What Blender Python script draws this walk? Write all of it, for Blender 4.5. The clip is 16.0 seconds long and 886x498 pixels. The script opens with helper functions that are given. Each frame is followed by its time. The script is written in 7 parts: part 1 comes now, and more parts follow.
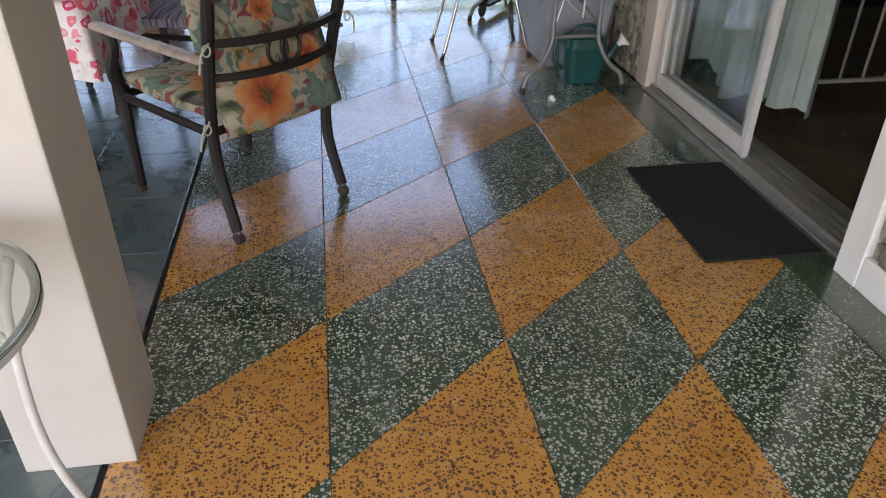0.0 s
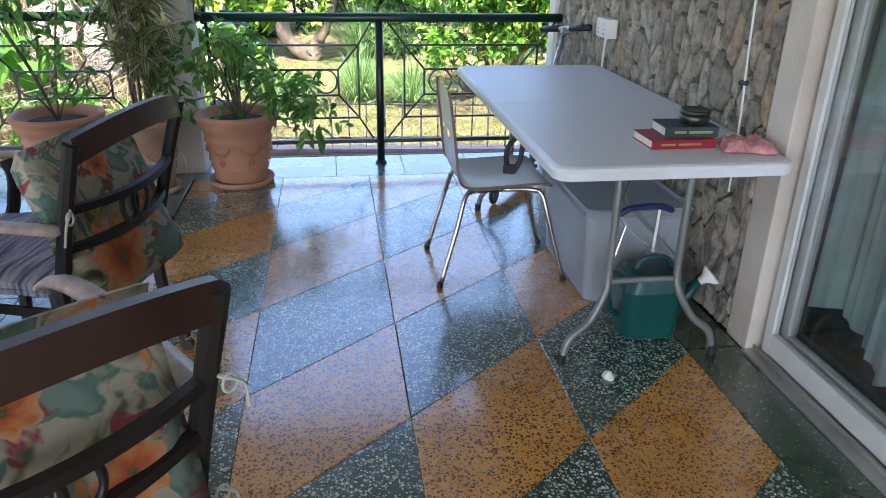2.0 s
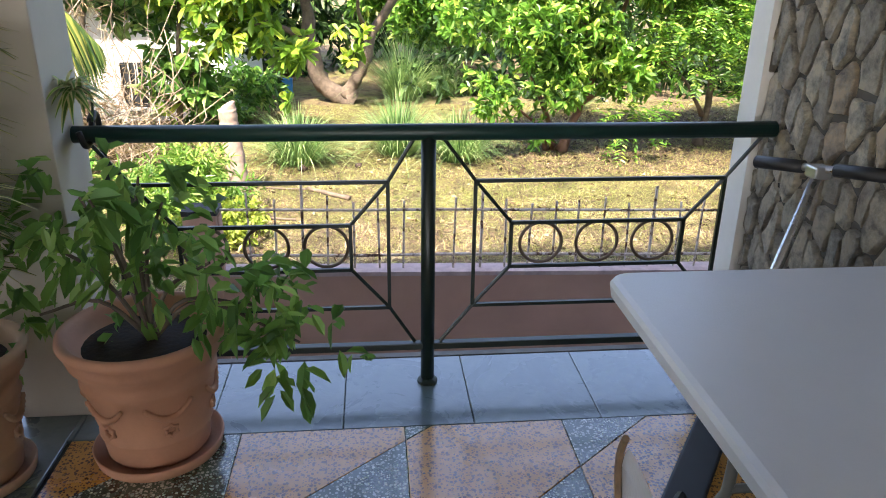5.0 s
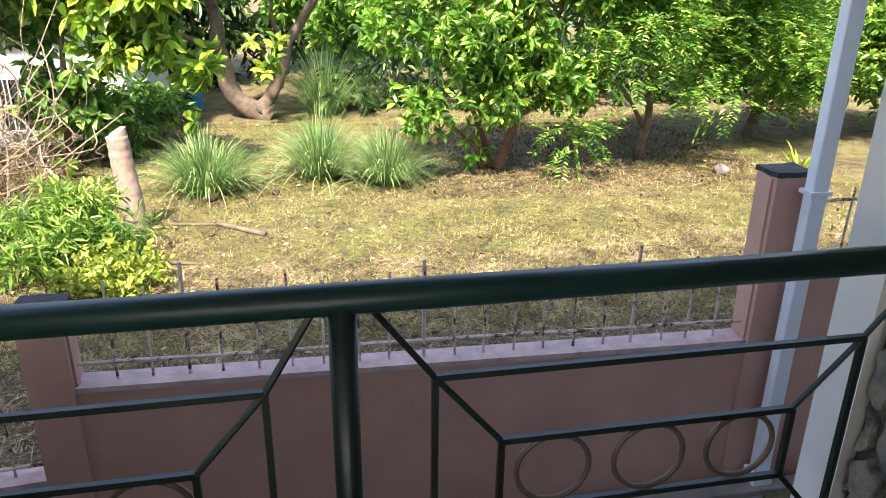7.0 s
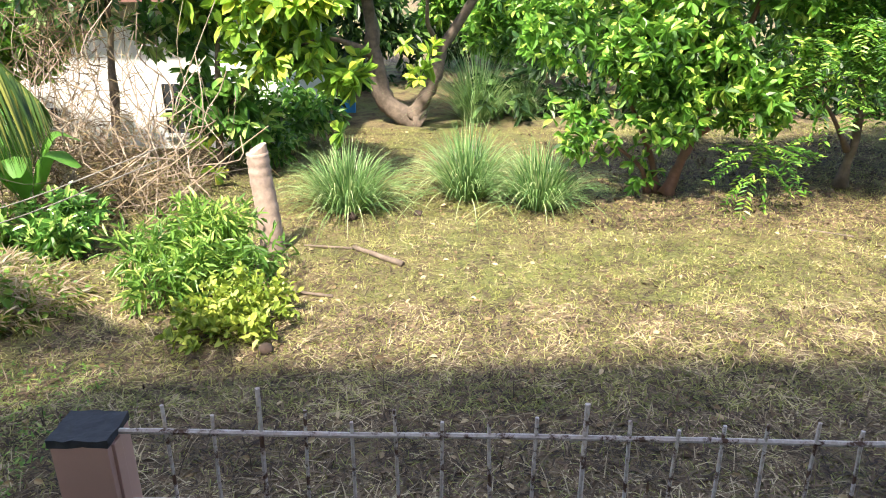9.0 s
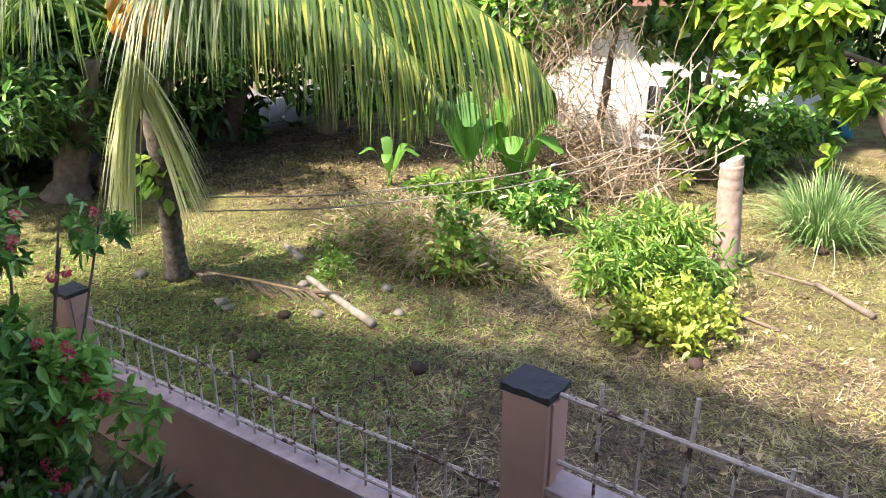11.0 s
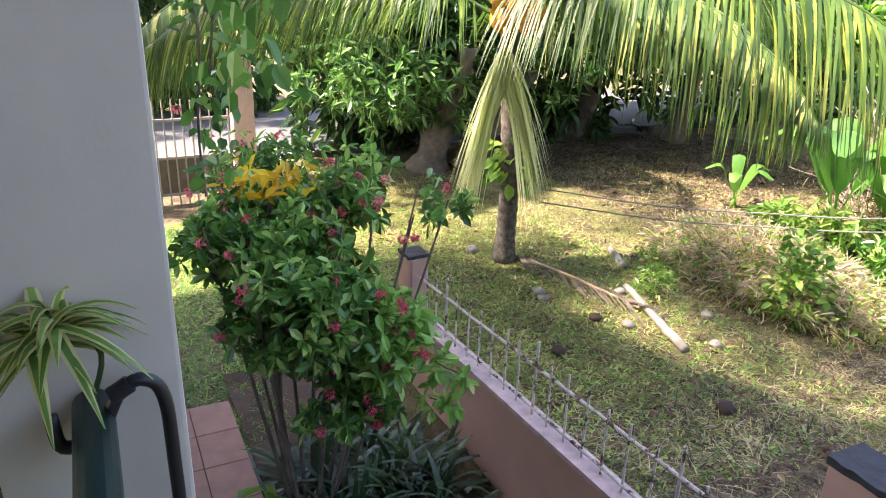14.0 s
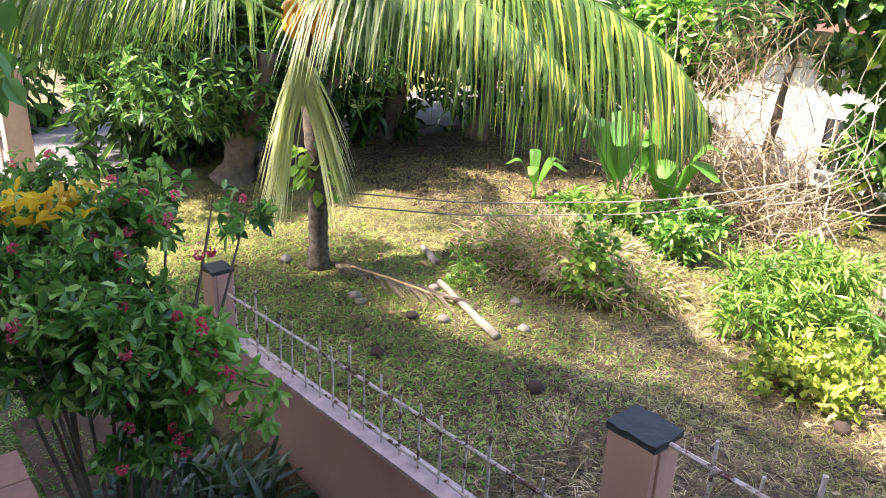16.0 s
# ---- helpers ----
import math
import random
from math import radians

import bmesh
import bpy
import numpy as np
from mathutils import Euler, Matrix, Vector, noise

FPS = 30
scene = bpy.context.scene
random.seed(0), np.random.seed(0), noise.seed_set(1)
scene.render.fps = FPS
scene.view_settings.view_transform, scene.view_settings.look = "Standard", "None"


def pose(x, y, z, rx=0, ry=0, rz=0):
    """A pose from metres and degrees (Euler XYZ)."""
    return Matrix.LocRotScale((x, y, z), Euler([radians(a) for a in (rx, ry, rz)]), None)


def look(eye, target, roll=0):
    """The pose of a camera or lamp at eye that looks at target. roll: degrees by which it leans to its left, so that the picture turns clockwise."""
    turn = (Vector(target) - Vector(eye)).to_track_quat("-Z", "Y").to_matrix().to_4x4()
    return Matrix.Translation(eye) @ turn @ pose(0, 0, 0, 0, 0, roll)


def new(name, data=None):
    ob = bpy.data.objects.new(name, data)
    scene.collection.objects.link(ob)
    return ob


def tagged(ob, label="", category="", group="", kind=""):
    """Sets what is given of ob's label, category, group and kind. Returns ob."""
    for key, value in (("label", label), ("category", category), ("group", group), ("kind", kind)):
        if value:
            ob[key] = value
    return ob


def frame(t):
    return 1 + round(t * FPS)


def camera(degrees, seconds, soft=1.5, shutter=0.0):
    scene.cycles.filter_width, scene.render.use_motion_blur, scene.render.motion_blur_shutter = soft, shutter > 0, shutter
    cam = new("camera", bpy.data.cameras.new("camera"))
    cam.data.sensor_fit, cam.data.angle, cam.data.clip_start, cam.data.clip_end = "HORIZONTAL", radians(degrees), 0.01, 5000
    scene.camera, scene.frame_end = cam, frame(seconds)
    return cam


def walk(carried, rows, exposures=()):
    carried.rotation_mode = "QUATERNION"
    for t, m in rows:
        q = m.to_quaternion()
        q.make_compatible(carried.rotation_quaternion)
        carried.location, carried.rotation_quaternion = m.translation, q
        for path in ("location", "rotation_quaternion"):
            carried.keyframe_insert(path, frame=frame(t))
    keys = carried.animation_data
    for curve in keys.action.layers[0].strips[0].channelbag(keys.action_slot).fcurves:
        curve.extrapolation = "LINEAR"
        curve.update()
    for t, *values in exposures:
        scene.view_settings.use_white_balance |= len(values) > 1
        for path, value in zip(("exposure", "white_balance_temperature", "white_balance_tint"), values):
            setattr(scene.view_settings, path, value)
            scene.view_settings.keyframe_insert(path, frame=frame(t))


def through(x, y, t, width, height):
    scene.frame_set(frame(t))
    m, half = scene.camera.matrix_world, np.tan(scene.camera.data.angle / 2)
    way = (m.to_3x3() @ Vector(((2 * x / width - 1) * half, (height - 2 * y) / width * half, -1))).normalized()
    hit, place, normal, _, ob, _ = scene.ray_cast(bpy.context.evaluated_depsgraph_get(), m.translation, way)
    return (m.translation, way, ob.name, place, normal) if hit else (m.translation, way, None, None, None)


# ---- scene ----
cam = camera(62.8, 16.0, soft=1.0)
PATH = [
    (0, (0.008, 0.208, 1.346), (0.275, 1.889, 0.296), 0.6),
    (0.5, (0.029, 0.582, 1.333), (0.259, 2.333, 0.395), 0.4),
    (1, (0.113, 0.97, 1.324), (0.35, 2.762, 0.466), 0.7),
    (1.5, (0.216, 1.379, 1.354), (0.471, 3.189, 0.542), 1.0),
    (2, (0.261, 1.778, 1.383), (0.542, 3.591, 0.587), 1.1),
    (2.5, (0.352, 2.172, 1.392), (0.636, 3.989, 0.607), 1.1),
    (3, (0.393, 2.557, 1.404), (0.65, 4.382, 0.627), 0.9),
    (3.5, (0.374, 2.941, 1.419), (0.595, 4.774, 0.648), 0.9),
    (4, (0.38, 3.337, 1.395), (0.566, 5.179, 0.636), 0.9),
    (4.2, (0.38, 3.496, 1.405), (0.556, 5.341, 0.655), 0.9),
    (6.3, (0.382, 4.937, 1.409), (0.632, 6.785, 0.686), 0.5),
    (6.5, (0.387, 5.034, 1.41), (0.667, 6.878, 0.688), 0.7),
    (7, (0.502, 5.31, 1.409), (0.873, 7.139, 0.688), 0.7),
    (7.5, (0.619, 5.586, 1.435), (1.068, 7.399, 0.719), 0.9),
    (8, (0.659, 5.891, 1.471), (1.139, 7.692, 0.747), 0.8),
    (8.5, (0.634, 6.228, 1.486), (0.972, 8.059, 0.754), 0.6),
    (9, (0.612, 6.473, 1.51), (0.582, 8.332, 0.774), -0.4),
    (9.5, (0.576, 6.519, 1.494), (0.128, 8.329, 0.771), -1.0),
    (10, (0.549, 6.521, 1.469), (-0.169, 8.248, 0.758), -0.9),
    (10.2, (0.547, 6.511, 1.462), (-0.241, 8.207, 0.752), -0.8),
    (12.3, (0.414, 6.343, 1.517), (-1.152, 7.356, 0.795), 1.5),
    (12.5, (0.422, 6.346, 1.504), (-1.178, 7.307, 0.784), 1.7),
    (13, (0.425, 6.354, 1.487), (-1.23, 7.216, 0.766), 1.7),
    (13.5, (0.45, 6.404, 1.485), (-1.23, 7.213, 0.762), 1.6),
    (14, (0.449, 6.429, 1.491), (-1.221, 7.257, 0.766), 1.8),
    (14.5, (0.473, 6.459, 1.505), (-1.166, 7.347, 0.781), 2.0),
    (15, (0.521, 6.484, 1.511), (-1.065, 7.468, 0.792), 2.2),
    (15.5, (0.529, 6.522, 1.509), (-0.981, 7.621, 0.793), 2.1),
    (16, (0.528, 6.543, 1.5), (-0.886, 7.773, 0.801), 2.2),
]
walk(cam, [(t, look(eye, target, roll)) for t, eye, target, roll in PATH],
     [(0, 2.45, 7100, 21), (0.5, 2.3, 6500, 16), (1.5, 2.62, 6000, 15), (3, 2.82, 6300, 19), (4.2, 2.72, 6800, 19), (6.3, 2.12, 7000, 20), (8, 2.14, 6800, 16), (9, 1.97, 6700, 14), (10, 1.80, 6700, 15), (12.3, 2.70, 6900, 25), (14, 2.72, 6850, 24), (16, 2.53, 6800, 22)])

# ---- light ----
world = bpy.data.worlds.new("world")
scene.world = world
world.use_nodes = True
SUN_ELEV, SUN_DIR = radians(58), Vector((0.5, 1.0))
wn = world.node_tree
sky = wn.nodes.new("ShaderNodeTexSky")
sky.sky_type = "NISHITA"
sky.sun_disc = False
sky.sun_elevation = SUN_ELEV
sky.sun_rotation = math.atan2(-SUN_DIR.x, -SUN_DIR.y)
sky.air_density, sky.dust_density = 1.0, 2.0
wn.links.new(sky.outputs[0], wn.nodes["Background"].inputs[0])
wn.nodes["Background"].inputs[1].default_value = 0.14
sun = new("sun", bpy.data.lights.new("sun", "SUN"))
sun.data.energy, sun.data.angle, sun.data.color = 3.9, radians(3.0), (1.0, 0.93, 0.8)
flat = SUN_DIR.normalized() * math.cos(SUN_ELEV)
sun.matrix_world = look((0, -20, 20), Vector((0, -20, 20)) + Vector((flat.x, flat.y, -math.sin(SUN_ELEV))))

# fill lamp added behind the walk's start, in place of sky light from there
sky_fill = new("sky_fill_lamp", bpy.data.lights.new("sky_fill_lamp", "AREA"))
sky_fill.data.shape, sky_fill.data.size, sky_fill.data.size_y = "RECTANGLE", 7.0, 2.3
sky_fill.data.energy, sky_fill.data.color = 27, (0.80, 0.90, 1.0)
sky_fill.matrix_world = look((-2.2, -3.3, 1.35), (-2.2, 0.0, 1.2))
# ---- materials ----
rng = np.random.default_rng(7)


class Nodes:
    """A small wrapper to write node trees briefly."""

    def __init__(self, name):
        self.m = bpy.data.materials.new(name)
        self.m.use_nodes = True
        self.t = self.m.node_tree
        self.b = self.t.nodes["Principled BSDF"]

    def n(self, kind, ins=None, **props):
        nd = self.t.nodes.new("ShaderNode" + kind)
        for k, v in props.items():
            if k == "op":
                nd.operation = v
            elif k == "blend":
                nd.data_type, nd.blend_type = "RGBA", v
            elif k == "feature":
                nd.feature = v
            elif k == "dims":
                nd.noise_dimensions = v
        for k, v in (ins or {}).items():
            self.put(nd.inputs[k], v)
        return nd

    def put(self, socket, v):
        if isinstance(v, bpy.types.NodeSocket):
            self.t.links.new(v, socket)
        elif isinstance(v, tuple) and len(v) == 3 and socket.type == "RGBA":
            socket.default_value = (*v, 1)
        else:
            socket.default_value = v

    def coord(self, kind="Object"):
        return self.n("TexCoord").outputs[kind]

    def noise(self, scale, detail=4.0, rough=0.55, vec=None, distort=0.0):
        nd = self.n("TexNoise", {"Vector": vec or self.coord(), "Scale": scale, "Detail": detail, "Roughness": rough, "Distortion": distort})
        return nd.outputs["Fac"]

    def ramp(self, fac, stops):
        nd = self.n("ValToRGB", {"Fac": fac})
        el = nd.color_ramp.elements
        while len(el) < len(stops):
            el.new(0.5)
        for e, (p, c) in zip(el, stops):
            e.position, e.color = p, (*c, 1)
        return nd.outputs[0]

    def level(self, fac, a, b):
        nd = self.n("MapRange", {0: fac, 1: a, 2: b, 3: 0.0, 4: 1.0})
        return nd.outputs[0]

    def mix(self, fac, a, b, blend="MIX"):
        nd = self.n("Mix", blend=blend)
        self.put(nd.inputs[0], fac)
        self.put(nd.inputs[6], a)
        self.put(nd.inputs[7], b)
        return nd.outputs[2]

    def bump(self, height, strength=0.3, dist=0.01):
        nd = self.n("Bump", {"Height": height, "Strength": strength, "Distance": dist})
        self.put(self.b.inputs["Normal"], nd.outputs[0])

    def done(self, color=None, rough=0.5, metal=0.0, **more):
        if color is not None:
            self.put(self.b.inputs["Base Color"], color)
        self.put(self.b.inputs["Roughness"], rough)
        self.put(self.b.inputs["Metallic"], metal)
        for k, v in more.items():
            self.put(self.b.inputs[k.replace("_", " ")], v)
        return self.m


def plain(name, color, rough=0.5, metal=0.0, vary=0.12, scale=6.0, grain=120.0, bump=0.08, coord="Object"):
    """A painted or moulded surface: its colour varies a little at two scales, with a fine relief."""
    q = Nodes(name)
    c = q.coord(coord)
    big, small = q.noise(scale, 5, 0.6, c), q.noise(grain, 3, 0.5, c)
    dark, light = tuple(v * (1 - vary) for v in color), tuple(min(1, v * (1 + vary)) for v in color)
    col = q.mix(q.level(big, 0.3, 0.7), dark, light)
    col = q.mix(q.n("Math", {0: small, 1: 0.25}, op="MULTIPLY").outputs[0], col, dark)
    r = q.n("MapRange", {0: big, 1: 0.3, 2: 0.7, 3: max(0.02, rough - 0.08), 4: min(1, rough + 0.08)}).outputs[0]
    if bump:
        q.bump(small, bump, 0.004)
    return q.done(col, r, metal)


def terrazzo(name, base, dark, chip, amount):
    """Polished terrazzo: stone chips of two sizes in a coloured cement."""
    q = Nodes(name)
    c = q.n("NewGeometry").outputs["Position"]
    warp = q.n("VectorMath", {0: c, 1: q.n("TexNoise", {"Vector": c, "Scale": 60.0}).outputs["Color"]}, op="MULTIPLY_ADD")
    warp.inputs[1].default_value = (1, 1, 1)
    col = q.mix(q.level(q.noise(5, 5, 0.6, c), 0.3, 0.7), dark, base)
    for scale, cut in ((78.0, amount), (128.0, amount * 0.9)):
        v = q.n("TexVoronoi", {"Vector": c, "Scale": scale, "Randomness": 1.0})
        pick = q.n("SeparateColor", {0: v.outputs["Color"]}).outputs[0]
        near = q.level(v.outputs["Distance"], 0.44, 0.34)
        on = q.n("Math", {0: q.level(pick, 1 - cut - 0.02, 1 - cut + 0.02), 1: near}, op="MULTIPLY").outputs[0]
        tone = q.mix(q.n("SeparateColor", {0: v.outputs["Color"]}).outputs[1], chip, tuple(x * 0.55 for x in chip))
        col = q.mix(on, col, tone)
    wear = q.noise(2.2, 6, 0.65, c)
    r = q.n("MapRange", {0: wear, 1: 0.3, 2: 0.75, 3: 0.2, 4: 0.36}).outputs[0]
    q.bump(q.noise(3, 4, 0.6, c), 0.05, 0.01)
    return q.done(col, r, Specular_IOR_Level=0.6, Coat_Weight=1.0, Coat_Roughness=0.14, Coat_IOR=1.65)


M = {}
M["terra_orange"] = terrazzo("terrazzo_ochre", (0.68, 0.33, 0.065), (0.55, 0.24, 0.045), (0.18, 0.072, 0.03), 0.62)
M["terra_green"] = terrazzo("terrazzo_green", (0.045, 0.085, 0.045), (0.03, 0.06, 0.035), (0.58, 0.60, 0.52), 0.60)
M["terra_border"] = terrazzo("terrazzo_border", (0.042, 0.072, 0.036), (0.03, 0.052, 0.026), (0.25, 0.28, 0.22), 0.12)


def slate(name):
    q = Nodes(name)
    c = q.n("NewGeometry").outputs["Position"]
    rnd = q.n("ObjectInfo").outputs["Random"]
    n1 = q.noise(4, 6, 0.65, c, 0.8)
    col = q.ramp(n1, [(0.25, (0.045, 0.07, 0.078)), (0.5, (0.09, 0.135, 0.14)), (0.78, (0.19, 0.235, 0.23))])
    col = q.mix(q.n("Math", {0: rnd, 1: 0.4}, op="MULTIPLY").outputs[0], col, (0.08, 0.115, 0.11))
    q.bump(q.noise(9, 6, 0.6, c, 0.5), 0.25, 0.012)
    return q.done(col, q.n("MapRange", {0: n1, 1: 0.3, 2: 0.7, 3: 0.2, 4: 0.38}).outputs[0], Coat_Weight=0.8, Coat_Roughness=0.16, Coat_IOR=1.8)


M["slate"] = slate("slate_tile")
M["grout"] = plain("dark_grout", (0.03, 0.032, 0.03), 0.8)
M["brass_strip"] = plain("divider_strip", (0.02, 0.02, 0.018), 0.5)


def fieldstone():
    q = Nodes("field_stone")
    c = q.coord()
    rnd = q.n("ObjectInfo").outputs["Random"]
    tone = q.ramp(rnd, [(0.0, (0.36, 0.315, 0.245)), (0.3, (0.56, 0.495, 0.385)), (0.6, (0.68, 0.60, 0.45)), (0.85, (0.44, 0.395, 0.32)), (0.985, (0.58, 0.43, 0.27))])
    n1, n2 = q.noise(14, 6, 0.7, c), q.noise(90, 4, 0.6, c)
    col = q.mix(q.level(n1, 0.42, 0.66), tone, (0.17, 0.16, 0.145), "MIX")
    col = q.mix(q.n("Math", {0: q.level(n2, 0.5, 0.75), 1: 0.5}, op="MULTIPLY").outputs[0], col, (0.42, 0.41, 0.38))
    q.bump(q.noise(24, 9, 0.75, c), 1.0, 0.035)
    return q.done(col, 0.85)


M["stone"] = fieldstone()
M["mortar"] = plain("grey_mortar", (0.105, 0.096, 0.082), 0.95, bump=0.5, grain=60)
M["paint_cream"] = plain("cream_paint", (0.55, 0.505, 0.445), 0.6, vary=0.06)
M["paint_jamb"] = plain("jamb_paint", (0.50, 0.44, 0.38), 0.6, vary=0.12)
M["paint_grey"] = plain("pale_wall_paint", (0.62, 0.59, 0.55), 0.6, vary=0.06)
M["paint_white"] = plain("white_paint", (0.74, 0.72, 0.68), 0.45, vary=0.07)
M["alu"] = plain("white_aluminium", (0.56, 0.55, 0.52), 0.35, 0.0, vary=0.08)
M["track"] = plain("aluminium_track", (0.42, 0.41, 0.37), 0.4, 0.7, vary=0.2)
M["ceiling"] = plain("ceiling_paint", (0.75, 0.73, 0.68), 0.7, vary=0.04)
M["rail"] = plain("dark_green_enamel", (0.008, 0.018, 0.014), 0.42, vary=0.25)
M["rail_worn"] = plain("worn_green_enamel", (0.006, 0.034, 0.029), 0.40, vary=0.3)
M["ring"] = plain("ring_enamel", (0.12, 0.085, 0.062), 0.4, vary=0.3)
M["brown_wall"] = plain("brown_wall_paint", (0.52, 0.305, 0.235), 0.65, vary=0.12, scale=2.5)
M["wall_cap"] = plain("weathered_wall_cap", (0.52, 0.39, 0.37), 0.8, vary=0.3, scale=9)
M["tar"] = plain("black_tar_cap", (0.03, 0.03, 0.032), 0.75, vary=0.6, scale=22, bump=0.8, grain=40)
M["pvc"] = plain("white_pvc", (0.72, 0.76, 0.8), 0.4, vary=0.05)
M["concrete"] = plain("old_concrete", (0.17, 0.165, 0.15), 0.85, vary=0.4, scale=4, bump=0.4, grain=50)
M["resin"] = plain("white_resin_top", (0.64, 0.65, 0.66), 0.4, vary=0.04, scale=4, bump=0.15, grain=220)
M["resin_edge"] = plain("resin_edge", (0.60, 0.59, 0.54), 0.45, vary=0.1)
M["grey_tube"] = plain("grey_powder_coat", (0.17, 0.175, 0.165), 0.4, 0.3)
M["chrome"] = plain("worn_chrome", (0.5, 0.47, 0.43), 0.22, 1.0, vary=0.2)
M["ply_white"] = plain("white_laminate", (0.80, 0.81, 0.82), 0.2, vary=0.03)
M["ply_edge"] = plain("plywood_edge", (0.2, 0.13, 0.075), 0.6, vary=0.3, scale=40)
M["black"] = plain("black_rubber", (0.014, 0.014, 0.015), 0.55, vary=0.3)
M["mat"] = plain("black_door_mat", (0.005, 0.0055, 0.006), 0.95, vary=0.35, scale=12, bump=0.9, grain=260)
M["teal"] = plain("teal_plastic", (0.004, 0.058, 0.054), 0.35, vary=0.15)
M["blue"] = plain("navy_plastic", (0.012, 0.018, 0.075), 0.35)
M["white_plastic"] = plain("white_plastic", (0.72, 0.71, 0.67), 0.35, vary=0.06)
M["red_cover"] = plain("red_cloth_cover", (0.26, 0.012, 0.022), 0.55, vary=0.15)
M["green_cover"] = plain("dark_teal_cover", (0.018, 0.045, 0.05), 0.5, vary=0.2)
M["gold"] = plain("gold_lettering", (0.45, 0.33, 0.12), 0.4, 0.6)
M["paper"] = plain("book_pages", (0.68, 0.64, 0.55), 0.8, vary=0.1, scale=60)
M["tin"] = plain("dark_tin", (0.06, 0.064, 0.045), 0.35, 0.7, vary=0.6, scale=40)
M["silver"] = plain("brushed_silver", (0.55, 0.55, 0.55), 0.3, 1.0)
M["wood_dark"] = plain("dark_bronze_frame", (0.009, 0.006, 0.005), 0.55, 0.0, vary=0.3, scale=9)
M["wood_brown"] = plain("worn_brown_arm", (0.040, 0.018, 0.011), 0.42, 0.0, vary=0.4, scale=7)
M["arm_pale"] = plain("sun_bleached_arm", (0.38, 0.30, 0.25), 0.4, vary=0.35, scale=20)
M["string"] = plain("cotton_tie", (0.45, 0.46, 0.38), 0.9)
M["terracotta"] = plain("terracotta", (0.50, 0.25, 0.155), 0.75, vary=0.16, scale=5, bump=0.25, grain=70)
M["terracotta_pale"] = plain("pale_terracotta", (0.48, 0.31, 0.20), 0.75, vary=0.16, scale=5, bump=0.25, grain=70)
M["soil"] = plain("potting_soil", (0.03, 0.019, 0.012), 0.95, vary=0.6, scale=30, bump=1.0, grain=60)
M["iron_white"] = plain("white_iron", (0.66, 0.63, 0.58), 0.45, vary=0.12)
M["wood_floor"] = plain("dark_brown_tile", (0.12, 0.085, 0.055), 0.18, vary=0.45, scale=2.5)
M["wall_in"] = plain("indoor_wall", (0.52, 0.47, 0.40), 0.7)
M["curtain_m"] = plain("pale_curtain", (0.36, 0.42, 0.38), 0.9, vary=0.2, scale=3)
M["bark"] = plain("grey_bark", (0.13, 0.10, 0.075), 0.9, vary=0.5, scale=8, bump=0.9, grain=28)
M["bark_red"] = plain("reddish_bark", (0.17, 0.09, 0.06), 0.9, vary=0.4, scale=10, bump=0.8, grain=30)
M["bark_palm"] = plain("palm_bark", (0.105, 0.088, 0.07), 0.9, vary=0.85, scale=16, bump=0.9, grain=24)
M["cut_wood"] = plain("weathered_stump", (0.33, 0.25, 0.20), 0.9, vary=0.35, scale=9, bump=0.8, grain=25)
M["log"] = plain("grey_driftwood", (0.20, 0.185, 0.155), 0.9, vary=0.5, scale=7, bump=0.8, grain=30)
M["straw"] = plain("dry_straw", (0.34, 0.255, 0.13), 0.9, vary=0.35)
M["stick"] = plain("dead_twig", (0.34, 0.27, 0.20), 0.9, vary=0.4)
M["rock"] = plain("grey_rock", (0.2, 0.18, 0.15), 0.9, vary=0.4, scale=8, bump=0.8, grain=30)
M["husk"] = plain("dark_husk", (0.045, 0.03, 0.022), 0.95, vary=0.5, bump=0.8, grain=30)
M["coconut"] = plain("yellow_coconut", (0.72, 0.31, 0.02), 0.4, vary=0.25, scale=5)
M["house_white"] = plain("white_house_wall", (0.74, 0.74, 0.72), 0.7, vary=0.06)
M["roof_red"] = plain("roof_sheet", (0.2, 0.1, 0.08), 0.6)
M["window_dark"] = plain("dark_window", (0.03, 0.035, 0.04), 0.1)
M["pink_tile"] = plain("pink_paving", (0.42, 0.22, 0.16), 0.7, vary=0.2, scale=7)
M["bed_soil"] = plain("garden_soil", (0.085, 0.05, 0.033), 0.95, vary=0.45, scale=9, bump=1.0, grain=40)
M["blue_tarp"] = plain("blue_plastic", (0.03, 0.25, 0.55), 0.5)
M["pink_cloth"] = plain("pink_cloth", (0.56, 0.24, 0.25), 0.9, vary=0.5, scale=35)
M["hose"] = plain("black_hose", (0.012, 0.012, 0.013), 0.45)
M["road"] = plain("grey_asphalt", (0.10, 0.10, 0.10), 0.9, vary=0.2)
M["gate_iron"] = plain("gate_paint", (0.3, 0.26, 0.22), 0.6)
M["salmon"] = plain("salmon_paint", (0.55, 0.36, 0.28), 0.7)


def clear(name, color, rough, alpha_like=0.0, ior=1.45):
    q = Nodes(name)
    return q.done(color, rough, Transmission_Weight=1.0, IOR=ior)


def rusty_paint():
    """Old pale paint flaking off rusty iron."""
    q = Nodes("rusty_rebar")
    c = q.n("NewGeometry").outputs["Position"]
    n1, n2 = q.noise(11, 6, 0.7, c), q.noise(45, 5, 0.7, c)
    col = q.mix(q.level(n2, 0.35, 0.65), (0.66, 0.60, 0.55), (0.46, 0.36, 0.30))
    col = q.mix(q.level(n1, 0.52, 0.58), col, (0.10, 0.05, 0.03))
    q.bump(n2, 0.8, 0.006)
    return q.done(col, 0.85)


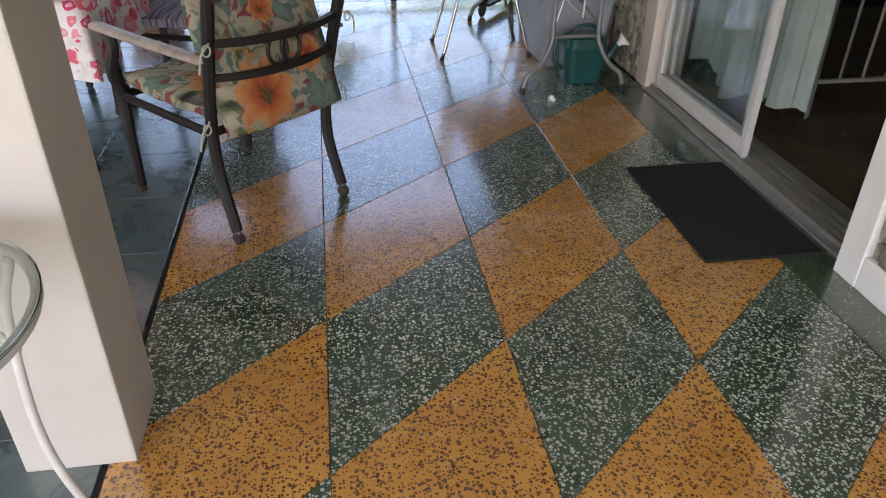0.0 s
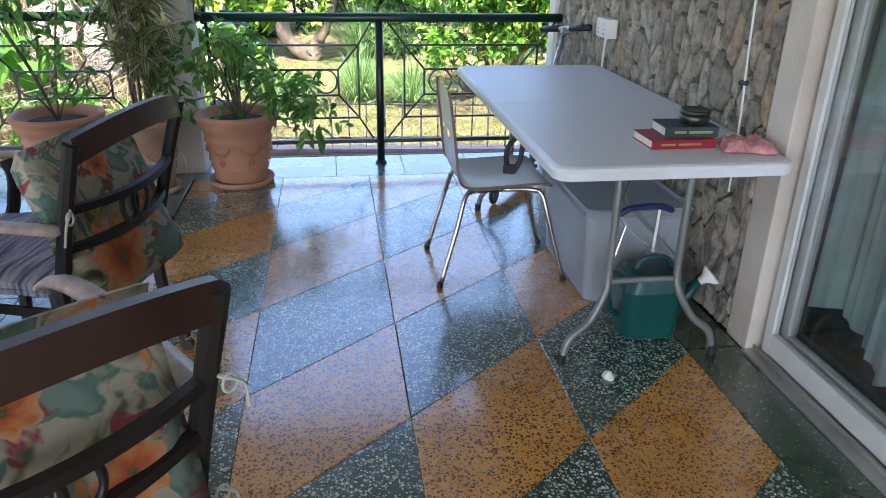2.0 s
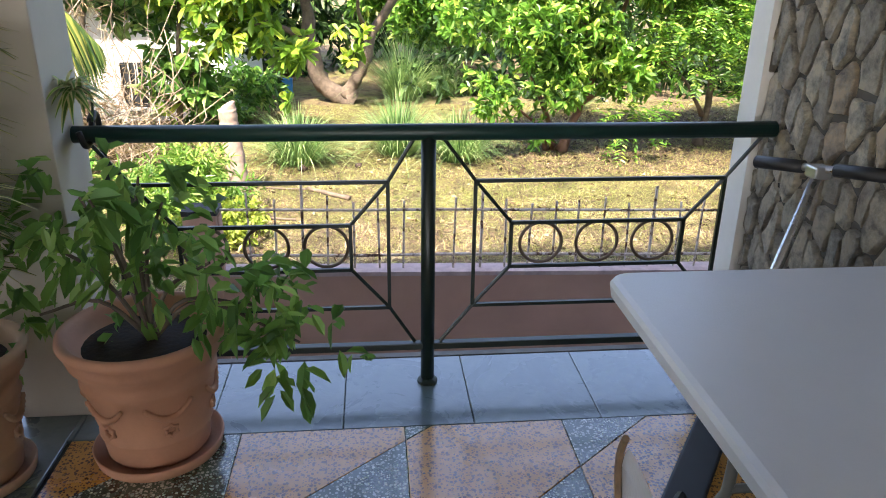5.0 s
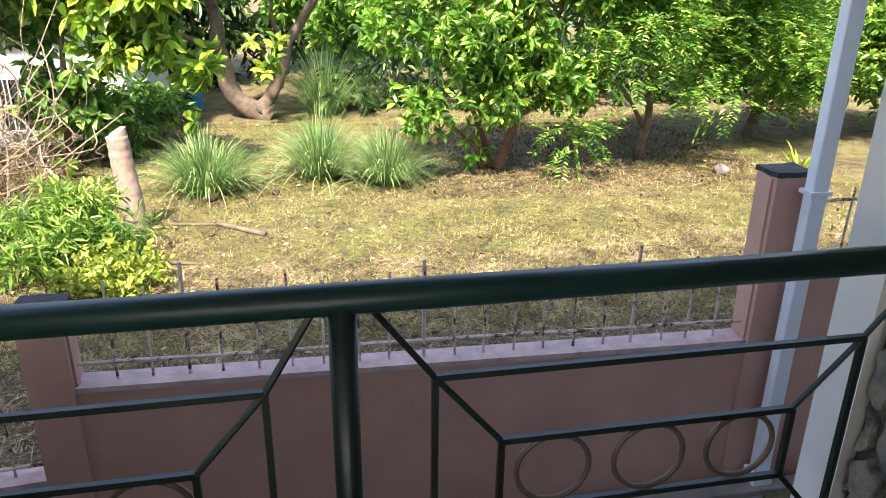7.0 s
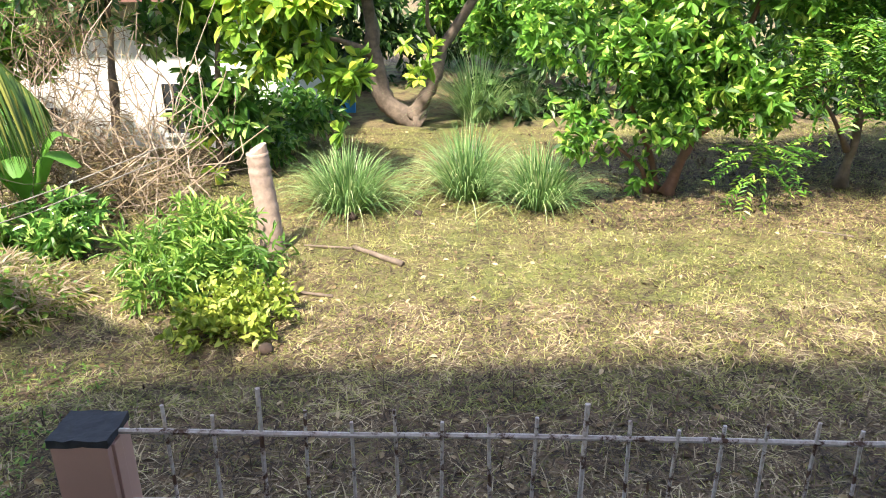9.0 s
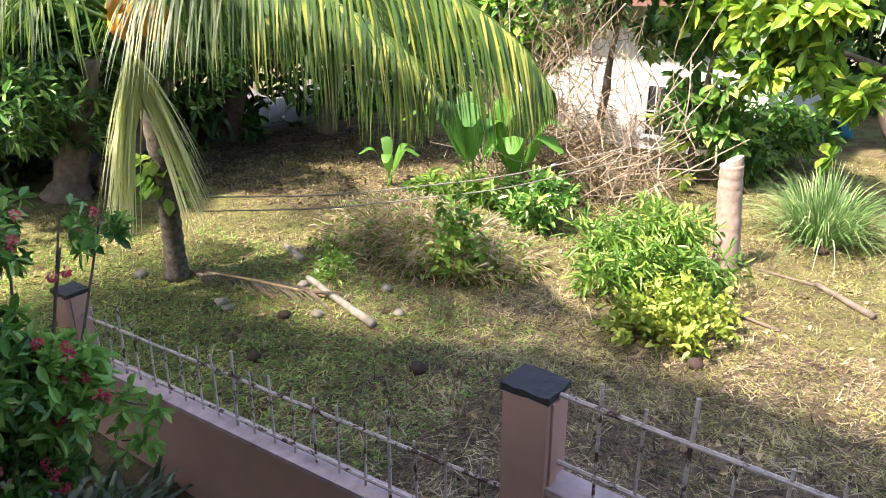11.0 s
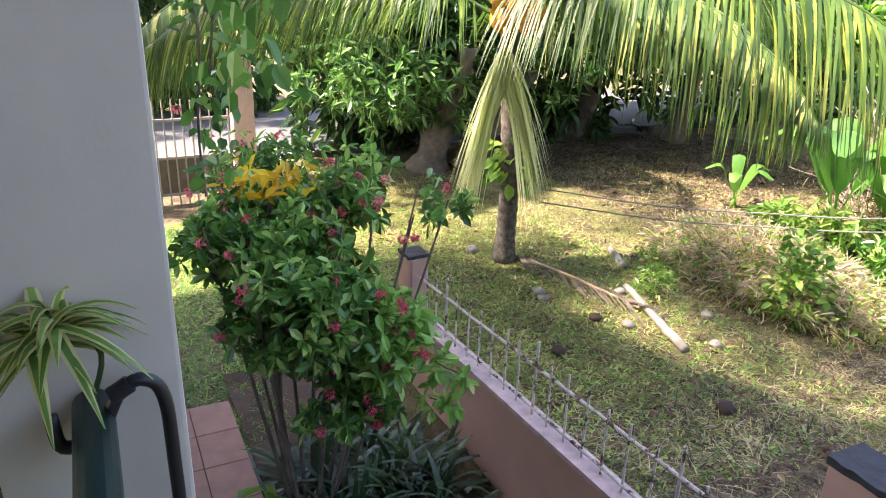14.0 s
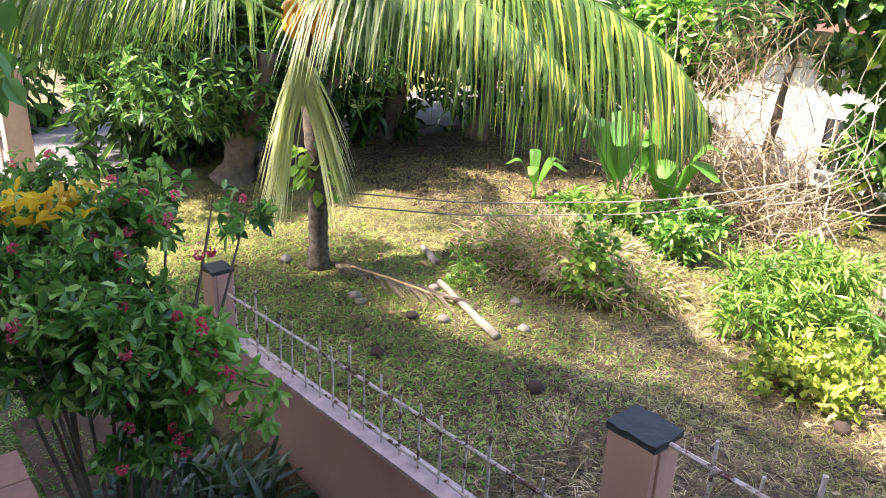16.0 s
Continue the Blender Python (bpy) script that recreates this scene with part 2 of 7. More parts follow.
M["rebar"] = rusty_paint()
M["glass"] = clear("door_glass", (0.93, 0.96, 0.95), 0.02)
M["glass_table"] = clear("table_glass", (0.82, 0.9, 0.86), 0.04)


def milky():
    q = Nodes("milky_plastic")
    n1 = q.noise(7, 3)
    return q.done(q.mix(n1, (0.70, 0.74, 0.80), (0.80, 0.83, 0.87)), 0.22, Transmission_Weight=0.72, IOR=1.1)


M["milky"] = milky()


def floral():
    """Cushion cloth: pale ground with teal, olive and plum brush strokes and one large orange bloom."""
    q = Nodes("floral_cushion")
    c = q.coord()
    w = q.n("VectorMath", {0: q.n("TexNoise", {"Vector": c, "Scale": 14.0}).outputs["Color"], 1: (0.05, 0.05, 0.05), 2: c}, op="MULTIPLY_ADD").outputs[0]
    col = q.ramp(q.noise(7, 3, 0.55, w, 1.2), [(0.30, (0.035, 0.05, 0.035)), (0.38, (0.15, 0.18, 0.08)), (0.45, (0.50, 0.46, 0.36)), (0.52, (0.58, 0.54, 0.44)), (0.565, (0.12, 0.24, 0.20)), (0.66, (0.26, 0.36, 0.32))])
    col = q.mix(q.level(q.noise(11, 3, 0.5, w, 0.6), 0.60, 0.64), col, (0.34, 0.07, 0.08))
    col = q.mix(q.level(q.noise(9, 4, 0.6, q.n("VectorMath", {0: w, 1: (3.1, 1.7, 0.4)}, op="ADD").outputs[0], 1.0), 0.62, 0.66), col, (0.66, 0.30, 0.10))
    for at, size in (((-0.06, -0.115, 0.0), 0.135), ((0.15, -0.03, 0.0), 0.07), ((0.02, 0.15, 0.0), 0.06)):
        v = q.n("VectorMath", {0: w, 1: at}, op="SUBTRACT").outputs[0]
        x = q.n("SeparateXYZ", {0: v})
        r = q.n("Math", {0: q.n("Math", {0: x.outputs[0], 1: x.outputs[0]}, op="MULTIPLY").outputs[0], 1: q.n("Math", {0: x.outputs[1], 1: x.outputs[1]}, op="MULTIPLY").outputs[0]}, op="ADD").outputs[0]
        r = q.n("Math", {0: r, 1: 0.5}, op="POWER").outputs[0]
        ang = q.n("Math", {0: x.outputs[1], 1: x.outputs[0]}, op="ARCTAN2").outputs[0]
        lobe = q.n("Math", {0: q.n("Math", {0: ang, 1: 7.0}, op="MULTIPLY").outputs[0]}, op="SINE").outputs[0]
        edge = q.n("Math", {0: lobe, 1: size * 0.11, 2: size * 0.85}, op="MULTIPLY_ADD").outputs[0]
        k = q.n("Math", {0: r, 1: edge}, op="DIVIDE").outputs[0]
        petal = q.ramp(k, [(0.0, (0.10, 0.12, 0.03)), (0.16, (0.14, 0.10, 0.02)), (0.24, (0.50, 0.08, 0.03)), (0.6, (0.78, 0.26, 0.07)), (1.0, (0.80, 0.44, 0.22))])
        petal = q.mix(q.level(q.noise(38, 4, 0.6, w), 0.5, 0.75), petal, (0.55, 0.12, 0.04))
        col = q.mix(q.level(k, 1.02, 0.94), col, petal)
    col = q.mix(1.0, col, (0.55, 0.53, 0.48), "MULTIPLY")
    q.bump(q.noise(10, 4, 0.6, c), 0.3, 0.02)
    return q.done(col, 0.85)


def tablecloth_mat():
    """Vinyl cloth with pink five-petalled flowers."""
    q = Nodes("flowered_tablecloth")
    c = q.coord()
    base = q.mix(q.level(q.noise(9, 5, 0.6, c, 1.5), 0.50, 0.60), (0.76, 0.70, 0.70), (0.62, 0.58, 0.54))
    w = q.n("VectorMath", {0: q.n("TexNoise", {"Vector": c, "Scale": 26.0, "Detail": 1.0}).outputs["Color"], 1: (0.045, 0.045, 0.045), 2: c}, op="MULTIPLY_ADD").outputs[0]
    col = base
    for scale, cut, wide in ((11.0, 0.30, 0.50), (21.0, 0.55, 0.45)):
        v = q.n("TexVoronoi", {"Vector": w, "Scale": scale, "Randomness": 0.75})
        pick = q.n("SeparateColor", {0: v.outputs["Color"]})
        d = v.outputs["Distance"]
        on = q.n("Math", {0: q.level(d, wide, wide - 0.05), 1: q.level(pick.outputs[0], cut, cut + 0.02)}, op="MULTIPLY").outputs[0]
        pink = q.ramp(pick.outputs[1], [(0.2, (0.66, 0.03, 0.11)), (0.6, (0.70, 0.12, 0.16)), (0.9, (0.74, 0.26, 0.32))])
        flower = q.mix(q.level(d, wide * 0.52, wide * 0.44), pink, (0.78, 0.48, 0.52))
        flower = q.mix(q.level(d, wide * 0.28, wide * 0.22), flower, (0.55, 0.03, 0.07))
        col = q.mix(on, col, flower)
    q.bump(q.noise(6, 5, 0.6, c), 0.3, 0.02)
    return q.done(col, 0.5)


def stripes():
    q = Nodes("striped_fabric")
    c = q.n("VectorMath", {0: q.coord(), 1: (1, 1, 1)}, op="MULTIPLY")
    c.inputs[1].default_value = (1.0, 14.0, 1.0)
    n1 = q.noise(5.0, 4, 0.6, c.outputs[0])
    return q.done(q.ramp(n1, [(0.3, (0.03, 0.03, 0.06)), (0.45, (0.2, 0.19, 0.28)), (0.6, (0.45, 0.42, 0.45)), (0.72, (0.12, 0.06, 0.09))]), 0.8)


M["grey_fabric"] = plain("dark_grey_fabric", (0.05, 0.05, 0.047), 0.9, vary=0.3)
M["floral"], M["cloth"], M["stripes"] = floral(), tablecloth_mat(), stripes()


def foliage(name, dark, light, tip=None, through=0.35, rough=0.45):
    """Leaf: hue varies from leaf to leaf, light passes through it."""
    q = Nodes(name)
    rnd = q.n("NewGeometry").outputs["Random Per Island"]
    pos = q.n("NewGeometry").outputs["Position"]
    big = q.n("MapRange", {0: q.noise(1.6, 4, 0.6, pos), 1: 0.25, 2: 0.75, 3: 0.05, 4: 0.95}).outputs[0]
    stops = [(0.0, dark), (0.7, light)] + ([(0.97, tip)] if tip else [])
    col = q.ramp(q.n("Math", {0: rnd, 1: q.n("Math", {0: big, 1: 0.5}, op="SUBTRACT").outputs[0]}, op="ADD").outputs[0], stops)
    q.done(col, rough)
    tr = q.n("BsdfTranslucent")
    q.put(tr.inputs[0], q.mix(0.5, col, tuple(min(1, v * 1.6) for v in light)))
    ms = q.n("MixShader", {0: through})
    q.t.links.new(q.b.outputs[0], ms.inputs[1])
    q.t.links.new(tr.outputs[0], ms.inputs[2])
    q.t.links.new(ms.outputs[0], q.t.nodes["Material Output"].inputs[0])
    return q.m


M["leaf_tree"] = foliage("tree_leaf", (0.016, 0.058, 0.008), (0.15, 0.35, 0.042), (0.46, 0.60, 0.11), 0.36, 0.42)
M["leaf_lime"] = foliage("lime_leaf", (0.035, 0.10, 0.012), (0.24, 0.42, 0.045), (0.62, 0.64, 0.09))
M["leaf_mango"] = foliage("mango_leaf", (0.012, 0.04, 0.010), (0.09, 0.22, 0.045), (0.40, 0.56, 0.20), 0.35, 0.34)
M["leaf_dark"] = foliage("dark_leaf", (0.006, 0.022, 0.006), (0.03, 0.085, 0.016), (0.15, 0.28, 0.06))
M["leaf_bush"] = foliage("bush_leaf", (0.014, 0.055, 0.012), (0.125, 0.30, 0.055), (0.42, 0.58, 0.16), 0.32, 0.28)
# brighter copy of the bush leaf, with sunlight put into its colour
M["leaf_bush_pale"] = foliage("sunlit_bush_leaf", (0.09, 0.22, 0.04), (0.26, 0.48, 0.10), (0.55, 0.68, 0.26), 0.35, 0.32)
M["leaf_fern"] = foliage("weed_leaf", (0.05, 0.13, 0.02), (0.17, 0.32, 0.05), (0.40, 0.50, 0.12))
M["leaf_yellow"] = foliage("yellow_green_leaf", (0.10, 0.17, 0.02), (0.28, 0.36, 0.05), (0.50, 0.53, 0.11))
M["leaf_pot"] = foliage("potted_leaf", (0.03, 0.09, 0.02), (0.15, 0.30, 0.06), (0.36, 0.52, 0.14), 0.5)
M["leaf_dracaena"] = foliage("dracaena_leaf", (0.20, 0.22, 0.08), (0.52, 0.50, 0.24), (0.74, 0.68, 0.42), 0.5)
M["leaf_dracaena_mid"] = foliage("dracaena_stripe", (0.03, 0.07, 0.015), (0.10, 0.16, 0.035), (0.20, 0.28, 0.07), 0.4)
M["leaf_lily"] = foliage("strap_leaf", (0.012, 0.035, 0.014), (0.03, 0.075, 0.025), (0.06, 0.13, 0.04), 0.2, 0.3)
M["leaf_croton"] = foliage("croton_leaf", (0.45, 0.22, 0.01), (0.72, 0.50, 0.03), (0.75, 0.62, 0.12))
M["leaf_banana"] = foliage("banana_leaf", (0.05, 0.15, 0.02), (0.14, 0.33, 0.05), (0.28, 0.46, 0.1), 0.4)
M["leaf_palm"] = foliage("palm_leaflet", (0.018, 0.052, 0.008), (0.092, 0.175, 0.026), (0.36, 0.37, 0.07), 0.42)
M["leaf_palm_young"] = foliage("pale_palm_leaflet", (0.66, 0.71, 0.36), (0.78, 0.80, 0.48), (0.84, 0.82, 0.56), 0.55)
M["grass_blade"] = foliage("lemongrass_blade", (0.05, 0.12, 0.035), (0.20, 0.34, 0.11), (0.50, 0.56, 0.28), 0.3)
M["lawn_blade"] = foliage("lawn_blade", (0.075, 0.095, 0.022), (0.29, 0.305, 0.08), (0.52, 0.47, 0.20), 0.35)
M["litter"] = foliage("dry_litter", (0.045, 0.028, 0.016), (0.24, 0.17, 0.088), (0.48, 0.385, 0.23), 0.1, 0.9)
M["thatch"] = foliage("rotting_straw", (0.035, 0.026, 0.017), (0.215, 0.165, 0.10), (0.50, 0.42, 0.26), 0.1, 0.9)
# dark bits: litter by the wall, elsewhere shade put into the colour
M["litter_shade"] = foliage("litter_shade", (0.025, 0.016, 0.01), (0.11, 0.07, 0.04), (0.2, 0.14, 0.08), 0.05, 0.9)
M["flower"] = foliage("pink_petal", (0.55, 0.05, 0.10), (0.80, 0.16, 0.22), (0.85, 0.34, 0.38), 0.35)
M["vine_dry"] = foliage("dry_vine", (0.28, 0.21, 0.13), (0.54, 0.44, 0.31), (0.68, 0.60, 0.47), 0.25, 0.9)
M["spider"] = foliage("variegated_leaf", (0.42, 0.44, 0.16), (0.62, 0.60, 0.28), (0.74, 0.70, 0.40), 0.3)


def ground_mat():
    """Mown yard: yellow stubble, green patches and bare brown soil under the litter."""
    q = Nodes("mown_dry_grass")
    c = q.n("NewGeometry").outputs["Position"]
    n1, n2, n3, n4 = q.noise(0.45, 5, 0.65, c), q.noise(2.6, 6, 0.7, c, 0.6), q.noise(34, 5, 0.75, c, 1.0), q.noise(11, 5, 0.7, c, 1.5)
    col = q.mix(q.level(n1, 0.40, 0.60), (0.23, 0.165, 0.085), (0.17, 0.195, 0.052))
    col = q.mix(q.level(n2, 0.44, 0.62), col, (0.075, 0.048, 0.028))
    col = q.mix(q.n("Math", {0: q.level(n4, 0.54, 0.66), 1: 0.8}, op="MULTIPLY").outputs[0], col, (0.035, 0.024, 0.014))
    col = q.mix(q.n("Math", {0: q.level(n3, 0.48, 0.72), 1: 0.6}, op="MULTIPLY").outputs[0], col, (0.34, 0.27, 0.13))
    q.bump(n3, 1.0, 0.06)
    return q.done(col, 0.95)


M["ground"] = ground_mat()

# ---- mesh helpers ----


def link(name, mesh, material, parent=None, label="", smooth=False):
    if material and not mesh.materials:
        mesh.materials.append(M[material])
    if smooth:
        for p in mesh.polygons:
            p.use_smooth = True
    ob = new(name, mesh)
    if parent:
        ob.parent = parent
    if label:
        ob["label"] = label
    return ob


def part(name, bm, material, parent=None, label="", smooth=False):
    """Links a bmesh as one mesh object under a thing or a part."""
    mesh = bpy.data.meshes.new(name)
    bmesh.ops.recalc_face_normals(bm, faces=bm.faces)
    bm.to_mesh(mesh)
    bm.free()
    return link(name, mesh, material, parent, label, smooth)


def thing(name, label, category, at=(0, 0, 0), rz=0.0, group="", kind=""):
    ob = new(name)
    ob.matrix_world = pose(*at, 0, 0, rz)
    ob.empty_display_size = 0.1
    return tagged(ob, label, category, group, kind)


def box(c, s, bevel=0.0, m=None, bm=None, seg=2):
    bm = bm or bmesh.new()
    mat = (m or Matrix()) @ Matrix.Translation(c) @ Matrix.Diagonal((*s, 1))
    r = bmesh.ops.create_cube(bm, size=1, matrix=mat)
    if bevel:
        es = list({e for v in r["verts"] for e in v.link_edges})
        bmesh.ops.bevel(bm, geom=es, offset=bevel, segments=seg, affect="EDGES", profile=0.6)
    return bm


def span(lo, hi, bevel=0.0, bm=None):
    lo, hi = Vector(lo), Vector(hi)
    return box((lo + hi) / 2, hi - lo, bevel, bm=bm)


def tube(pts, r, n=8, bm=None, closed=False, cap=True):
    """A round bar along points; r is one radius or one for each point."""
    bm = bm or bmesh.new()
    pts = [Vector(p) for p in pts]
    k = len(pts)
    rs = [r] * k if isinstance(r, (int, float)) else list(r)
    rings, side = [], None
    for i, p in enumerate(pts):
        a = pts[(i - 1) % k] if (closed or i) else p
        b = pts[(i + 1) % k] if (closed or i < k - 1) else p
        d = (b - a).normalized()
        if side is None:
            side = d.orthogonal().normalized()
        side = (side - d * side.dot(d))
        side = side.normalized() if side.length > 1e-5 else d.orthogonal().normalized()
        up = d.cross(side)
        rings.append([bm.verts.new(p + (side * math.cos(2 * math.pi * j / n) + up * math.sin(2 * math.pi * j / n)) * rs[i]) for j in range(n)])
    pairs = list(zip(rings, rings[1:])) + ([(rings[-1], rings[0])] if closed else [])
    for a, b in pairs:
        for j in range(n):
            bm.faces.new((a[j], a[(j + 1) % n], b[(j + 1) % n], b[j]))
    if cap and not closed:
        bm.faces.new(rings[0][::-1])
        bm.faces.new(rings[-1])
    return bm


def curve(pts, steps=6):
    """A smooth line through a few points."""
    p = [Vector(v) for v in pts]
    p = [2 * p[0] - p[1]] + p + [2 * p[-1] - p[-2]]
    out = []
    for a, b, c, d in zip(p, p[1:], p[2:], p[3:]):
        for i in range(steps):
            t = i / steps
            out.append(0.5 * (2 * b + (c - a) * t + (2 * a - 5 * b + 4 * c - d) * t * t + (3 * b - 3 * c + d - a) * t ** 3))
    return out + [p[-2]]


def prism(rings):
    """A solid from stacked outlines of equal length, each a list of points."""
    bm = bmesh.new()
    vs = [[bm.verts.new(p) for p in ring] for ring in rings]
    n = len(vs[0])
    for a, b in zip(vs, vs[1:]):
        for i in range(n):
            bm.faces.new((a[i], a[(i + 1) % n], b[(i + 1) % n], b[i]))
    bm.faces.new(vs[0][::-1])
    bm.faces.new(vs[-1])
    return bm


def lathe(profile, n=40, bm=None, at=(0, 0, 0)):
    bm = bm or bmesh.new()
    rings = [[bm.verts.new((at[0] + r * math.cos(2 * math.pi * j / n), at[1] + r * math.sin(2 * math.pi * j / n), at[2] + z)) for j in range(n)] for r, z in profile]
    for a, b in zip(rings, rings[1:]):
        for j in range(n):
            bm.faces.new((a[j], a[(j + 1) % n], b[(j + 1) % n], b[j]))
    bm.faces.new(rings[0][::-1])
    bm.faces.new(rings[-1])
    return bm


def mesh_of(name, verts, faces):
    me = bpy.data.meshes.new(name)
    me.from_pydata(verts, [], faces)
    me.update()
    return me


def unit(a):
    return a / np.maximum(np.linalg.norm(a, axis=1, keepdims=True), 1e-9)


def leaf_mesh(name, P, D, L, W, N=None, droop=0.25, fold=0.25):
    """Leaves as folded blades of two quads each, at P along D."""
    k = len(P)
    D = unit(D)
    if N is None:
        N = rng.normal(size=(k, 3)) * 0.6 + (0, 0, 1)
    N = unit(N - D * np.sum(N * D, axis=1, keepdims=True))
    S = np.cross(D, N)
    L, W = np.broadcast_to(L, k)[:, None], np.broadcast_to(W, k)[:, None]
    down = np.array((0, 0, 1)) * L * droop
    V = np.empty((k, 6, 3))
    V[:, 0], V[:, 3] = P, P + D * L - down
    for i, j, at, wide in ((1, 5, 0.32, 0.42), (2, 4, 0.70, 0.45)):
        c = P + D * L * at - down * at * at + N * W * fold
        V[:, i], V[:, j] = c + S * W * wide, c - S * W * wide
    base = np.arange(k)[:, None] * 6
    F = np.concatenate([base + (0, 1, 2, 3), base + (0, 3, 4, 5)])
    return mesh_of(name, V.reshape(-1, 3), F)


def blade_mesh(name, P, D, L, W, bend, segs=4, twist=0.0):
    """Long arching blades: P roots, D first directions, drooping by bend."""
    k = len(P)
    D = unit(D)
    side = unit(np.cross(D, (0.013, 0.021, 1.0)))
    L, W, bend = (np.broadcast_to(a, k)[:, None] for a in (L, W, bend))
    V = np.empty((k, segs + 1, 2, 3))
    for i in range(segs + 1):
        t = i / segs
        c = P + D * L * t - np.array((0, 0, 1)) * L * bend * t * t
        w = W * (1 - t ** 2) * 0.5 + 0.0006
        V[:, i, 0], V[:, i, 1] = c - side * w, c + side * w
    base = np.arange(k)[:, None] * (segs + 1) * 2
    F = np.concatenate([base + (2 * i, 2 * i + 1, 2 * i + 3, 2 * i + 2) for i in range(segs)])
    return mesh_of(name, V.reshape(-1, 3), F)


def sprigs(blobs, n, k, twig, shell=0.55, down=0.25, style=""):
    """Leaf roots and directions on n twigs of k leaves in ellipsoids (x, y, z, rx, ry, rz)."""
    B = np.array(blobs, float)
    vol = B[:, 3] * B[:, 4] * B[:, 5]
    which = rng.choice(len(B), n, p=vol / vol.sum())
    u = unit(rng.normal(size=(n, 3)))
    rad = shell + (1 - shell) * rng.random((n, 1)) ** 0.5
    rad *= 0.86 + 0.28 * rng.random((n, 1))
    P = B[which, :3] + u * rad * B[which, 3:]
    d = unit(u * 0.9 + rng.normal(size=(n, 3)) * 0.55 + (0, 0, -down))
    t = np.linspace(0.1, 1, k)[None, :, None]
    roots = P[:, None] + d[:, None] * t * twig - np.array((0, 0, 1)) * (t ** 2) * twig * 0.2
    if style == "rosette":
        roots = P[:, None] + d[:, None] * (0.75 + 0.25 * t) * twig
        return roots.reshape(-1, 3), np.repeat(d, k, axis=0) * 0.35 + unit(rng.normal(size=(n * k, 3))) * 0.9 + (0, 0, 0.1)
    if style == "pinnate":
        s = unit(np.cross(d, (0.01, 0.02, 1.0)))
        turn = np.where(np.arange(k) % 2 == 0, 1.0, -1.0)[None, :, None]
        return roots.reshape(-1, 3), (s[:, None] * turn + d[:, None] * 0.45).reshape(-1, 3) + rng.normal(size=(n * k, 3)) * 0.12
    fan = unit(rng.normal(size=(n * k, 3)))
    dirs = np.repeat(d, k, axis=0) * 0.6 + fan * 0.8 + (0, 0, -0.15)
    return roots.reshape(-1, 3), dirs


def crown(name, blobs, n, k, twig, L, W, material, parent=None, label="", **kw):
    P, D = sprigs(blobs, n, k, twig, **{a: b for a, b in kw.items() if a in ("shell", "down", "style")})
    size = 0.7 + 0.6 * rng.random(len(P))
    me = leaf_mesh(name, P, D, L * size, W * size, droop=kw.get("droop", 0.12))
    return link(name, me, material, parent, label)


def fbm(x, y, s=1.0):
    return noise.noise((x * s, y * s, 0.3)) + 0.5 * noise.noise((x * s * 2.1, y * s * 2.1, 4.0))
# ---- the veranda: floor, walls, roof ----
WX, RAIL_Y, WALL_Y = 1.72, 6.38, 8.65

floor = thing("floor", "polished terrazzo veranda floor in ochre and green diamonds", "floor", kind="structure")
part("slab", span((-6.0, -9.0, -0.30), (WX + 0.06, 6.485, -0.012)), "grout", floor)
part("ledge", span((-0.53, 6.485, -0.30), (WX + 0.06, 6.575, -0.012)), "grout", floor)
part("terrace", span((-6.0, -9.0, -0.012), (WX - 0.01, -2.0, 0.0)), "concrete", floor)
part("slab_edge", span((-6.0, 6.485, -0.34), (-0.54, 6.50, 0.002)), "concrete", floor)
part("slab_edge", span((-0.535, 6.56, -0.34), (WX + 0.06, 6.59, 0.002)), "concrete", floor)
PITCH, STEP, RISE, X0, Y0 = 0.522, 0.600, 0.433, -0.585, 1.837


def clip_poly(poly, inside):
    out = []
    for a, b in zip(poly, poly[1:] + poly[:1]):
        da, db = inside(a), inside(b)
        if da >= 0:
            out.append(a)
        if da * db < 0:
            t = da / (da - db)
            out.append((a[0] + (b[0] - a[0]) * t, a[1] + (b[1] - a[1]) * t))
    return out


def slab_piece(poly, z0, z1, inset):
    """A flat piece from an outline, its rim set in and slightly chamfered."""
    bm = bmesh.new()
    c = Vector((sum(p[0] for p in poly) / len(poly), sum(p[1] for p in poly) / len(poly)))

    def ring(z, d):
        r = []
        for p in poly:
            v = Vector(p) - c
            r.append(bm.verts.new((*(c + v * (1 - d / max(v.length, 0.02))), z)))
        return r
    a, b, t = ring(z0, inset), ring(z1 - 0.002, inset), ring(z1, inset + 0.003)
    for lo, hi in ((a, b), (b, t)):
        for i in range(len(poly)):
            j = (i + 1) % len(poly)
            bm.faces.new((lo[i], lo[j], hi[j], hi[i]))
    bm.faces.new(t)
    return bm


END_Y = 6.11
for c in range(4):
    xa, xb = X0 + c * PITCH, X0 + (c + 1) * PITCH
    for k in range(-10, 10):
        ya = Y0 + (c - 2) * RISE + k * STEP
        poly = [(xa, ya), (xb, ya + RISE), (xb, ya + RISE + STEP), (xa, ya + STEP)]
        poly = clip_poly(clip_poly(poly, lambda p: END_Y - p[1]), lambda p: p[1] + 2.0)
        if len(poly) < 3:
            continue
        part("terrazzo_tile", slab_piece(poly, -0.012, 0.0, 0.0014), "terra_orange" if (c + k) % 2 == 0 else "terra_green", floor)
for y0 in np.arange(-1.98, 5.9, 1.18):
    part("border_tile", slab_piece([(X0 + 4 * PITCH, y0), (WX - 0.01, y0), (WX - 0.01, min(y0 + 1.18, END_Y)), (X0 + 4 * PITCH, min(y0 + 1.18, END_Y))], -0.012, 0.0, 0.003), "terra_border", floor)
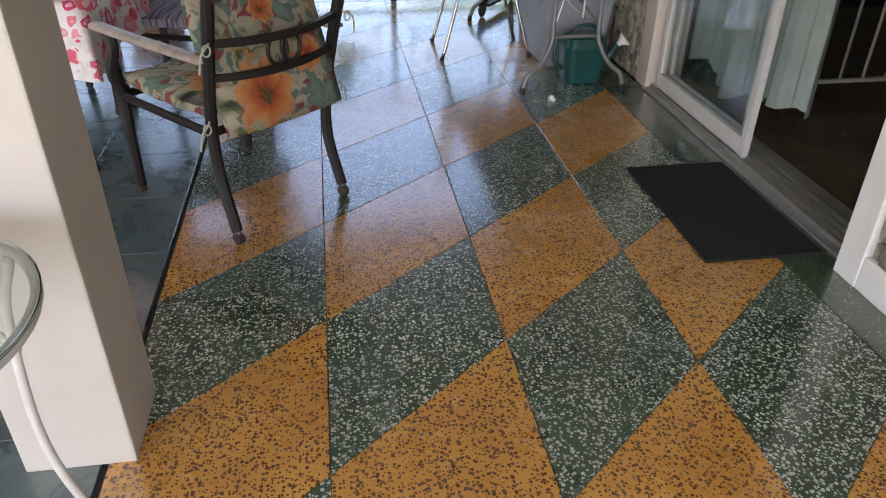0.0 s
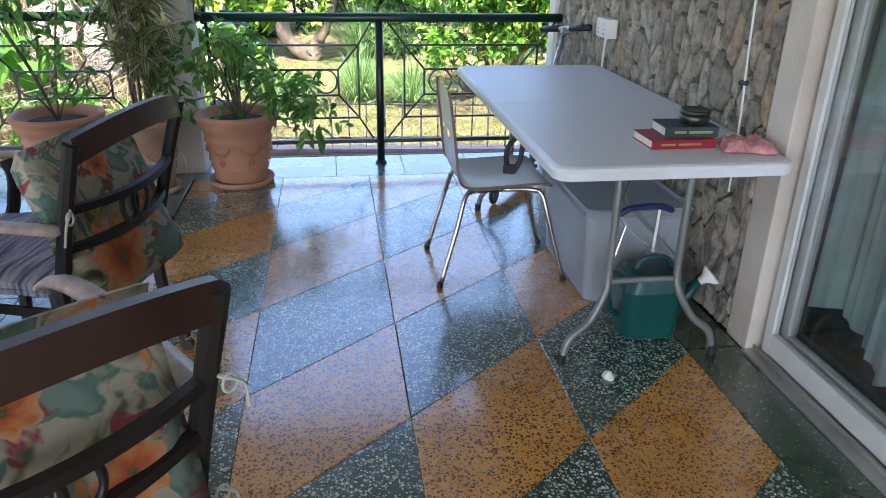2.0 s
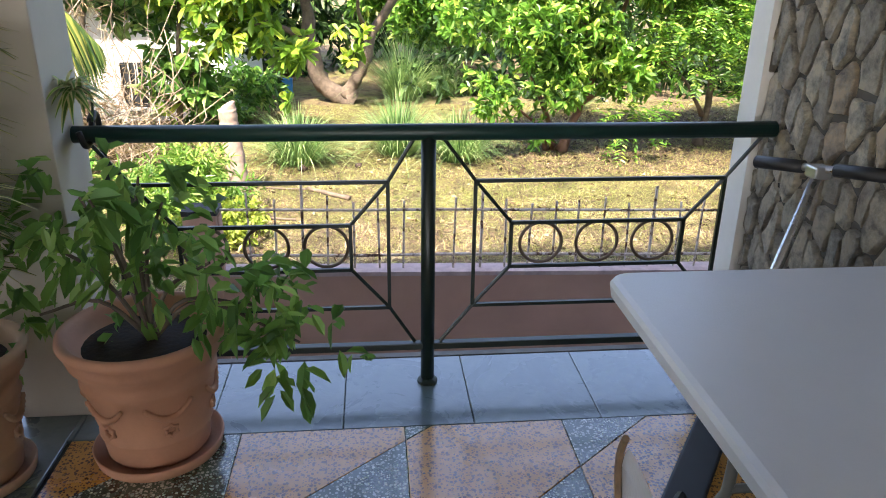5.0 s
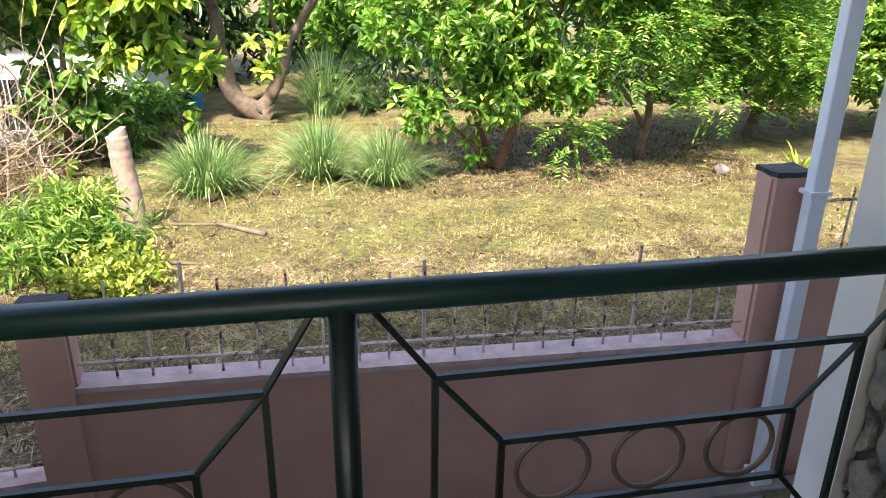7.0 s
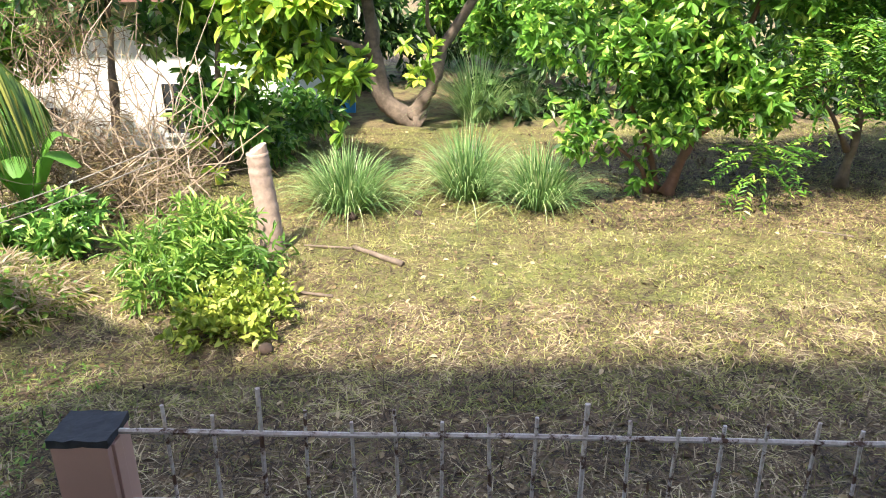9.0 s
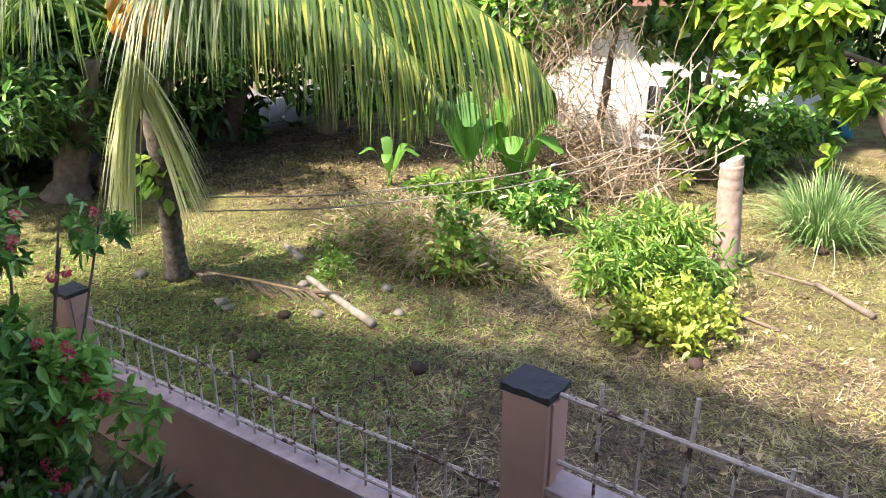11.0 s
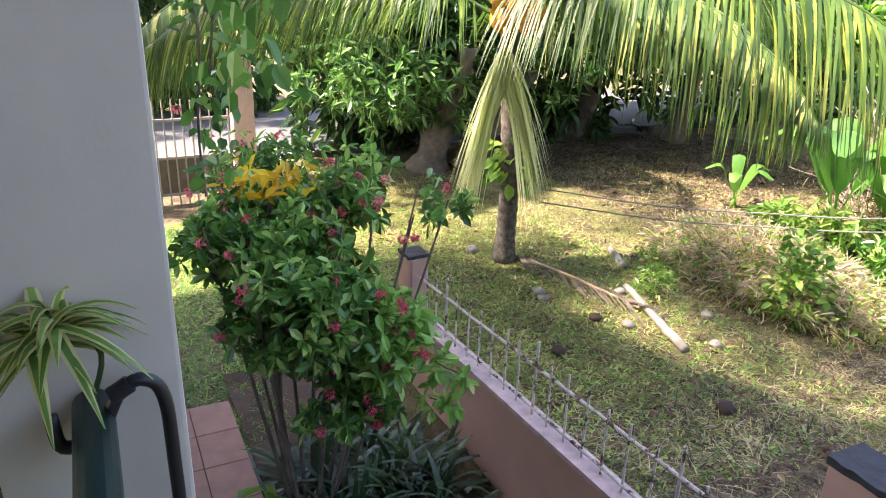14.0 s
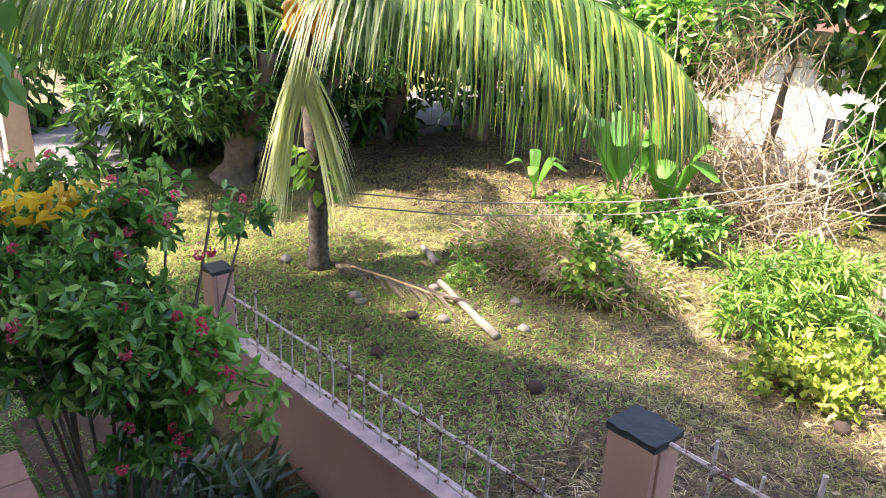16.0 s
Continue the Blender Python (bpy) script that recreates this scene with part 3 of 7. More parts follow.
for i in range(9):
    xa = -1.03 + i * 0.43
    if xa > WX - 0.05:
        break
    part("slate_tile", slab_piece([(max(xa, X0), END_Y), (min(xa + 0.43, WX), END_Y), (min(xa + 0.43, WX), 6.555), (max(xa, X0), 6.555)], -0.012, 0.0, 0.0018), "slate", floor)
for i in range(10):
    for j in range(-10, 11):
        xb, ya = X0 - 0.015 - i * 0.43, 2.05 + j * 0.4275
        if ya > 6.5:
            continue
        part("slate_tile", slab_piece([(xb - 0.43, ya), (xb, ya), (xb, min(ya + 0.4275, 6.48)), (xb - 0.43, min(ya + 0.4275, 6.48))], -0.012, 0.0, 0.0018), "slate", floor)

ceiling = tagged(part("ceiling", span((-7.4, -3.2, 2.62), (6.0, 6.75, 2.72)), "ceiling"), "pale painted veranda ceiling", "ceiling", kind="structure")
bm = bmesh.new()
# unseen eave line, laid out from where the shade ends on the lawn
out = [(-9.3, 5.6), (-6.5, 6.2), (-4.9, 7.05), (-3.0, 7.35), (9.0, 7.5), (9.0, -3.4), (-9.3, -3.4)]
for z in (2.78, 2.92):
    bm.faces.new([bm.verts.new((x, y, z)) for x, y in out])
lo, hi = list(bm.faces)
for a, b, c, d in zip(lo.verts, list(lo.verts)[1:] + [lo.verts[0]], list(hi.verts)[1:] + [hi.verts[0]], hi.verts):
    bm.faces.new((a, b, c, d))
tagged(part("roof", bm, "roof_red"), "lower house roof, unseen eaves shaped to the lawn shade", "roof", kind="structure")
# added upper roof and walls, out of view: they block sun from the lawn
bm = bmesh.new()
for z in (6.75, 6.92):
    bm.faces.new([bm.verts.new((x, y, z)) for x, y in out])
lo, hi = list(bm.faces)
for a, b, c, d in zip(lo.verts, list(lo.verts)[1:] + [lo.verts[0]], list(hi.verts)[1:] + [hi.verts[0]], hi.verts):
    bm.faces.new((a, b, c, d))
tagged(part("roof", bm, "roof_red"), "unseen added upper roof that casts the lawn shade", "roof", kind="structure")
tagged(part("wall_upper_1", span((-5.8, 6.3, 2.94), (8.6, 6.5, 6.74)), "paint_cream"), "unseen added wall under the upper shading roof", "wall", kind="structure")
tagged(part("wall_upper_2", span((-5.8, -3.2, 2.94), (8.6, -3.0, 6.74)), "paint_cream"), "unseen added wall under the upper shading roof", "wall", kind="structure")
tagged(part("wall_upper_3", span((-5.8, -2.99, 2.94), (-5.6, 6.29, 6.74)), "paint_cream"), "unseen added wall under the upper shading roof", "wall", kind="structure")
tagged(part("beam", span((-6.0, 6.26, 2.35), (WX + 0.3, 6.49, 2.62)), "paint_cream"), "cream painted roof beam over the railing", "beam", kind="structure")


def column(name, x0, y0, label):
    col = thing(name, label, "column", (x0 + 0.125, y0 + 0.125, 0), kind="structure")
    part("shaft", box((0, 0, 1.31), (0.25, 0.25, 2.62), 0.006), "paint_cream", col)
    return col


column("column_1", -0.785, 6.25, "cream painted square column at the railing")
column("column_2", -0.766, 1.509, "cream painted square column")
column("column_3", -3.2, 6.25, "cream painted square column at the railing")

# house wall with the sliding door
tagged(part("wall_house_1", span((WX + 0.02, 4.02, -0.3), (WX + 0.24, 6.62, 2.62)), "mortar"), "veranda wall behind the stone cladding", "wall", kind="structure")
tagged(part("wall_house_2", span((WX - 0.02, -3.0, -0.3), (WX + 0.24, 1.96, 2.62)), "mortar"), "veranda wall behind the stone cladding", "wall", kind="structure")
tagged(part("wall_house_3", span((WX + 0.02, 1.96, 2.12), (WX + 0.24, 4.02, 2.62)), "paint_cream"), "cream wall over the sliding door", "wall", kind="structure")
tagged(part("wall_side", span((WX + 0.24, 6.3, -2.4), (9.0, 6.55, 2.9)), "paint_grey"), "plain outer house wall", "wall", kind="structure")
tagged(part("wall_under", span((-6.0, 6.28, -2.6), (WX + 0.3, 6.48, -0.30)), "paint_grey"), "pale wall below the veranda floor", "wall", kind="structure")
tagged(part("wall_corner_strip", span((WX - 0.03, 6.50, 0.0), (WX + 0.05, 6.62, 2.4)), "paint_white"), "white plaster edge at the end of the stone wall", "trim", kind="structure")


def voronoi_cells(x0, x1, z0, z1, w, h, seed):
    """Irregular stones: the cells of a jittered grid, cut by the lines half way to their neighbours."""
    r = random.Random(seed)
    seeds = []
    tall = 1.9  # the stones stand on end
    z0, z1, h = z0 / tall, z1 / tall, h / tall
    rows = int((z1 - z0) / h) + 2
    for j in range(-1, rows):
        for i in range(-1, int((x1 - x0 + 0.31 * (z1 - z0)) / w) + 2):
            z = j + 0.5 * (i % 2) + r.uniform(-0.30, 0.30)
            seeds.append((x0 + (i + r.uniform(-0.24, 0.24)) * w - 0.30 * z * h, z0 + z * h))
    cells = []
    for s in seeds:
        if not (x0 - 0.1 < s[0] < x1 + 0.1 and z0 - 0.1 < s[1] < z1 + 0.1):
            continue
        poly = [(x0, z0), (x1, z0), (x1, z1), (x0, z1)]
        for o in seeds:
            if o is s or abs(o[0] - s[0]) > 4 * w or abs(o[1] - s[1]) > 4 * h:
                continue
            nx, nz = o[0] - s[0], o[1] - s[1]
            mx, mz = (o[0] + s[0]) / 2, (o[1] + s[1]) / 2
            poly = clip_poly(poly, lambda p: (mx - p[0]) * nx + (mz - p[1]) * nz)
            if len(poly) < 3:
                break
        if len(poly) >= 3:
            cells.append([(px, pz * tall) for px, pz in poly])
    return cells


def stone_piece(poly, x, depth, gap, r):
    """One split stone set in the wall, nearly flat with chipped rims; the face looks along -x."""
    c = Vector((sum(p[0] for p in poly) / len(poly), sum(p[1] for p in poly) / len(poly)))
    pts = []
    for a, b in zip(poly, poly[1:] + poly[:1]):
        a, b = Vector(a), Vector(b)
        if (b - a).length < 0.012:
            continue
        pts.append(a.lerp(b, 0.04))
        for t in (0.35, 0.68):
            pts.append(a.lerp(b, t + r.uniform(-0.08, 0.08)) + Vector((r.uniform(-1, 1), r.uniform(-1, 1))) * 0.0045)
    if len(pts) < 5:
        return None
    bm = bmesh.new()
    rings = []
    tilt, lift = r.uniform(-0.10, 0.10), r.uniform(-0.06, 0.06)
    for d, inset in ((0.0, gap), (depth * 0.8, gap + 0.001), (depth, gap + 0.0045)):
        rings.append([])
        for p in pts:
            v = p - c
            q = c + v * max(0.15, 1 - inset / max(v.length, 0.01))
            slope = (v.x * tilt + v.y * lift) if d else 0.0
            rings[-1].append(bm.verts.new((x - d * (1 + r.uniform(-0.08, 0.08)) - slope, q.x, q.y)))
    top = bm.verts.new((x - depth * r.uniform(0.95, 1.12), c.x + r.uniform(-0.01, 0.01), c.y + r.uniform(-0.01, 0.01)))
    n = len(pts)
    for a, b in zip(rings, rings[1:]):
        for i in range(n):
            bm.faces.new((a[i], a[(i + 1) % n], b[(i + 1) % n], b[i]))
    for i in range(n):
        bm.faces.new((rings[-1][i], rings[-1][(i + 1) % n], top))
    return bm


def stone_cladding(name, y0, y1, z1, x, seed):
    wall = thing(name, "grey field stone cladding set in dark mortar", "stone wall", kind="structure")
    r = random.Random(seed)
    for poly in voronoi_cells(y0, y1, 0.0, z1, 0.077, 0.170, seed):
        bm = stone_piece(poly, x + 0.024, r.uniform(0.026, 0.038), 0.0112, r)
        if bm:
            part("stone", bm, "stone", wall)
    part("mortar_bed", span((x + 0.012, y0, 0.0), (x + 0.05, y1, z1)), "mortar", wall)


# door jambs, track and panels
trim = thing("door_surround", "cream painted plaster surround of the sliding door", "trim", kind="structure")
part("jamb", span((WX - 0.006, 3.885, 0), (WX + 0.2, 4.02, 2.12), 0.006), "paint_jamb", trim)
part("jamb", span((WX - 0.075, 1.94, 0), (WX + 0.2, 2.05, 2.12), 0.006), "paint_white", trim)
part("lintel", span((WX - 0.006, 2.05, 2.02), (WX + 0.2, 3.885, 2.12), 0.006), "paint_cream", trim)
part("sill", span((WX - 0.02, 2.05, 0.0), (WX + 0.24, 3.885, 0.012), 0.003), "track", trim)
part("lower_frame", span((WX - 0.072, -1.0, 0.0), (WX - 0.02, 1.94, 0.12), 0.005), "paint_white", trim)
for dx in (0.02, 0.06, 0.10, 0.14):
    part("track_rib", span((WX + dx, 2.06, 0.012), (WX + dx + 0.006, 3.88, 0.030)), "track", trim)


def door_panel(name, y0, y1, x, label):
    d = thing(name, label, "sliding door", (x, (y0 + y1) / 2, 0.02), kind="structure")
    w = (y1 - y0) / 2
    for a in (-1, 1):
        part("stile", box((0, a * (w - 0.021), 1.0), (0.03, 0.042, 2.0), 0.004), "alu", d)
    part("bottom_rail", box((0, 0, 0.045), (0.03, 2 * w - 0.084, 0.08), 0.004), "alu", d)
    part("top_rail", box((0, 0, 1.965), (0.03, 2 * w - 0.084, 0.07), 0.004), "alu", d)
    g = part("pane", box((0, 0, 1.01), (0.005, 2 * w - 0.084, 1.85)), "glass", d)
    g.visible_shadow = False
    return d


door_panel("door_1", 2.90, 3.86, WX + 0.055, "white aluminium sliding door panel with clear glass, closed")
door_panel("door_2", 2.99, 3.84, WX + 0.105, "white aluminium sliding door panel pushed open behind the other")

# the room behind the door
room = thing("floor_room", "dark brown polished floor tiles of the room inside", "floor", kind="structure")
part("room_slab", span((WX + 0.24, -0.5, -0.06), (6.0, 6.3, -0.008)), "grout", room)
for i in range(9):
    for j in range(11):
        part("room_tile", slab_piece([(WX + 0.24 + i * 0.45, 0.0 + j * 0.5), (WX + 0.24 + (i + 1) * 0.45, j * 0.5), (WX + 0.24 + (i + 1) * 0.45, j * 0.5 + 0.5), (WX + 0.24 + i * 0.45, j * 0.5 + 0.5)], -0.012, 0.0, 0.003), "wood_floor", room)
tagged(part("wall_room_1", span((5.9, -0.5, 0), (6.0, 6.3, 2.62)), "wall_in"), "dim inner room wall", "wall", kind="structure")
tagged(part("wall_room_2", span((WX + 0.24, -0.6, 0), (6.0, -0.5, 2.62)), "wall_in"), "dim inner room wall", "wall", kind="structure")
tagged(part("wall_room_3", span((WX + 0.24, 6.2, 0), (6.0, 6.3, 2.62)), "wall_in"), "dim inner room wall", "wall", kind="structure")


# ---- railing ----


def rail_panel(rail, xa, xb, ma=0.135, mb=0.135):
    """One wrought panel between two uprights: nested frames joined by diagonals, with three rings."""
    y, r = RAIL_Y, 0.0065
    a, b = xa + ma, xb - mb
    c, d = a + 0.125, b - 0.125
    zs = (0.75, 0.603, 0.445, 0.302)
    for z, p, q in ((zs[0], a, b), (zs[1], c, d), (zs[2], c, d), (zs[3], a, b)):
        part("bar", box(((p + q) / 2, y, z), (q - p, 0.012, 0.012)), "rail", rail)
    for x, z0, z1 in ((a, zs[3], zs[0]), (b, zs[3], zs[0]), (c, zs[2], zs[1]), (d, zs[2], zs[1])):
        part("bar", box((x, y, (z0 + z1) / 2), (0.012, 0.012, z1 - z0)), "rail", rail)
    for s, (p, q, e) in ((1, (a, c, xa)), (-1, (b, d, xb))):
        part("diagonal", tube([(e + s * 0.025, y, 0.895), (p, y, zs[0]), (q, y, zs[1])], r, 6), "rail", rail)
        part("diagonal", tube([(e + s * 0.025, y, 0.165), (p, y, zs[3]), (q, y, zs[2])], r, 6), "rail", rail)
    for k in (-1, 0, 1):
        x = (c + d) / 2 + k * 0.195
        part("ring", tube([(x + 0.072 * math.cos(u), y, 0.53 + 0.072 * math.sin(u)) for u in np.linspace(0, 2 * math.pi, 29)[:-1]], 0.006, 6, closed=True), "ring", rail, smooth=True)


def railing(name, x0, post, x1):
    rail = thing(name, "dark green wrought iron railing with ring panels", "railing")
    part("top_rail", tube([(x0, RAIL_Y, 0.912), (x1, RAIL_Y, 0.912)], 0.027, 16), "rail_worn" if name == "railing" else "rail", rail, smooth=True)
    part("bottom_rail", box(((x0 + x1) / 2, RAIL_Y, 0.15), (x1 - x0, 0.03, 0.024), 0.003), "rail", rail)
    part("post", tube([(post, RAIL_Y, 0), (post, RAIL_Y, 0.91)], 0.024, 14), "rail", rail, smooth=True)
    part("post_foot", lathe([(0.036, 0), (0.036, 0.01), (0.026, 0.02)], 16, at=(post, RAIL_Y, 0)), "rail", rail)
    rail_panel(rail, x0 + 0.01, post - 0.02, mb=0.112)
    rail_panel(rail, post + 0.02, x1 - 0.01)


railing("railing", -0.525, 0.553, 1.70)
railing("railing", -2.95, -1.85, -0.775)

# ---- the yard: wall, ground ----


def land(x, y):
    """Height of the ground."""
    z = -1.86 + 0.05 * fbm(x, y, 0.35) + 0.018 * fbm(x, y, 2.3)
    z += max(0.0, (x - 1.0)) * 0.012 + max(0.0, y - 24) * 0.035
    if y < WALL_Y + 0.02:
        z = -1.90 + 0.11 * max(-3.0, min(5.0, x)) + 0.01 * fbm(x, y, 1.5)
    return z


xs = np.concatenate([np.linspace(-160, -16, 13)[:-1], np.arange(-16, 16, 0.2), np.linspace(16, 160, 13)])
ys = np.concatenate([np.linspace(-120, 2, 8)[:-1], np.arange(2, 8.2, 0.4), np.arange(8.36, 24, 0.16), np.linspace(24, 50, 30), np.linspace(55, 260, 8)])
gv = [(x, y, land(x, y)) for y in ys for x in xs]
nx = len(xs)
gf = [(j * nx + i, j * nx + i + 1, (j + 1) * nx + i + 1, (j + 1) * nx + i) for j in range(len(ys) - 1) for i in range(nx - 1)]
ground = tagged(link("ground", mesh_of("ground", gv, gf), "ground", smooth=True), "freshly mown dry yellow-green grass with leaf litter", "ground", kind="structure")

boundary = thing("wall_garden", "brown painted garden wall with weathered cap, stepping with the slope", "garden wall", kind="structure")
# x from and to, cap height at both ends, heights of the two fence bars over the cap
SECTIONS = [(-4.61, -0.85, -1.26, -1.03, 0.05, 0.35), (-0.64, 2.99, -0.515, -0.587, 0.095, 0.42), (3.19, 6.60, -0.195, -0.14, 0.10, 0.41), (6.80, 10.2, 0.2, 0.22, 0.1, 0.41)]


def sloped(xa, xb, y0, y1, za0, zb0, za1, zb1):
    """A straight bar of wall whose lower and upper edges may slope."""
    return prism([[(xa, y0, za0), (xb, y0, zb0), (xb, y1, zb0), (xa, y1, za0)], [(xa, y0, za1), (xb, y0, zb1), (xb, y1, zb1), (xa, y1, za1)]])


for xa, xb, za, zb, *_ in SECTIONS:
    part("wall_panel", sloped(xa - 0.02, xb + 0.02, WALL_Y, WALL_Y + 0.13, -2.6, -2.6, za - 0.03, zb - 0.03), "brown_wall", boundary)
    part("wall_coping", sloped(xa - 0.01, xb + 0.01, WALL_Y - 0.012, WALL_Y + 0.142, za - 0.03, zb - 0.03, za, zb), "wall_cap", boundary)


def pillar(x, zt):
    p = thing("pillar", "brown garden wall pillar with a black tarred top", "pillar", (x, WALL_Y + 0.065, 0), kind="structure")
    part("shaft", span((-0.105, -0.09, -2.5), (0.105, 0.09, zt - 0.02), 0.004), "brown_wall", p)
    for s in (-1, 1):
        part("moulding", span((s * 0.105 - 0.012, -0.06, -2.5), (s * 0.105 + 0.012, 0.0, zt - 0.03), 0.005), "brown_wall", p)
    bm = box((0, 0, zt - 0.005), (0.222, 0.192, 0.03))
    bmesh.ops.subdivide_edges(bm, edges=bm.edges[:], cuts=6, use_grid_fill=True)
    for v in bm.verts:
        v.co += Vector((noise.noise(v.co * 25), noise.noise(v.co * 25 + Vector((5, 0, 0))), noise.noise(v.co * 18 + Vector((0, 9, 0))))) * 0.008
    part("tar_cap", bm, "tar", p)


for x, zt in ((-0.744, -0.09), (3.09, 0.41), (-4.72, -0.74), (6.70, 0.72)):
    pillar(x, zt)


def rebar_fence(xa, xb, za, zb, low, top):
    f = thing("rebar_fence", "rusty steel reinforcing bars standing in the garden wall", "fence")
    y = WALL_Y + 0.065
    for up in (low, top):
        pts = [(xa + (xb - xa) * i / 12, y + 0.006 * noise.noise((i * 0.7, za, up)), za + (zb - za) * i / 12 + up + 0.008 * noise.noise((i * 0.5, zb, up))) for i in range(13)]
        part("rail_bar", tube(pts, 0.011, 6), "rebar", f)
    n = int((xb - xa) / 0.172)
    for i in range(1, n):
        x = xa + i * (xb - xa) / n + random.uniform(-0.012, 0.012)
        zt = za + (zb - za) * i / n
        tall = i % 7 == 3
        h = top + 0.075 + random.uniform(-0.03, 0.04) + (0.1 if tall else 0)
        lean = random.uniform(-0.014, 0.014)
        part("upright", tube([(x, y, zt - 0.01), (x + lean * 0.5, y, zt + h * 0.5), (x + lean, y + random.uniform(-0.01, 0.01), zt + h)], 0.010 if tall else 0.0075, 6), "rebar", f)


for section in SECTIONS[:3]:
    rebar_fence(*section)

pipe = thing("downpipe", "white plastic rain downpipe with bracket", "downpipe", (3.16, 8.535, 0))
part("pipe_body", box((0, 0, 0.55), (0.095, 0.075, 4.0), 0.012), "pvc", pipe)
part("bracket", span((-0.06, -0.045, 0.318), (0.07, 0.06, 0.342), 0.003), "pvc", pipe)
part("foot", span((-0.07, -0.06, -1.556), (0.06, 0.06, -1.44), 0.01), "pvc", pipe)
tagged(part("drain_kerb", span((0.2, 8.44, -2.2), (6.0, 8.54, -1.52), 0.01), "concrete"), "narrow concrete drain edge along the garden wall", "kerb", kind="structure")
tagged(part("path", span((0.9, 6.62, -2.2), (9.0, 8.44, -1.555), 0.01), "concrete"), "dark damp concrete path below the veranda", "path", kind="structure")
# ---- veranda furniture ----
tagged(part("door_mat", box((1.451, 2.522, 0.006), (0.44, 0.755, 0.012), 0.004), "mat"), "black rubber-backed door mat on the terrazzo", "mat")


def rounded_rect(x0, x1, y0, y1, r, n=6):
    out = []
    for cx, cy, a0 in ((x1 - r, y1 - r, 0), (x0 + r, y1 - r, 90), (x0 + r, y0 + r, 180), (x1 - r, y0 + r, 270)):
        for i in range(n + 1):
            a = radians(a0 + 90 * i / n)
            out.append((cx + r * math.cos(a), cy + r * math.sin(a)))
    return out


# folding table
TX0, TX1, TY0, TY1 = 0.905, 1.695, 3.77, 5.62
table = thing("folding_table", "white moulded resin folding table with grey steel legs", "table", ((TX0 + TX1) / 2, (TY0 + TY1) / 2, 0))
ox, oy = (TX0 + TX1) / 2, (TY0 + TY1) / 2
for ya, yb in ((TY0, oy - 0.0012), (oy + 0.0012, TY1)):
    rings = []
    for z, d in ((0.706, 0.012), (0.708, 0.004), (0.735, 0.0), (0.745, 0.005), (0.750, 0.016)):
        o = rounded_rect(TX0 - ox + d, TX1 - ox - d, TY0 - oy + d, TY1 - oy - d, 0.055)
        rings.append([(x, min(max(y, ya - oy), yb - oy), z) for x, y in o])
    part("tabletop", prism(rings), "resin", table)
for s, yl in ((-1, 3.93 - oy), (1, 5.40 - oy)):
    for sx in (-1, 1):
        pts = curve([(sx * 0.125, yl, 0.70), (sx * 0.125, yl - s * 0.0, 0.34), (sx * 0.135, yl + s * 0.01, 0.25), (sx * 0.19, yl + s * 0.03, 0.15), (sx * 0.26, yl + s * 0.04, 0.09), (sx * 0.283, yl + s * 0.045, 0.0)], 5)
        part("leg", tube(pts, 0.0135, 10), "grey_tube", table, smooth=True)
        part("foot_cap", tube([(sx * 0.283, yl + s * 0.045, 0.0), (sx * 0.281, yl + s * 0.045, 0.035)], 0.0165, 10), "black", table)
    part("cross_bar", tube([(-0.13, yl, 0.29), (0.13, yl, 0.29)], 0.011, 8), "grey_tube", table)
    part("brace", tube([(0.0, yl - s * 0.42, 0.69), (0.0, yl - s * 0.2, 0.5), (0.12, yl, 0.36)], 0.008, 8), "grey_tube", table)
part("under_frame", span((-0.30, TY0 - oy + 0.1, 0.682), (-0.27, TY1 - oy - 0.1, 0.706)), "grey_tube", table)
part("under_frame", span((0.27, TY0 - oy + 0.1, 0.682), (0.30, TY1 - oy - 0.1, 0.706)), "grey_tube", table)


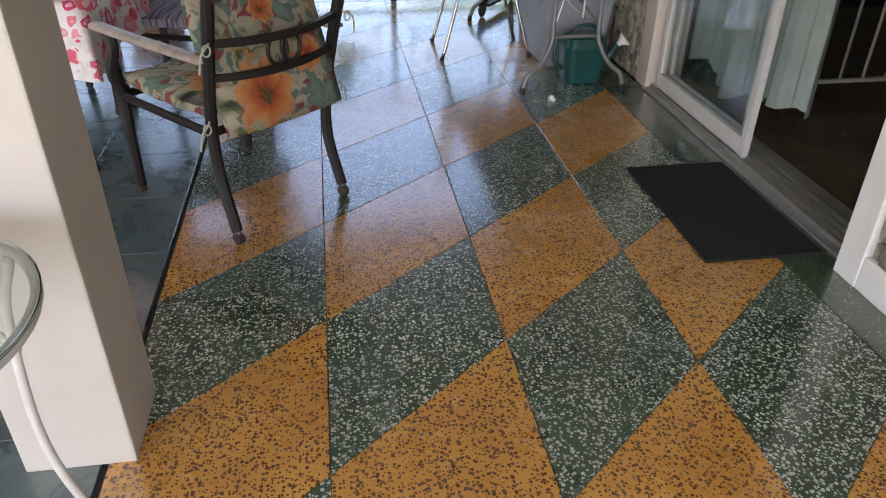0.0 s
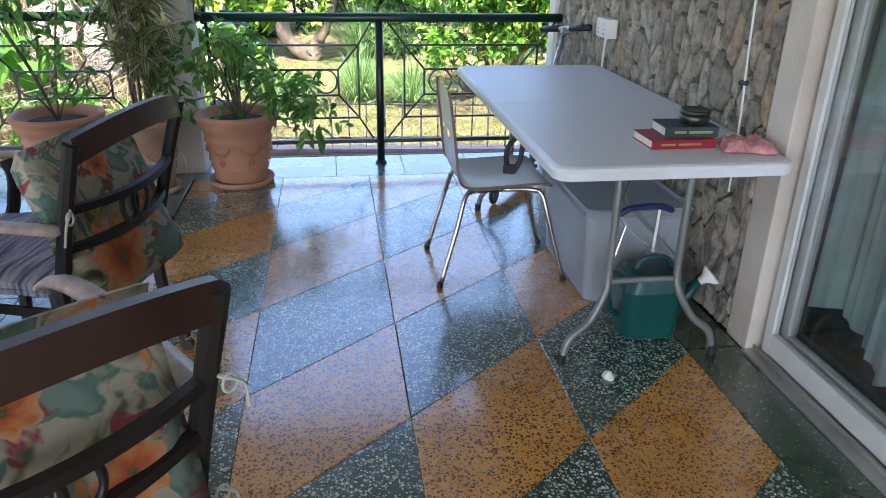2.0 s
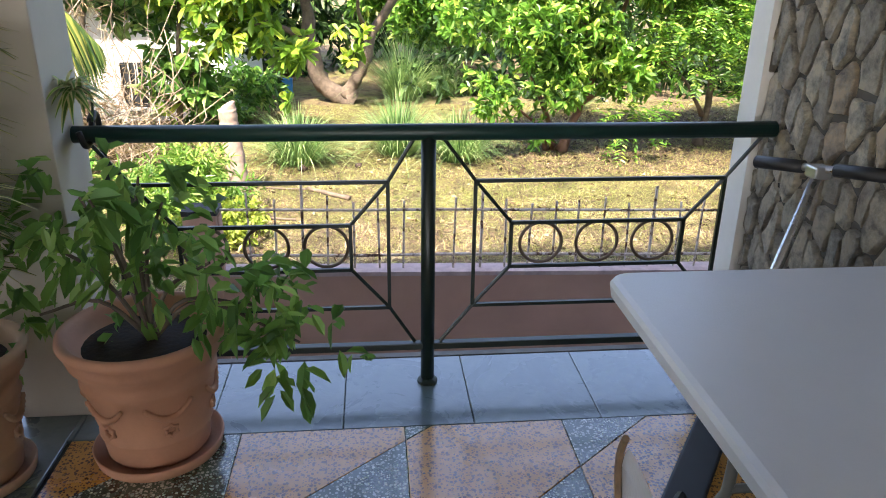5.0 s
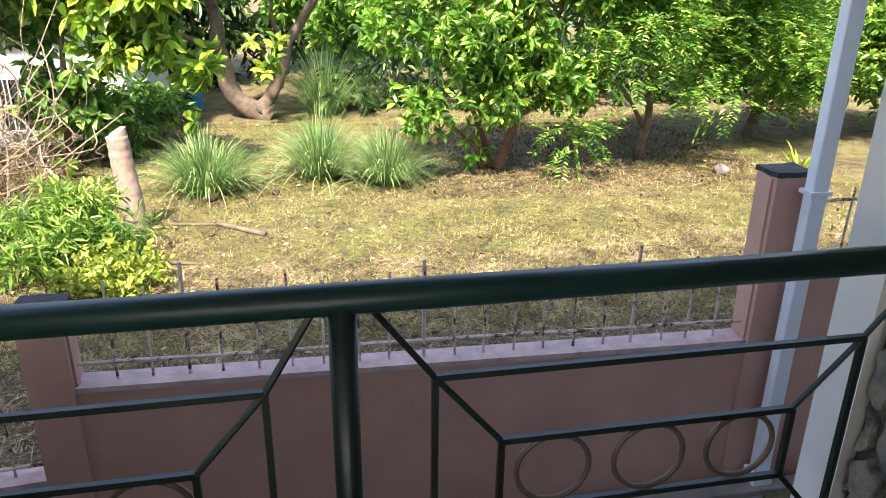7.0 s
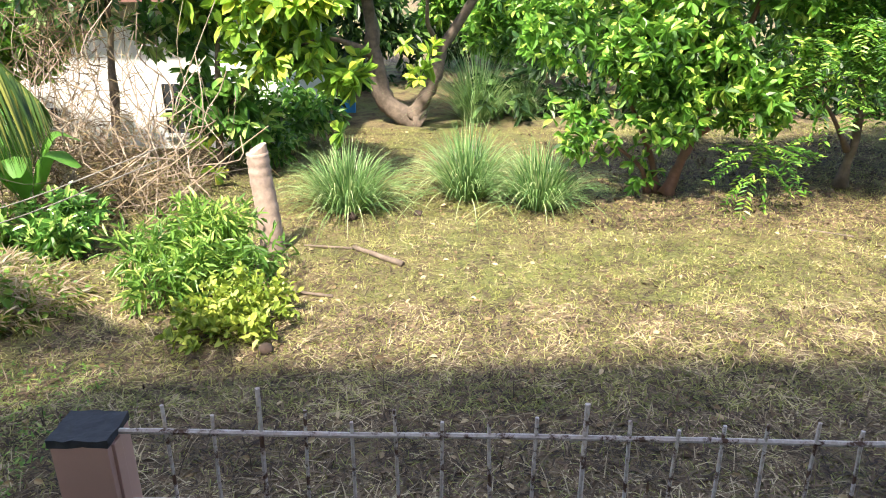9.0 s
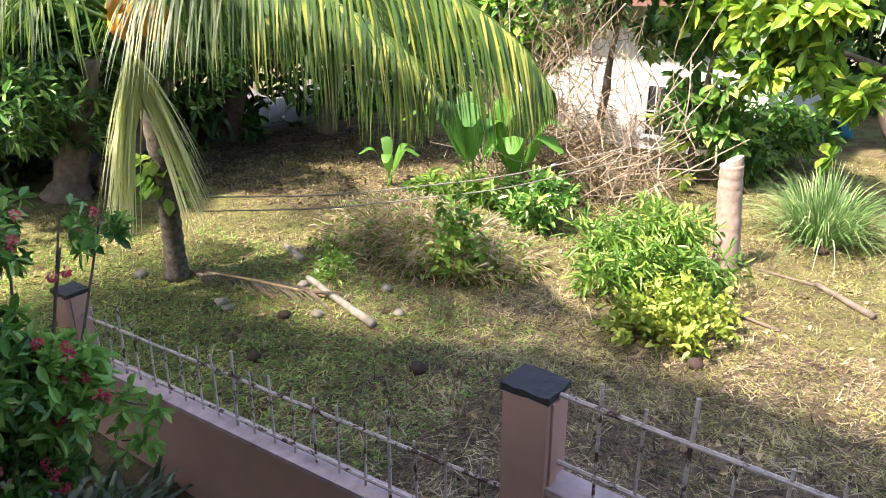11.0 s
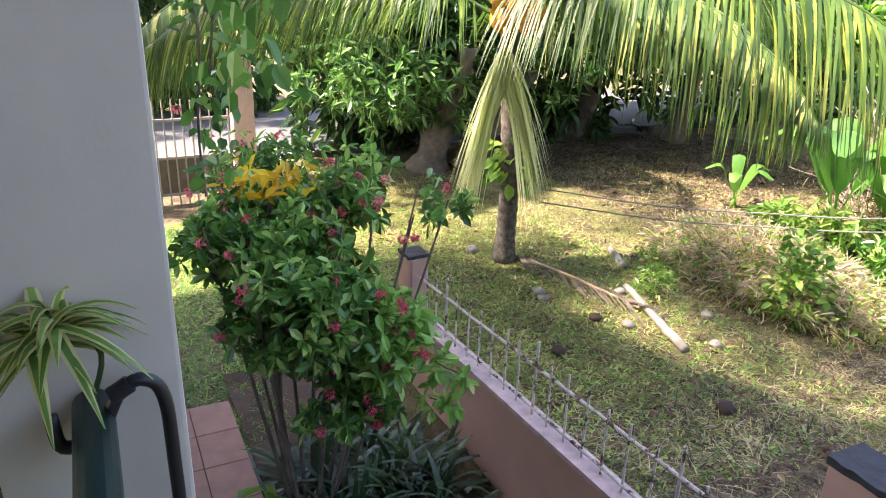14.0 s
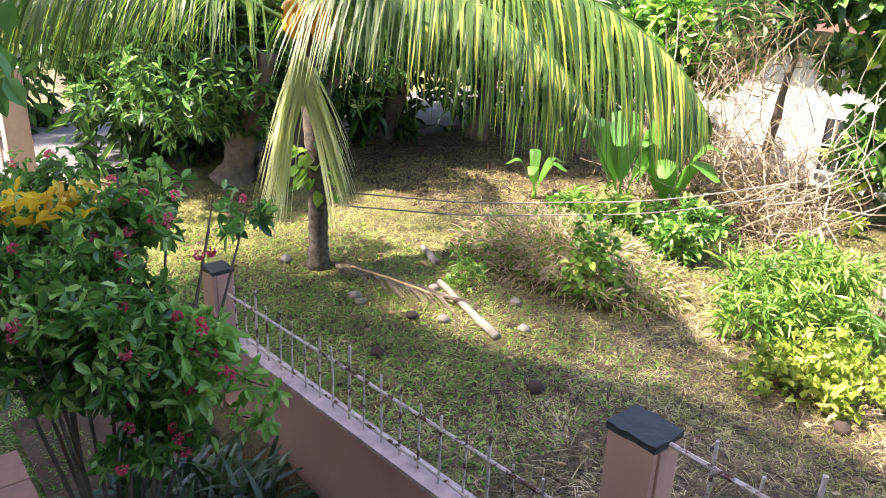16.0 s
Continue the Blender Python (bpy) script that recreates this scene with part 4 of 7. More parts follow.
# moulded plywood chair
def shell_chair():
    ch = thing("side_chair", "white laminated plywood shell chair with chrome legs", "chair", (0.945, 4.735, 0))
    prof = curve([(-0.235, 0.825, 0), (-0.222, 0.72, 0), (-0.205, 0.58, 0), (-0.197, 0.505, 0), (-0.175, 0.452, 0), (-0.11, 0.440, 0), (0.02, 0.446, 0), (0.13, 0.452, 0), (0.185, 0.446, 0), (0.205, 0.43, 0)], 4)
    n, m = len(prof), 14
    bm = bmesh.new()
    grid = []
    for i, p in enumerate(prof):
        t = i / (n - 1)
        half = 0.195 + 0.012 * math.sin(t * math.pi)
        if i < 4:
            half -= 0.035 * (1 - i / 4) ** 2
        if i > n - 4:
            half -= 0.02 * ((i - n + 4) / 3) ** 2
        grid.append([])
        for j in range(m + 1):
            u = 2 * j / m - 1
            dip = 0.012 * (1 - u * u)
            grid[-1].append(bm.verts.new((p.x - (dip if t < 0.5 else 0), u * half, p.y - (dip if t >= 0.5 else 0) - (0.02 * abs(u) ** 6 if i < 3 else 0))))
    for i in range(n - 1):
        for j in range(m):
            if i in (6,) and j in (4, 5, 8, 9):
                continue
            bm.faces.new((grid[i][j], grid[i][j + 1], grid[i + 1][j + 1], grid[i + 1][j]))
    bmesh.ops.solidify(bm, geom=bm.faces[:], thickness=0.010)
    seat = part("seat_shell", bm, "ply_white", ch)
    edge = [(prof[i].x - 0.004, -(0.1965 + 0.012 * math.sin(i / (n - 1) * math.pi) - (0.035 * (1 - i / 4) ** 2 if i < 4 else 0)), prof[i].y - 0.004) for i in range(n - 2)]
    for s in (1, -1):
        part("shell_edge", tube([(x, y * s, z) for x, y, z in edge], 0.0058, 6), "ply_edge", ch, "bare plywood edge")
    for s in (-1, 1):
        part("leg", tube(curve([(-0.27, s * 0.215, 0.0), (-0.20, s * 0.20, 0.26), (-0.165, s * 0.175, 0.385), (-0.125, s * 0.15, 0.405), (0.0, s * 0.14, 0.407)], 5), 0.0105, 10), "chrome", ch, smooth=True)
        part("leg", tube(curve([(0.275, s * 0.205, 0.0), (0.20, s * 0.19, 0.26), (0.165, s * 0.17, 0.385), (0.125, s * 0.15, 0.405), (0.0, s * 0.14, 0.407)], 5), 0.0105, 10), "chrome", ch, smooth=True)
        for x, y in ((-0.27, s * 0.215), (0.275, s * 0.205)):
            part("glide", tube([(x, y, 0.0), (x, y, 0.02)], 0.013, 8), "black", ch)
    return ch


shell_chair()

# under the table
tub = thing("storage_box", "milky clear plastic storage box with a lid", "storage box", (1.435, 4.62, 0))


def tub_ring(z, d):
    return [(x, y, z) for x, y in rounded_rect(-0.185 - d, 0.185 + d, -0.30 - d, 0.30 + d, 0.04)]


part("tub", prism([tub_ring(z, d) for z, d in ((0.0, 0.0), (0.01, 0.006), (0.18, 0.018), (0.37, 0.03), (0.375, 0.04), (0.385, 0.04), (0.385, 0.036), (0.37, 0.026), (0.18, 0.014), (0.014, 0.002))]), "milky", tub)
part("lid", prism([tub_ring(z, d) for z, d in ((0.386, 0.038), (0.408, 0.042), (0.416, 0.036), (0.416, 0.02), (0.406, 0.012))]), "milky", tub, "milky lid")
for x in (-0.12, -0.04, 0.04, 0.12):
    part("rib", span((x - 0.005, -0.326, 0.03), (x + 0.005, -0.316, 0.35), 0.002), "milky", tub)
tagged(part("folded_cloth", box((1.36, 4.72, 0.13), (0.16, 0.3, 0.22), 0.03), "arm_pale"), "peach folded cloth inside the clear box", "cloth")
tagged(part("blue_bundle", box((1.52, 4.46, 0.13), (0.16, 0.2, 0.22), 0.03), "blue"), "dark blue bundle inside the clear box", "bundle")
tagged(part("dark_bundle", box((1.36, 4.44, 0.13), (0.13, 0.17, 0.22), 0.03), "grey_fabric"), "dark grey bundle inside the clear box", "bundle")

can = thing("watering_can", "teal plastic watering can with a white rose", "watering can", (1.40, 4.08, 0), 0)
part("body", prism([[(x, y, z) for x, y in rounded_rect(-a, a, -b, b, 0.05)] for z, a, b in ((0.0, 0.095, 0.075), (0.01, 0.105, 0.085), (0.2, 0.12, 0.10), (0.25, 0.10, 0.085), (0.262, 0.085, 0.07))]), "teal", can)
part("handle", tube(curve([(-0.10, 0, 0.22), (-0.15, 0, 0.24), (-0.155, 0, 0.12), (-0.11, 0, 0.07)], 6), 0.013, 8), "teal", can, smooth=True)
part("top_handle", tube(curve([(-0.06, 0, 0.26), (-0.03, 0, 0.30), (0.05, 0, 0.30), (0.09, 0, 0.25)], 6), 0.011, 8), "teal", can, smooth=True)
part("spout", tube([(0.11, 0, 0.07), (0.17, 0, 0.15), (0.205, 0, 0.20)], [0.028, 0.019, 0.015], 10), "teal", can, smooth=True)
ros = part("rose", lathe([(0.014, 0), (0.018, 0.02), (0.04, 0.045), (0.043, 0.055), (0.0, 0.062)][:-1], 20), "white_plastic", can, "white sprinkler rose", smooth=True)
ros.matrix_local = pose(0.20, -0.005, 0.195, 0, 50, -15)

grip = thing("hanging_strap", "navy plastic grip with wire hooks hung from the table frame", "strap", (1.30, 3.975, 0.535))
part("grip", tube(curve([(-0.10, 0, -0.02), (-0.05, 0, 0.005), (0.05, 0, 0.008), (0.10, 0, -0.01)], 5), [0.008] + [0.012] * 14 + [0.008], 8), "blue", grip, smooth=True)
part("wire", tube([(-0.09, 0, -0.015), (-0.065, 0.0, -0.06), (-0.12, -0.03, -0.22)], 0.003, 6), "silver", grip)
part("wire", tube([(-0.09, 0, -0.02), (-0.03, 0.0, -0.09), (0.06, -0.04, -0.16)], 0.003, 6), "silver", grip)
part("wire", tube([(0.05, 0, 0.0), (0.045, 0.0, -0.16)], 0.005, 6), "white_plastic", grip)
part("hanger", tube([(-0.10, 0, -0.02), (-0.08, 0.0, 0.08), (-0.05, 0.0, 0.17)], 0.0015, 6), "black", grip)

strap = thing("black_strap", "black webbing strap with buckle hanging from the table edge", "strap", (0.915, 4.36, 0))
part("webbing", tube(curve([(0.03, 0.0, 0.705), (-0.012, 0.0, 0.66), (-0.016, 0.01, 0.60), (0.01, 0.02, 0.55), (0.04, 0.02, 0.60), (0.05, 0.02, 0.70)], 5), 0.010, 8), "black", strap, smooth=True)
part("buckle", box((0.0, 0.014, 0.565), (0.05, 0.02, 0.035), 0.006), "black", strap)

# on the table
def book(name, x, y, z, w, d, h, rz, cover, label, bars):
    b = thing(name, label, "book", (x, y, z), rz)
    part("page_block", span((-w / 2 + 0.004, -d / 2 + 0.008, 0.003), (w / 2 - 0.004, d / 2 - 0.004, h - 0.003)), "paper", b)
    part("cover", span((-w / 2, -d / 2, h - 0.0035), (w / 2, d / 2, h), 0.001), cover, b)
    part("cover", span((-w / 2, -d / 2, 0), (w / 2, d / 2, 0.0035), 0.001), cover, b)
    part("spine", span((-w / 2, -d / 2, 0.0), (w / 2, -d / 2 + 0.006, h), 0.002), cover, b)
    for i, (u, v) in enumerate(bars):
        part("lettering", span((u, -d / 2 - 0.0006, h * 0.38), (v, -d / 2 + 0.001, h * 0.62)), "gold", b)
    return b


book("book", 1.389, 4.028, 0.7502, 0.225, 0.155, 0.030, 1, "red_cover", "red hardback book lying on the table", [(-0.08, -0.03), (-0.02, 0.06)])
book("book", 1.429, 4.043, 0.7804, 0.185, 0.125, 0.034, -2, "green_cover", "dark teal hardback book lying on the red book", [(-0.06, -0.02), (-0.01, 0.07)])
jar = thing("round_tin", "small round tin with a glass lid on the books", "tin", (1.459, 4.043, 0.8146))
part("tin_body", lathe([(0.044, 0), (0.048, 0.006), (0.050, 0.022), (0.047, 0.032)], 28), "tin", jar, smooth=True)
part("tin_lid", lathe([(0.047, 0.032), (0.051, 0.034), (0.051, 0.044), (0.047, 0.047), (0.040, 0.044)], 28), "tin", jar, "dull rim lid", smooth=True)
bm = bmesh.new()
bmesh.ops.create_grid(bm, x_segments=26, y_segments=20, size=0.5)
for v in bm.verts:
    x, y = v.co.x * 0.19, v.co.y * 0.15
    h = 0.012 + 0.03 * abs(noise.noise((x * 16, y * 19, 2.2))) + 0.016 * abs(noise.noise((x * 45, y * 38, 5)))
    rim = max(0, 1 - max(abs(v.co.x), abs(v.co.y)) * 2)
    v.co = (x * (0.9 + 0.25 * noise.noise((y * 12, 1, 1))), y * (0.9 + 0.3 * noise.noise((x * 12, 7, 1))), min(1, rim * 5) * h + 0.002)
bmesh.ops.solidify(bm, geom=bm.faces[:], thickness=0.003)
cl = tagged(part("cloth", bm, "pink_cloth", smooth=True), "crumpled pink patterned cloth on the table", "cloth")
cl.matrix_world = pose(1.60, 3.94, 0.7535, 0, 0, -12)

# on the stone wall
sock = thing("socket_box", "white double socket box on the stone wall", "socket", (1.672, 5.50, 0.955))
part("housing", box((0, 0, 0), (0.055, 0.15, 0.095), 0.004), "white_plastic", sock)
part("face_plate", box((-0.030, 0, 0), (0.006, 0.142, 0.087), 0.003), "white_plastic", sock)
for y in (-0.036, 0.036):
    part("switch", box((-0.034, y, 0.022), (0.004, 0.012, 0.02)), "paper", sock)
    for dy, dz in ((0, 0.0), (-0.011, -0.02), (0.011, -0.02)):
        part("slot", box((-0.0335, y + dy, dz - 0.006), (0.002, 0.005, 0.008)), "black", sock)
part("cable", tube(curve([(0.0, 0.0, -0.045), (0.0, 0.01, -0.12), (0.005, 0.03, -0.2), (0.01, 0.04, -0.3)], 5), 0.006, 6), "white_plastic", sock)
cord = thing("wall_cable", "thin white cable running down the stone wall", "cable", (1.655, 4.11, 0))
part("cord", tube(curve([(0, 0.05, 2.5), (0.0, 0.03, 1.5), (0, 0.01, 1.1), (0, -0.02, 0.8), (0.0, -0.03, 0.55)], 5), 0.004, 6), "white_plastic", cord)
part("connector", tube([(0, 0.02, 0.93), (0, -0.02, 0.935)], 0.009, 8), "black", cord)

# kick scooter leaning at the far end
sc = thing("kick_scooter", "folding kick scooter, black deck and grips, silver stem", "scooter")
deck = part("deck", box((0, 0, 0), (0.54, 0.105, 0.022), 0.008, m=look((1.29, 5.76, 0.085), (1.46, 6.0, 0.085)) @ pose(0, 0, 0, 0, 90, 0) @ pose(0, 0, 0, 90, 0, 0)), "black", sc)
for x, y in ((1.125, 5.53), (1.455, 5.995)):
    d = Vector((0.33, 0.46, 0)).normalized()
    s = d.cross(Vector((0, 0, 1)))
    c = Vector((x, y, 0.056))
    part("wheel", tube([c + d * 0.045 * math.cos(u) + Vector((0, 0, 0.045 * math.sin(u))) for u in np.linspace(0, 2 * math.pi, 21)[:-1]], 0.011, 8, closed=True), "black", sc, smooth=True)
    part("hub", tube([c - s * 0.012, c + s * 0.012], 0.034, 14), "grey_tube", sc)
part("rear_guard", tube(curve([(1.17, 5.60, 0.10), (1.12, 5.53, 0.125), (1.09, 5.49, 0.10)], 4), 0.015, 8), "black", sc)
part("stem", tube([(1.455, 5.985, 0.10), (1.49, 5.96, 0.40), (1.585, 5.93, 0.885)], [0.02, 0.018, 0.014], 12), "silver", sc, smooth=True)
hb0, hb1 = Vector((1.50, 6.10, 0.878)), Vector((1.672, 5.76, 0.925))
part("handlebar", tube([hb0, hb1], 0.011, 10), "silver", sc)
part("clamp", box((1.585, 5.93, 0.893), (0.05, 0.05, 0.035), 0.006), "silver", sc)
for a, b in ((0.0, 0.38), (0.62, 1.0)):
    part("grip", tube([hb0.lerp(hb1, a), hb0.lerp(hb1, b)], 0.0185, 12), "black", sc, smooth=True)
bm = bmesh.new()
bmesh.ops.create_icosphere(bm, subdivisions=2, radius=0.02)
for v in bm.verts:
    v.co *= 1 + 0.5 * noise.noise(v.co * 60)
    v.co.z = max(v.co.z, -0.008)
tagged(part("paper_scrap", bm, "white_plastic"), "crumpled white scrap lying on the floor", "litter").location = (1.15, 3.77, 0.008)

# curtain and inner railing seen through the door
cur = thing("curtain", "pale sheer curtain hanging behind the glass door", "curtain", (WX + 0.32, 3.45, 0))
bm = bmesh.new()
cols = []
for i in range(90):
    u = i / 89
    fold = 0.018 * math.sin(u * 57 + 2 * math.sin(u * 9)) + 0.035 * math.sin(u * 17 + 1) + 0.01 * math.sin(u * 131)
    hem = 0.12 + 0.05 * math.sin(u * 7 + 0.6) + 0.02 * math.sin(u * 31)
    cols.append([bm.verts.new((fold * (1.2 - 0.5 * z / 2.0), -0.46 + 1.0 * u, z)) for z in (hem, 0.6, 1.2, 2.05)])
for a, b in zip(cols, cols[1:]):
    for j in range(3):
        bm.faces.new((a[j], b[j], b[j + 1], a[j + 1]))
part("curtain_cloth", bm, "curtain_m", cur, smooth=True)
inner = thing("inner_railing", "white painted iron railing with black scrolls inside the room", "railing", (2.2, 3.60, 0))
part("bottom_rail", box((0.65, 0, 0.10), (1.5, 0.025, 0.02), 0.003), "iron_white", inner)
part("top_rail", box((0.65, 0, 0.95), (1.5, 0.03, 0.03), 0.004), "iron_white", inner)
for i in range(9):
    part("baluster", tube([(0.2 + i * 0.135, 0, 0.0 if i in (0, 8) else 0.10), (0.2 + i * 0.135, 0, 0.95)], 0.008, 8), "iron_white", inner)
for z, f in ((0.30, 1), (0.17, -1)):
    part("scroll", tube([(0.09 + (0.016 + 0.05 * u / 8.5) * math.cos(u), -0.02, z + f * (0.016 + 0.05 * u / 8.5) * math.sin(u)) for u in np.linspace(0, 8.5, 36)], 0.007, 6), "black", inner)
part("panel", span((0.0, -0.005, 0.10), (0.18, 0.012, 0.95)), "curtain_m", inner)


# garden chairs with cushions
def patio_chair(at, rz, seat_mat, label, back_mat="floral"):
    ch = thing("patio_chair", label, "chair", at, rz, group="patio chairs round the table")
    W, F, B = 0.255, 0.27, -0.27

    def back(z):
        """How far the back leans at a height."""
        return B - 0.02 - 0.30 * max(0.0, z - 0.40) ** 1.2

    for s in (-1, 1):
        part("back_leg", tube(curve([(s * 0.25, B - 0.075, 0.05), (s * 0.245, B - 0.02, 0.24), (s * 0.25, back(0.42), 0.42), (s * 0.258, back(0.65), 0.65), (s * 0.268, back(0.90), 0.895)], 5), 0.0205, 8), "wood_dark", ch)
        part("front_leg", tube(curve([(s * 0.258, F + 0.01, 0.03), (s * 0.262, F - 0.005, 0.25), (s * 0.262, F - 0.01, 0.42), (s * 0.285, F - 0.02, 0.50), (s * 0.275, F - 0.05, 0.60), (s * 0.28, F - 0.03, 0.655)], 5), 0.0215, 8), "wood_dark", ch)
        for x, y in ((s * 0.25, B - 0.08), (s * 0.258, F + 0.01)):
            w = part("caster", tube([(x - 0.012, y, 0.022), (x + 0.012, y, 0.022)], 0.022, 12), "husk", ch)
            part("caster_fork", tube([(x, y, 0.022), (x, y, 0.06)], 0.011, 8), "silver", ch)
        bm = bmesh.new()
        line = curve([(s * 0.275, back(0.67), 0.665), (s * 0.30, 0.0, 0.672), (s * 0.305, 0.17, 0.675), (s * 0.29, F + 0.01, 0.668), (s * 0.275, F + 0.035, 0.65)], 6)
        secs = []
        for p in line:
            secs.append([bm.verts.new(p + Vector((dx, 0, dz))) for dx, dz in ((-0.026, -0.008), (0.026, -0.008), (0.024, 0.006), (0.0, 0.012), (-0.024, 0.006))])
        for a, b in zip(secs, secs[1:]):
            for j in range(5):
                bm.faces.new((a[j], a[(j + 1) % 5], b[(j + 1) % 5], b[j]))
        bm.faces.new(secs[0])
        bm.faces.new(secs[-1][::-1])
        part("armrest", bm, "arm_pale", ch, "sun-bleached armrest", smooth=True)
        part("side_rail", tube([(s * 0.25, back(0.40), 0.40), (s * 0.262, F, 0.405)], 0.015, 6), "wood_dark", ch)
    for y in (B - 0.02, F):
        part("seat_rail", tube([(-0.255, y, 0.405), (0.255, y, 0.405)], 0.016, 6), "wood_dark", ch)

    def slat(z, h, name, mat):
        bm = bmesh.new()
        secs = []
        for i in range(17):
            u = 2 * i / 16 - 1
            bow = 0.045 * (1 - u * u)
            x = u * (0.25 + 0.02 * (z - 0.4) / 0.5)
            zz = z + (0.035 * (1 - u * u) if name == "top_rail" else -0.012 * (1 - u * u))
            y0 = back(z) - bow
            secs.append([bm.verts.new((x, y0 + dy, zz + dz)) for dy, dz in ((-0.012, -h / 2), (0.012, -h / 2), (0.012, h / 2), (-0.012, h / 2))])
        for a, b in zip(secs, secs[1:]):
            for j in range(4):
                bm.faces.new((a[j], a[(j + 1) % 4], b[(j + 1) % 4], b[j]))
        bm.faces.new(secs[0])
        bm.faces.new(secs[-1][::-1])
        part(name, bm, mat, ch)

    slat(0.875, 0.068, "top_rail", "wood_brown")
    slat(0.715, 0.022, "back_slat", "wood_dark")
    slat(0.60, 0.022, "back_slat", "wood_dark")
    for dx in (-0.028, 0.028):
        part("back_ring", tube([(dx + 0.038 * math.cos(u), back(0.66) - 0.045, 0.655 + 0.048 * math.sin(u)) for u in np.linspace(0, 2 * math.pi, 25)[:-1]], 0.0075, 6, closed=True), "wood_dark", ch, smooth=True)

    def cushion(name, w, d, h, mat, place, roll=0.0):
        bm = bmesh.new()
        bmesh.ops.create_cube(bm, size=1)
        bmesh.ops.subdivide_edges(bm, edges=bm.edges[:], cuts=9, use_grid_fill=True)
        for v in bm.verts:
            u, t = abs(v.co.x) * 2, abs(v.co.y) * 2
            puff = (1 - u ** 5) * (1 - t ** 5)
            n = noise.noise(v.co * 4.0 + Vector((at[0], at[1], 0))) * 0.014
            v.co = Vector((v.co.x * w * (1 - 0.03 * t ** 3), v.co.y * d * (1 - 0.03 * u ** 3), v.co.z * h * (0.35 + 0.65 * puff) + n))
            if roll and v.co.y > d * 0.33:
                k = (v.co.y - d * 0.33) / (d * 0.17)
                v.co.z -= roll * k * k
                v.co.y -= 0.02 * k
        ob = part(name, bm, mat, ch, smooth=True)
        ob.matrix_local = place
        return ob

    seat = cushion("seat_cushion", 0.50, 0.52, 0.09, seat_mat, pose(0, 0.01, 0.465))
    cushion("back_cushion", 0.485, 0.50, 0.10, back_mat, pose(0, back(0.62) + 0.045, 0.635, 70), roll=-0.05)
    for s in (-1, 1):
        for z in (0.715, 0.445):
            y = back(z) - 0.012
            part("tie", tube(curve([(s * 0.25, y + 0.03, z + 0.01), (s * 0.275, y - 0.012, z + 0.006), (s * 0.31, y - 0.02, z - 0.02), (s * 0.32, y - 0.012, z - 0.075)], 5), 0.0035, 5), "string", ch)
            part("tie_loop", tube([(s * 0.275 + s * (0.012 + 0.014 * math.cos(u)), y - 0.016, z - 0.010 + 0.017 * math.sin(u)) for u in np.linspace(0, 2 * math.pi, 15)[:-1]], 0.003, 5, closed=True), "string", ch)
    return ch


patio_chair((-0.40, 2.925, 0), 41, "floral", "dark bronze patio chair with floral cushions on terrazzo")
patio_chair((-0.70, 4.0, 0), 72.6, "stripes", "dark bronze patio chair with striped seat and floral back cushion")
patio_chair((-1.55, 4.58, 0), 178, "grey_fabric", "dark bronze patio chair with grey cushions across the table", "grey_fabric")

# dining table under its cloth
dt = thing("patio_table", "dark metal patio table under a flowered cloth", "table", (-1.57, 3.58, 0))
part("tabletop", prism([[(x, y, z) for x, y in rounded_rect(-0.70, 0.70, -0.50, 0.50, 0.06)] for z in (0.70, 0.725)]), "wood_dark", dt)
for sx in (-1, 1):
    for sy in (-1, 1):
        part("leg", tube(curve([(sx * 0.52, sy * 0.36, 0.70), (sx * 0.50, sy * 0.34, 0.4), (sx * 0.56, sy * 0.39, 0.0)], 5), 0.02, 8), "wood_dark", dt, smooth=True)
bm = bmesh.new()
outline = []
base = rounded_rect(-0.73, 0.73, -0.55, 0.55, 0.07, 8)
for a, b in zip(base, base[1:] + base[:1]):
    k = max(1, int((Vector(b) - Vector(a)).length / 0.03))
    outline += [Vector(a).lerp(Vector(b), i / k) for i in range(k)]
rings = []
for level, (z, push, wave) in enumerate(((0.7275, -0.25, 0), (0.7275, -0.02, 0), (0.722, 0.002, 0), (0.66, 0.012, 0.006), (0.60, 0.018, 0.014), (0.53, 0.02, 0.024), (0.49, 0.02, 0.028))):
    ring = []
    for i, p in enumerate(outline):
        n = p.normalized()
        d = push + wave * (math.sin(i * 0.62) + 0.6 * math.sin(i * 0.27 + 1.3))
        corner = max(0, abs(p.x) / 0.73 + abs(p.y) / 0.55 - 1.55)
        ring.append(bm.verts.new((p.x + n.x * d, p.y + n.y * d, z + (-0.13 * corner if level > 4 else 0) + 0.006 * noise.noise((p.x * 6, p.y * 6, z * 4)))))
    rings.append(ring)
for a, b in zip(rings, rings[1:]):
    for i in range(len(outline)):
        bm.faces.new((a[i], a[(i + 1) % len(outline)], b[(i + 1) % len(outline)], b[i]))
bm.faces.new(rings[0])
cloth = tagged(part("tablecloth", bm, "cloth", smooth=True), "white vinyl tablecloth with pink flowers over the patio table", "tablecloth")
cloth.location = (-1.57, 3.58, 0.0)

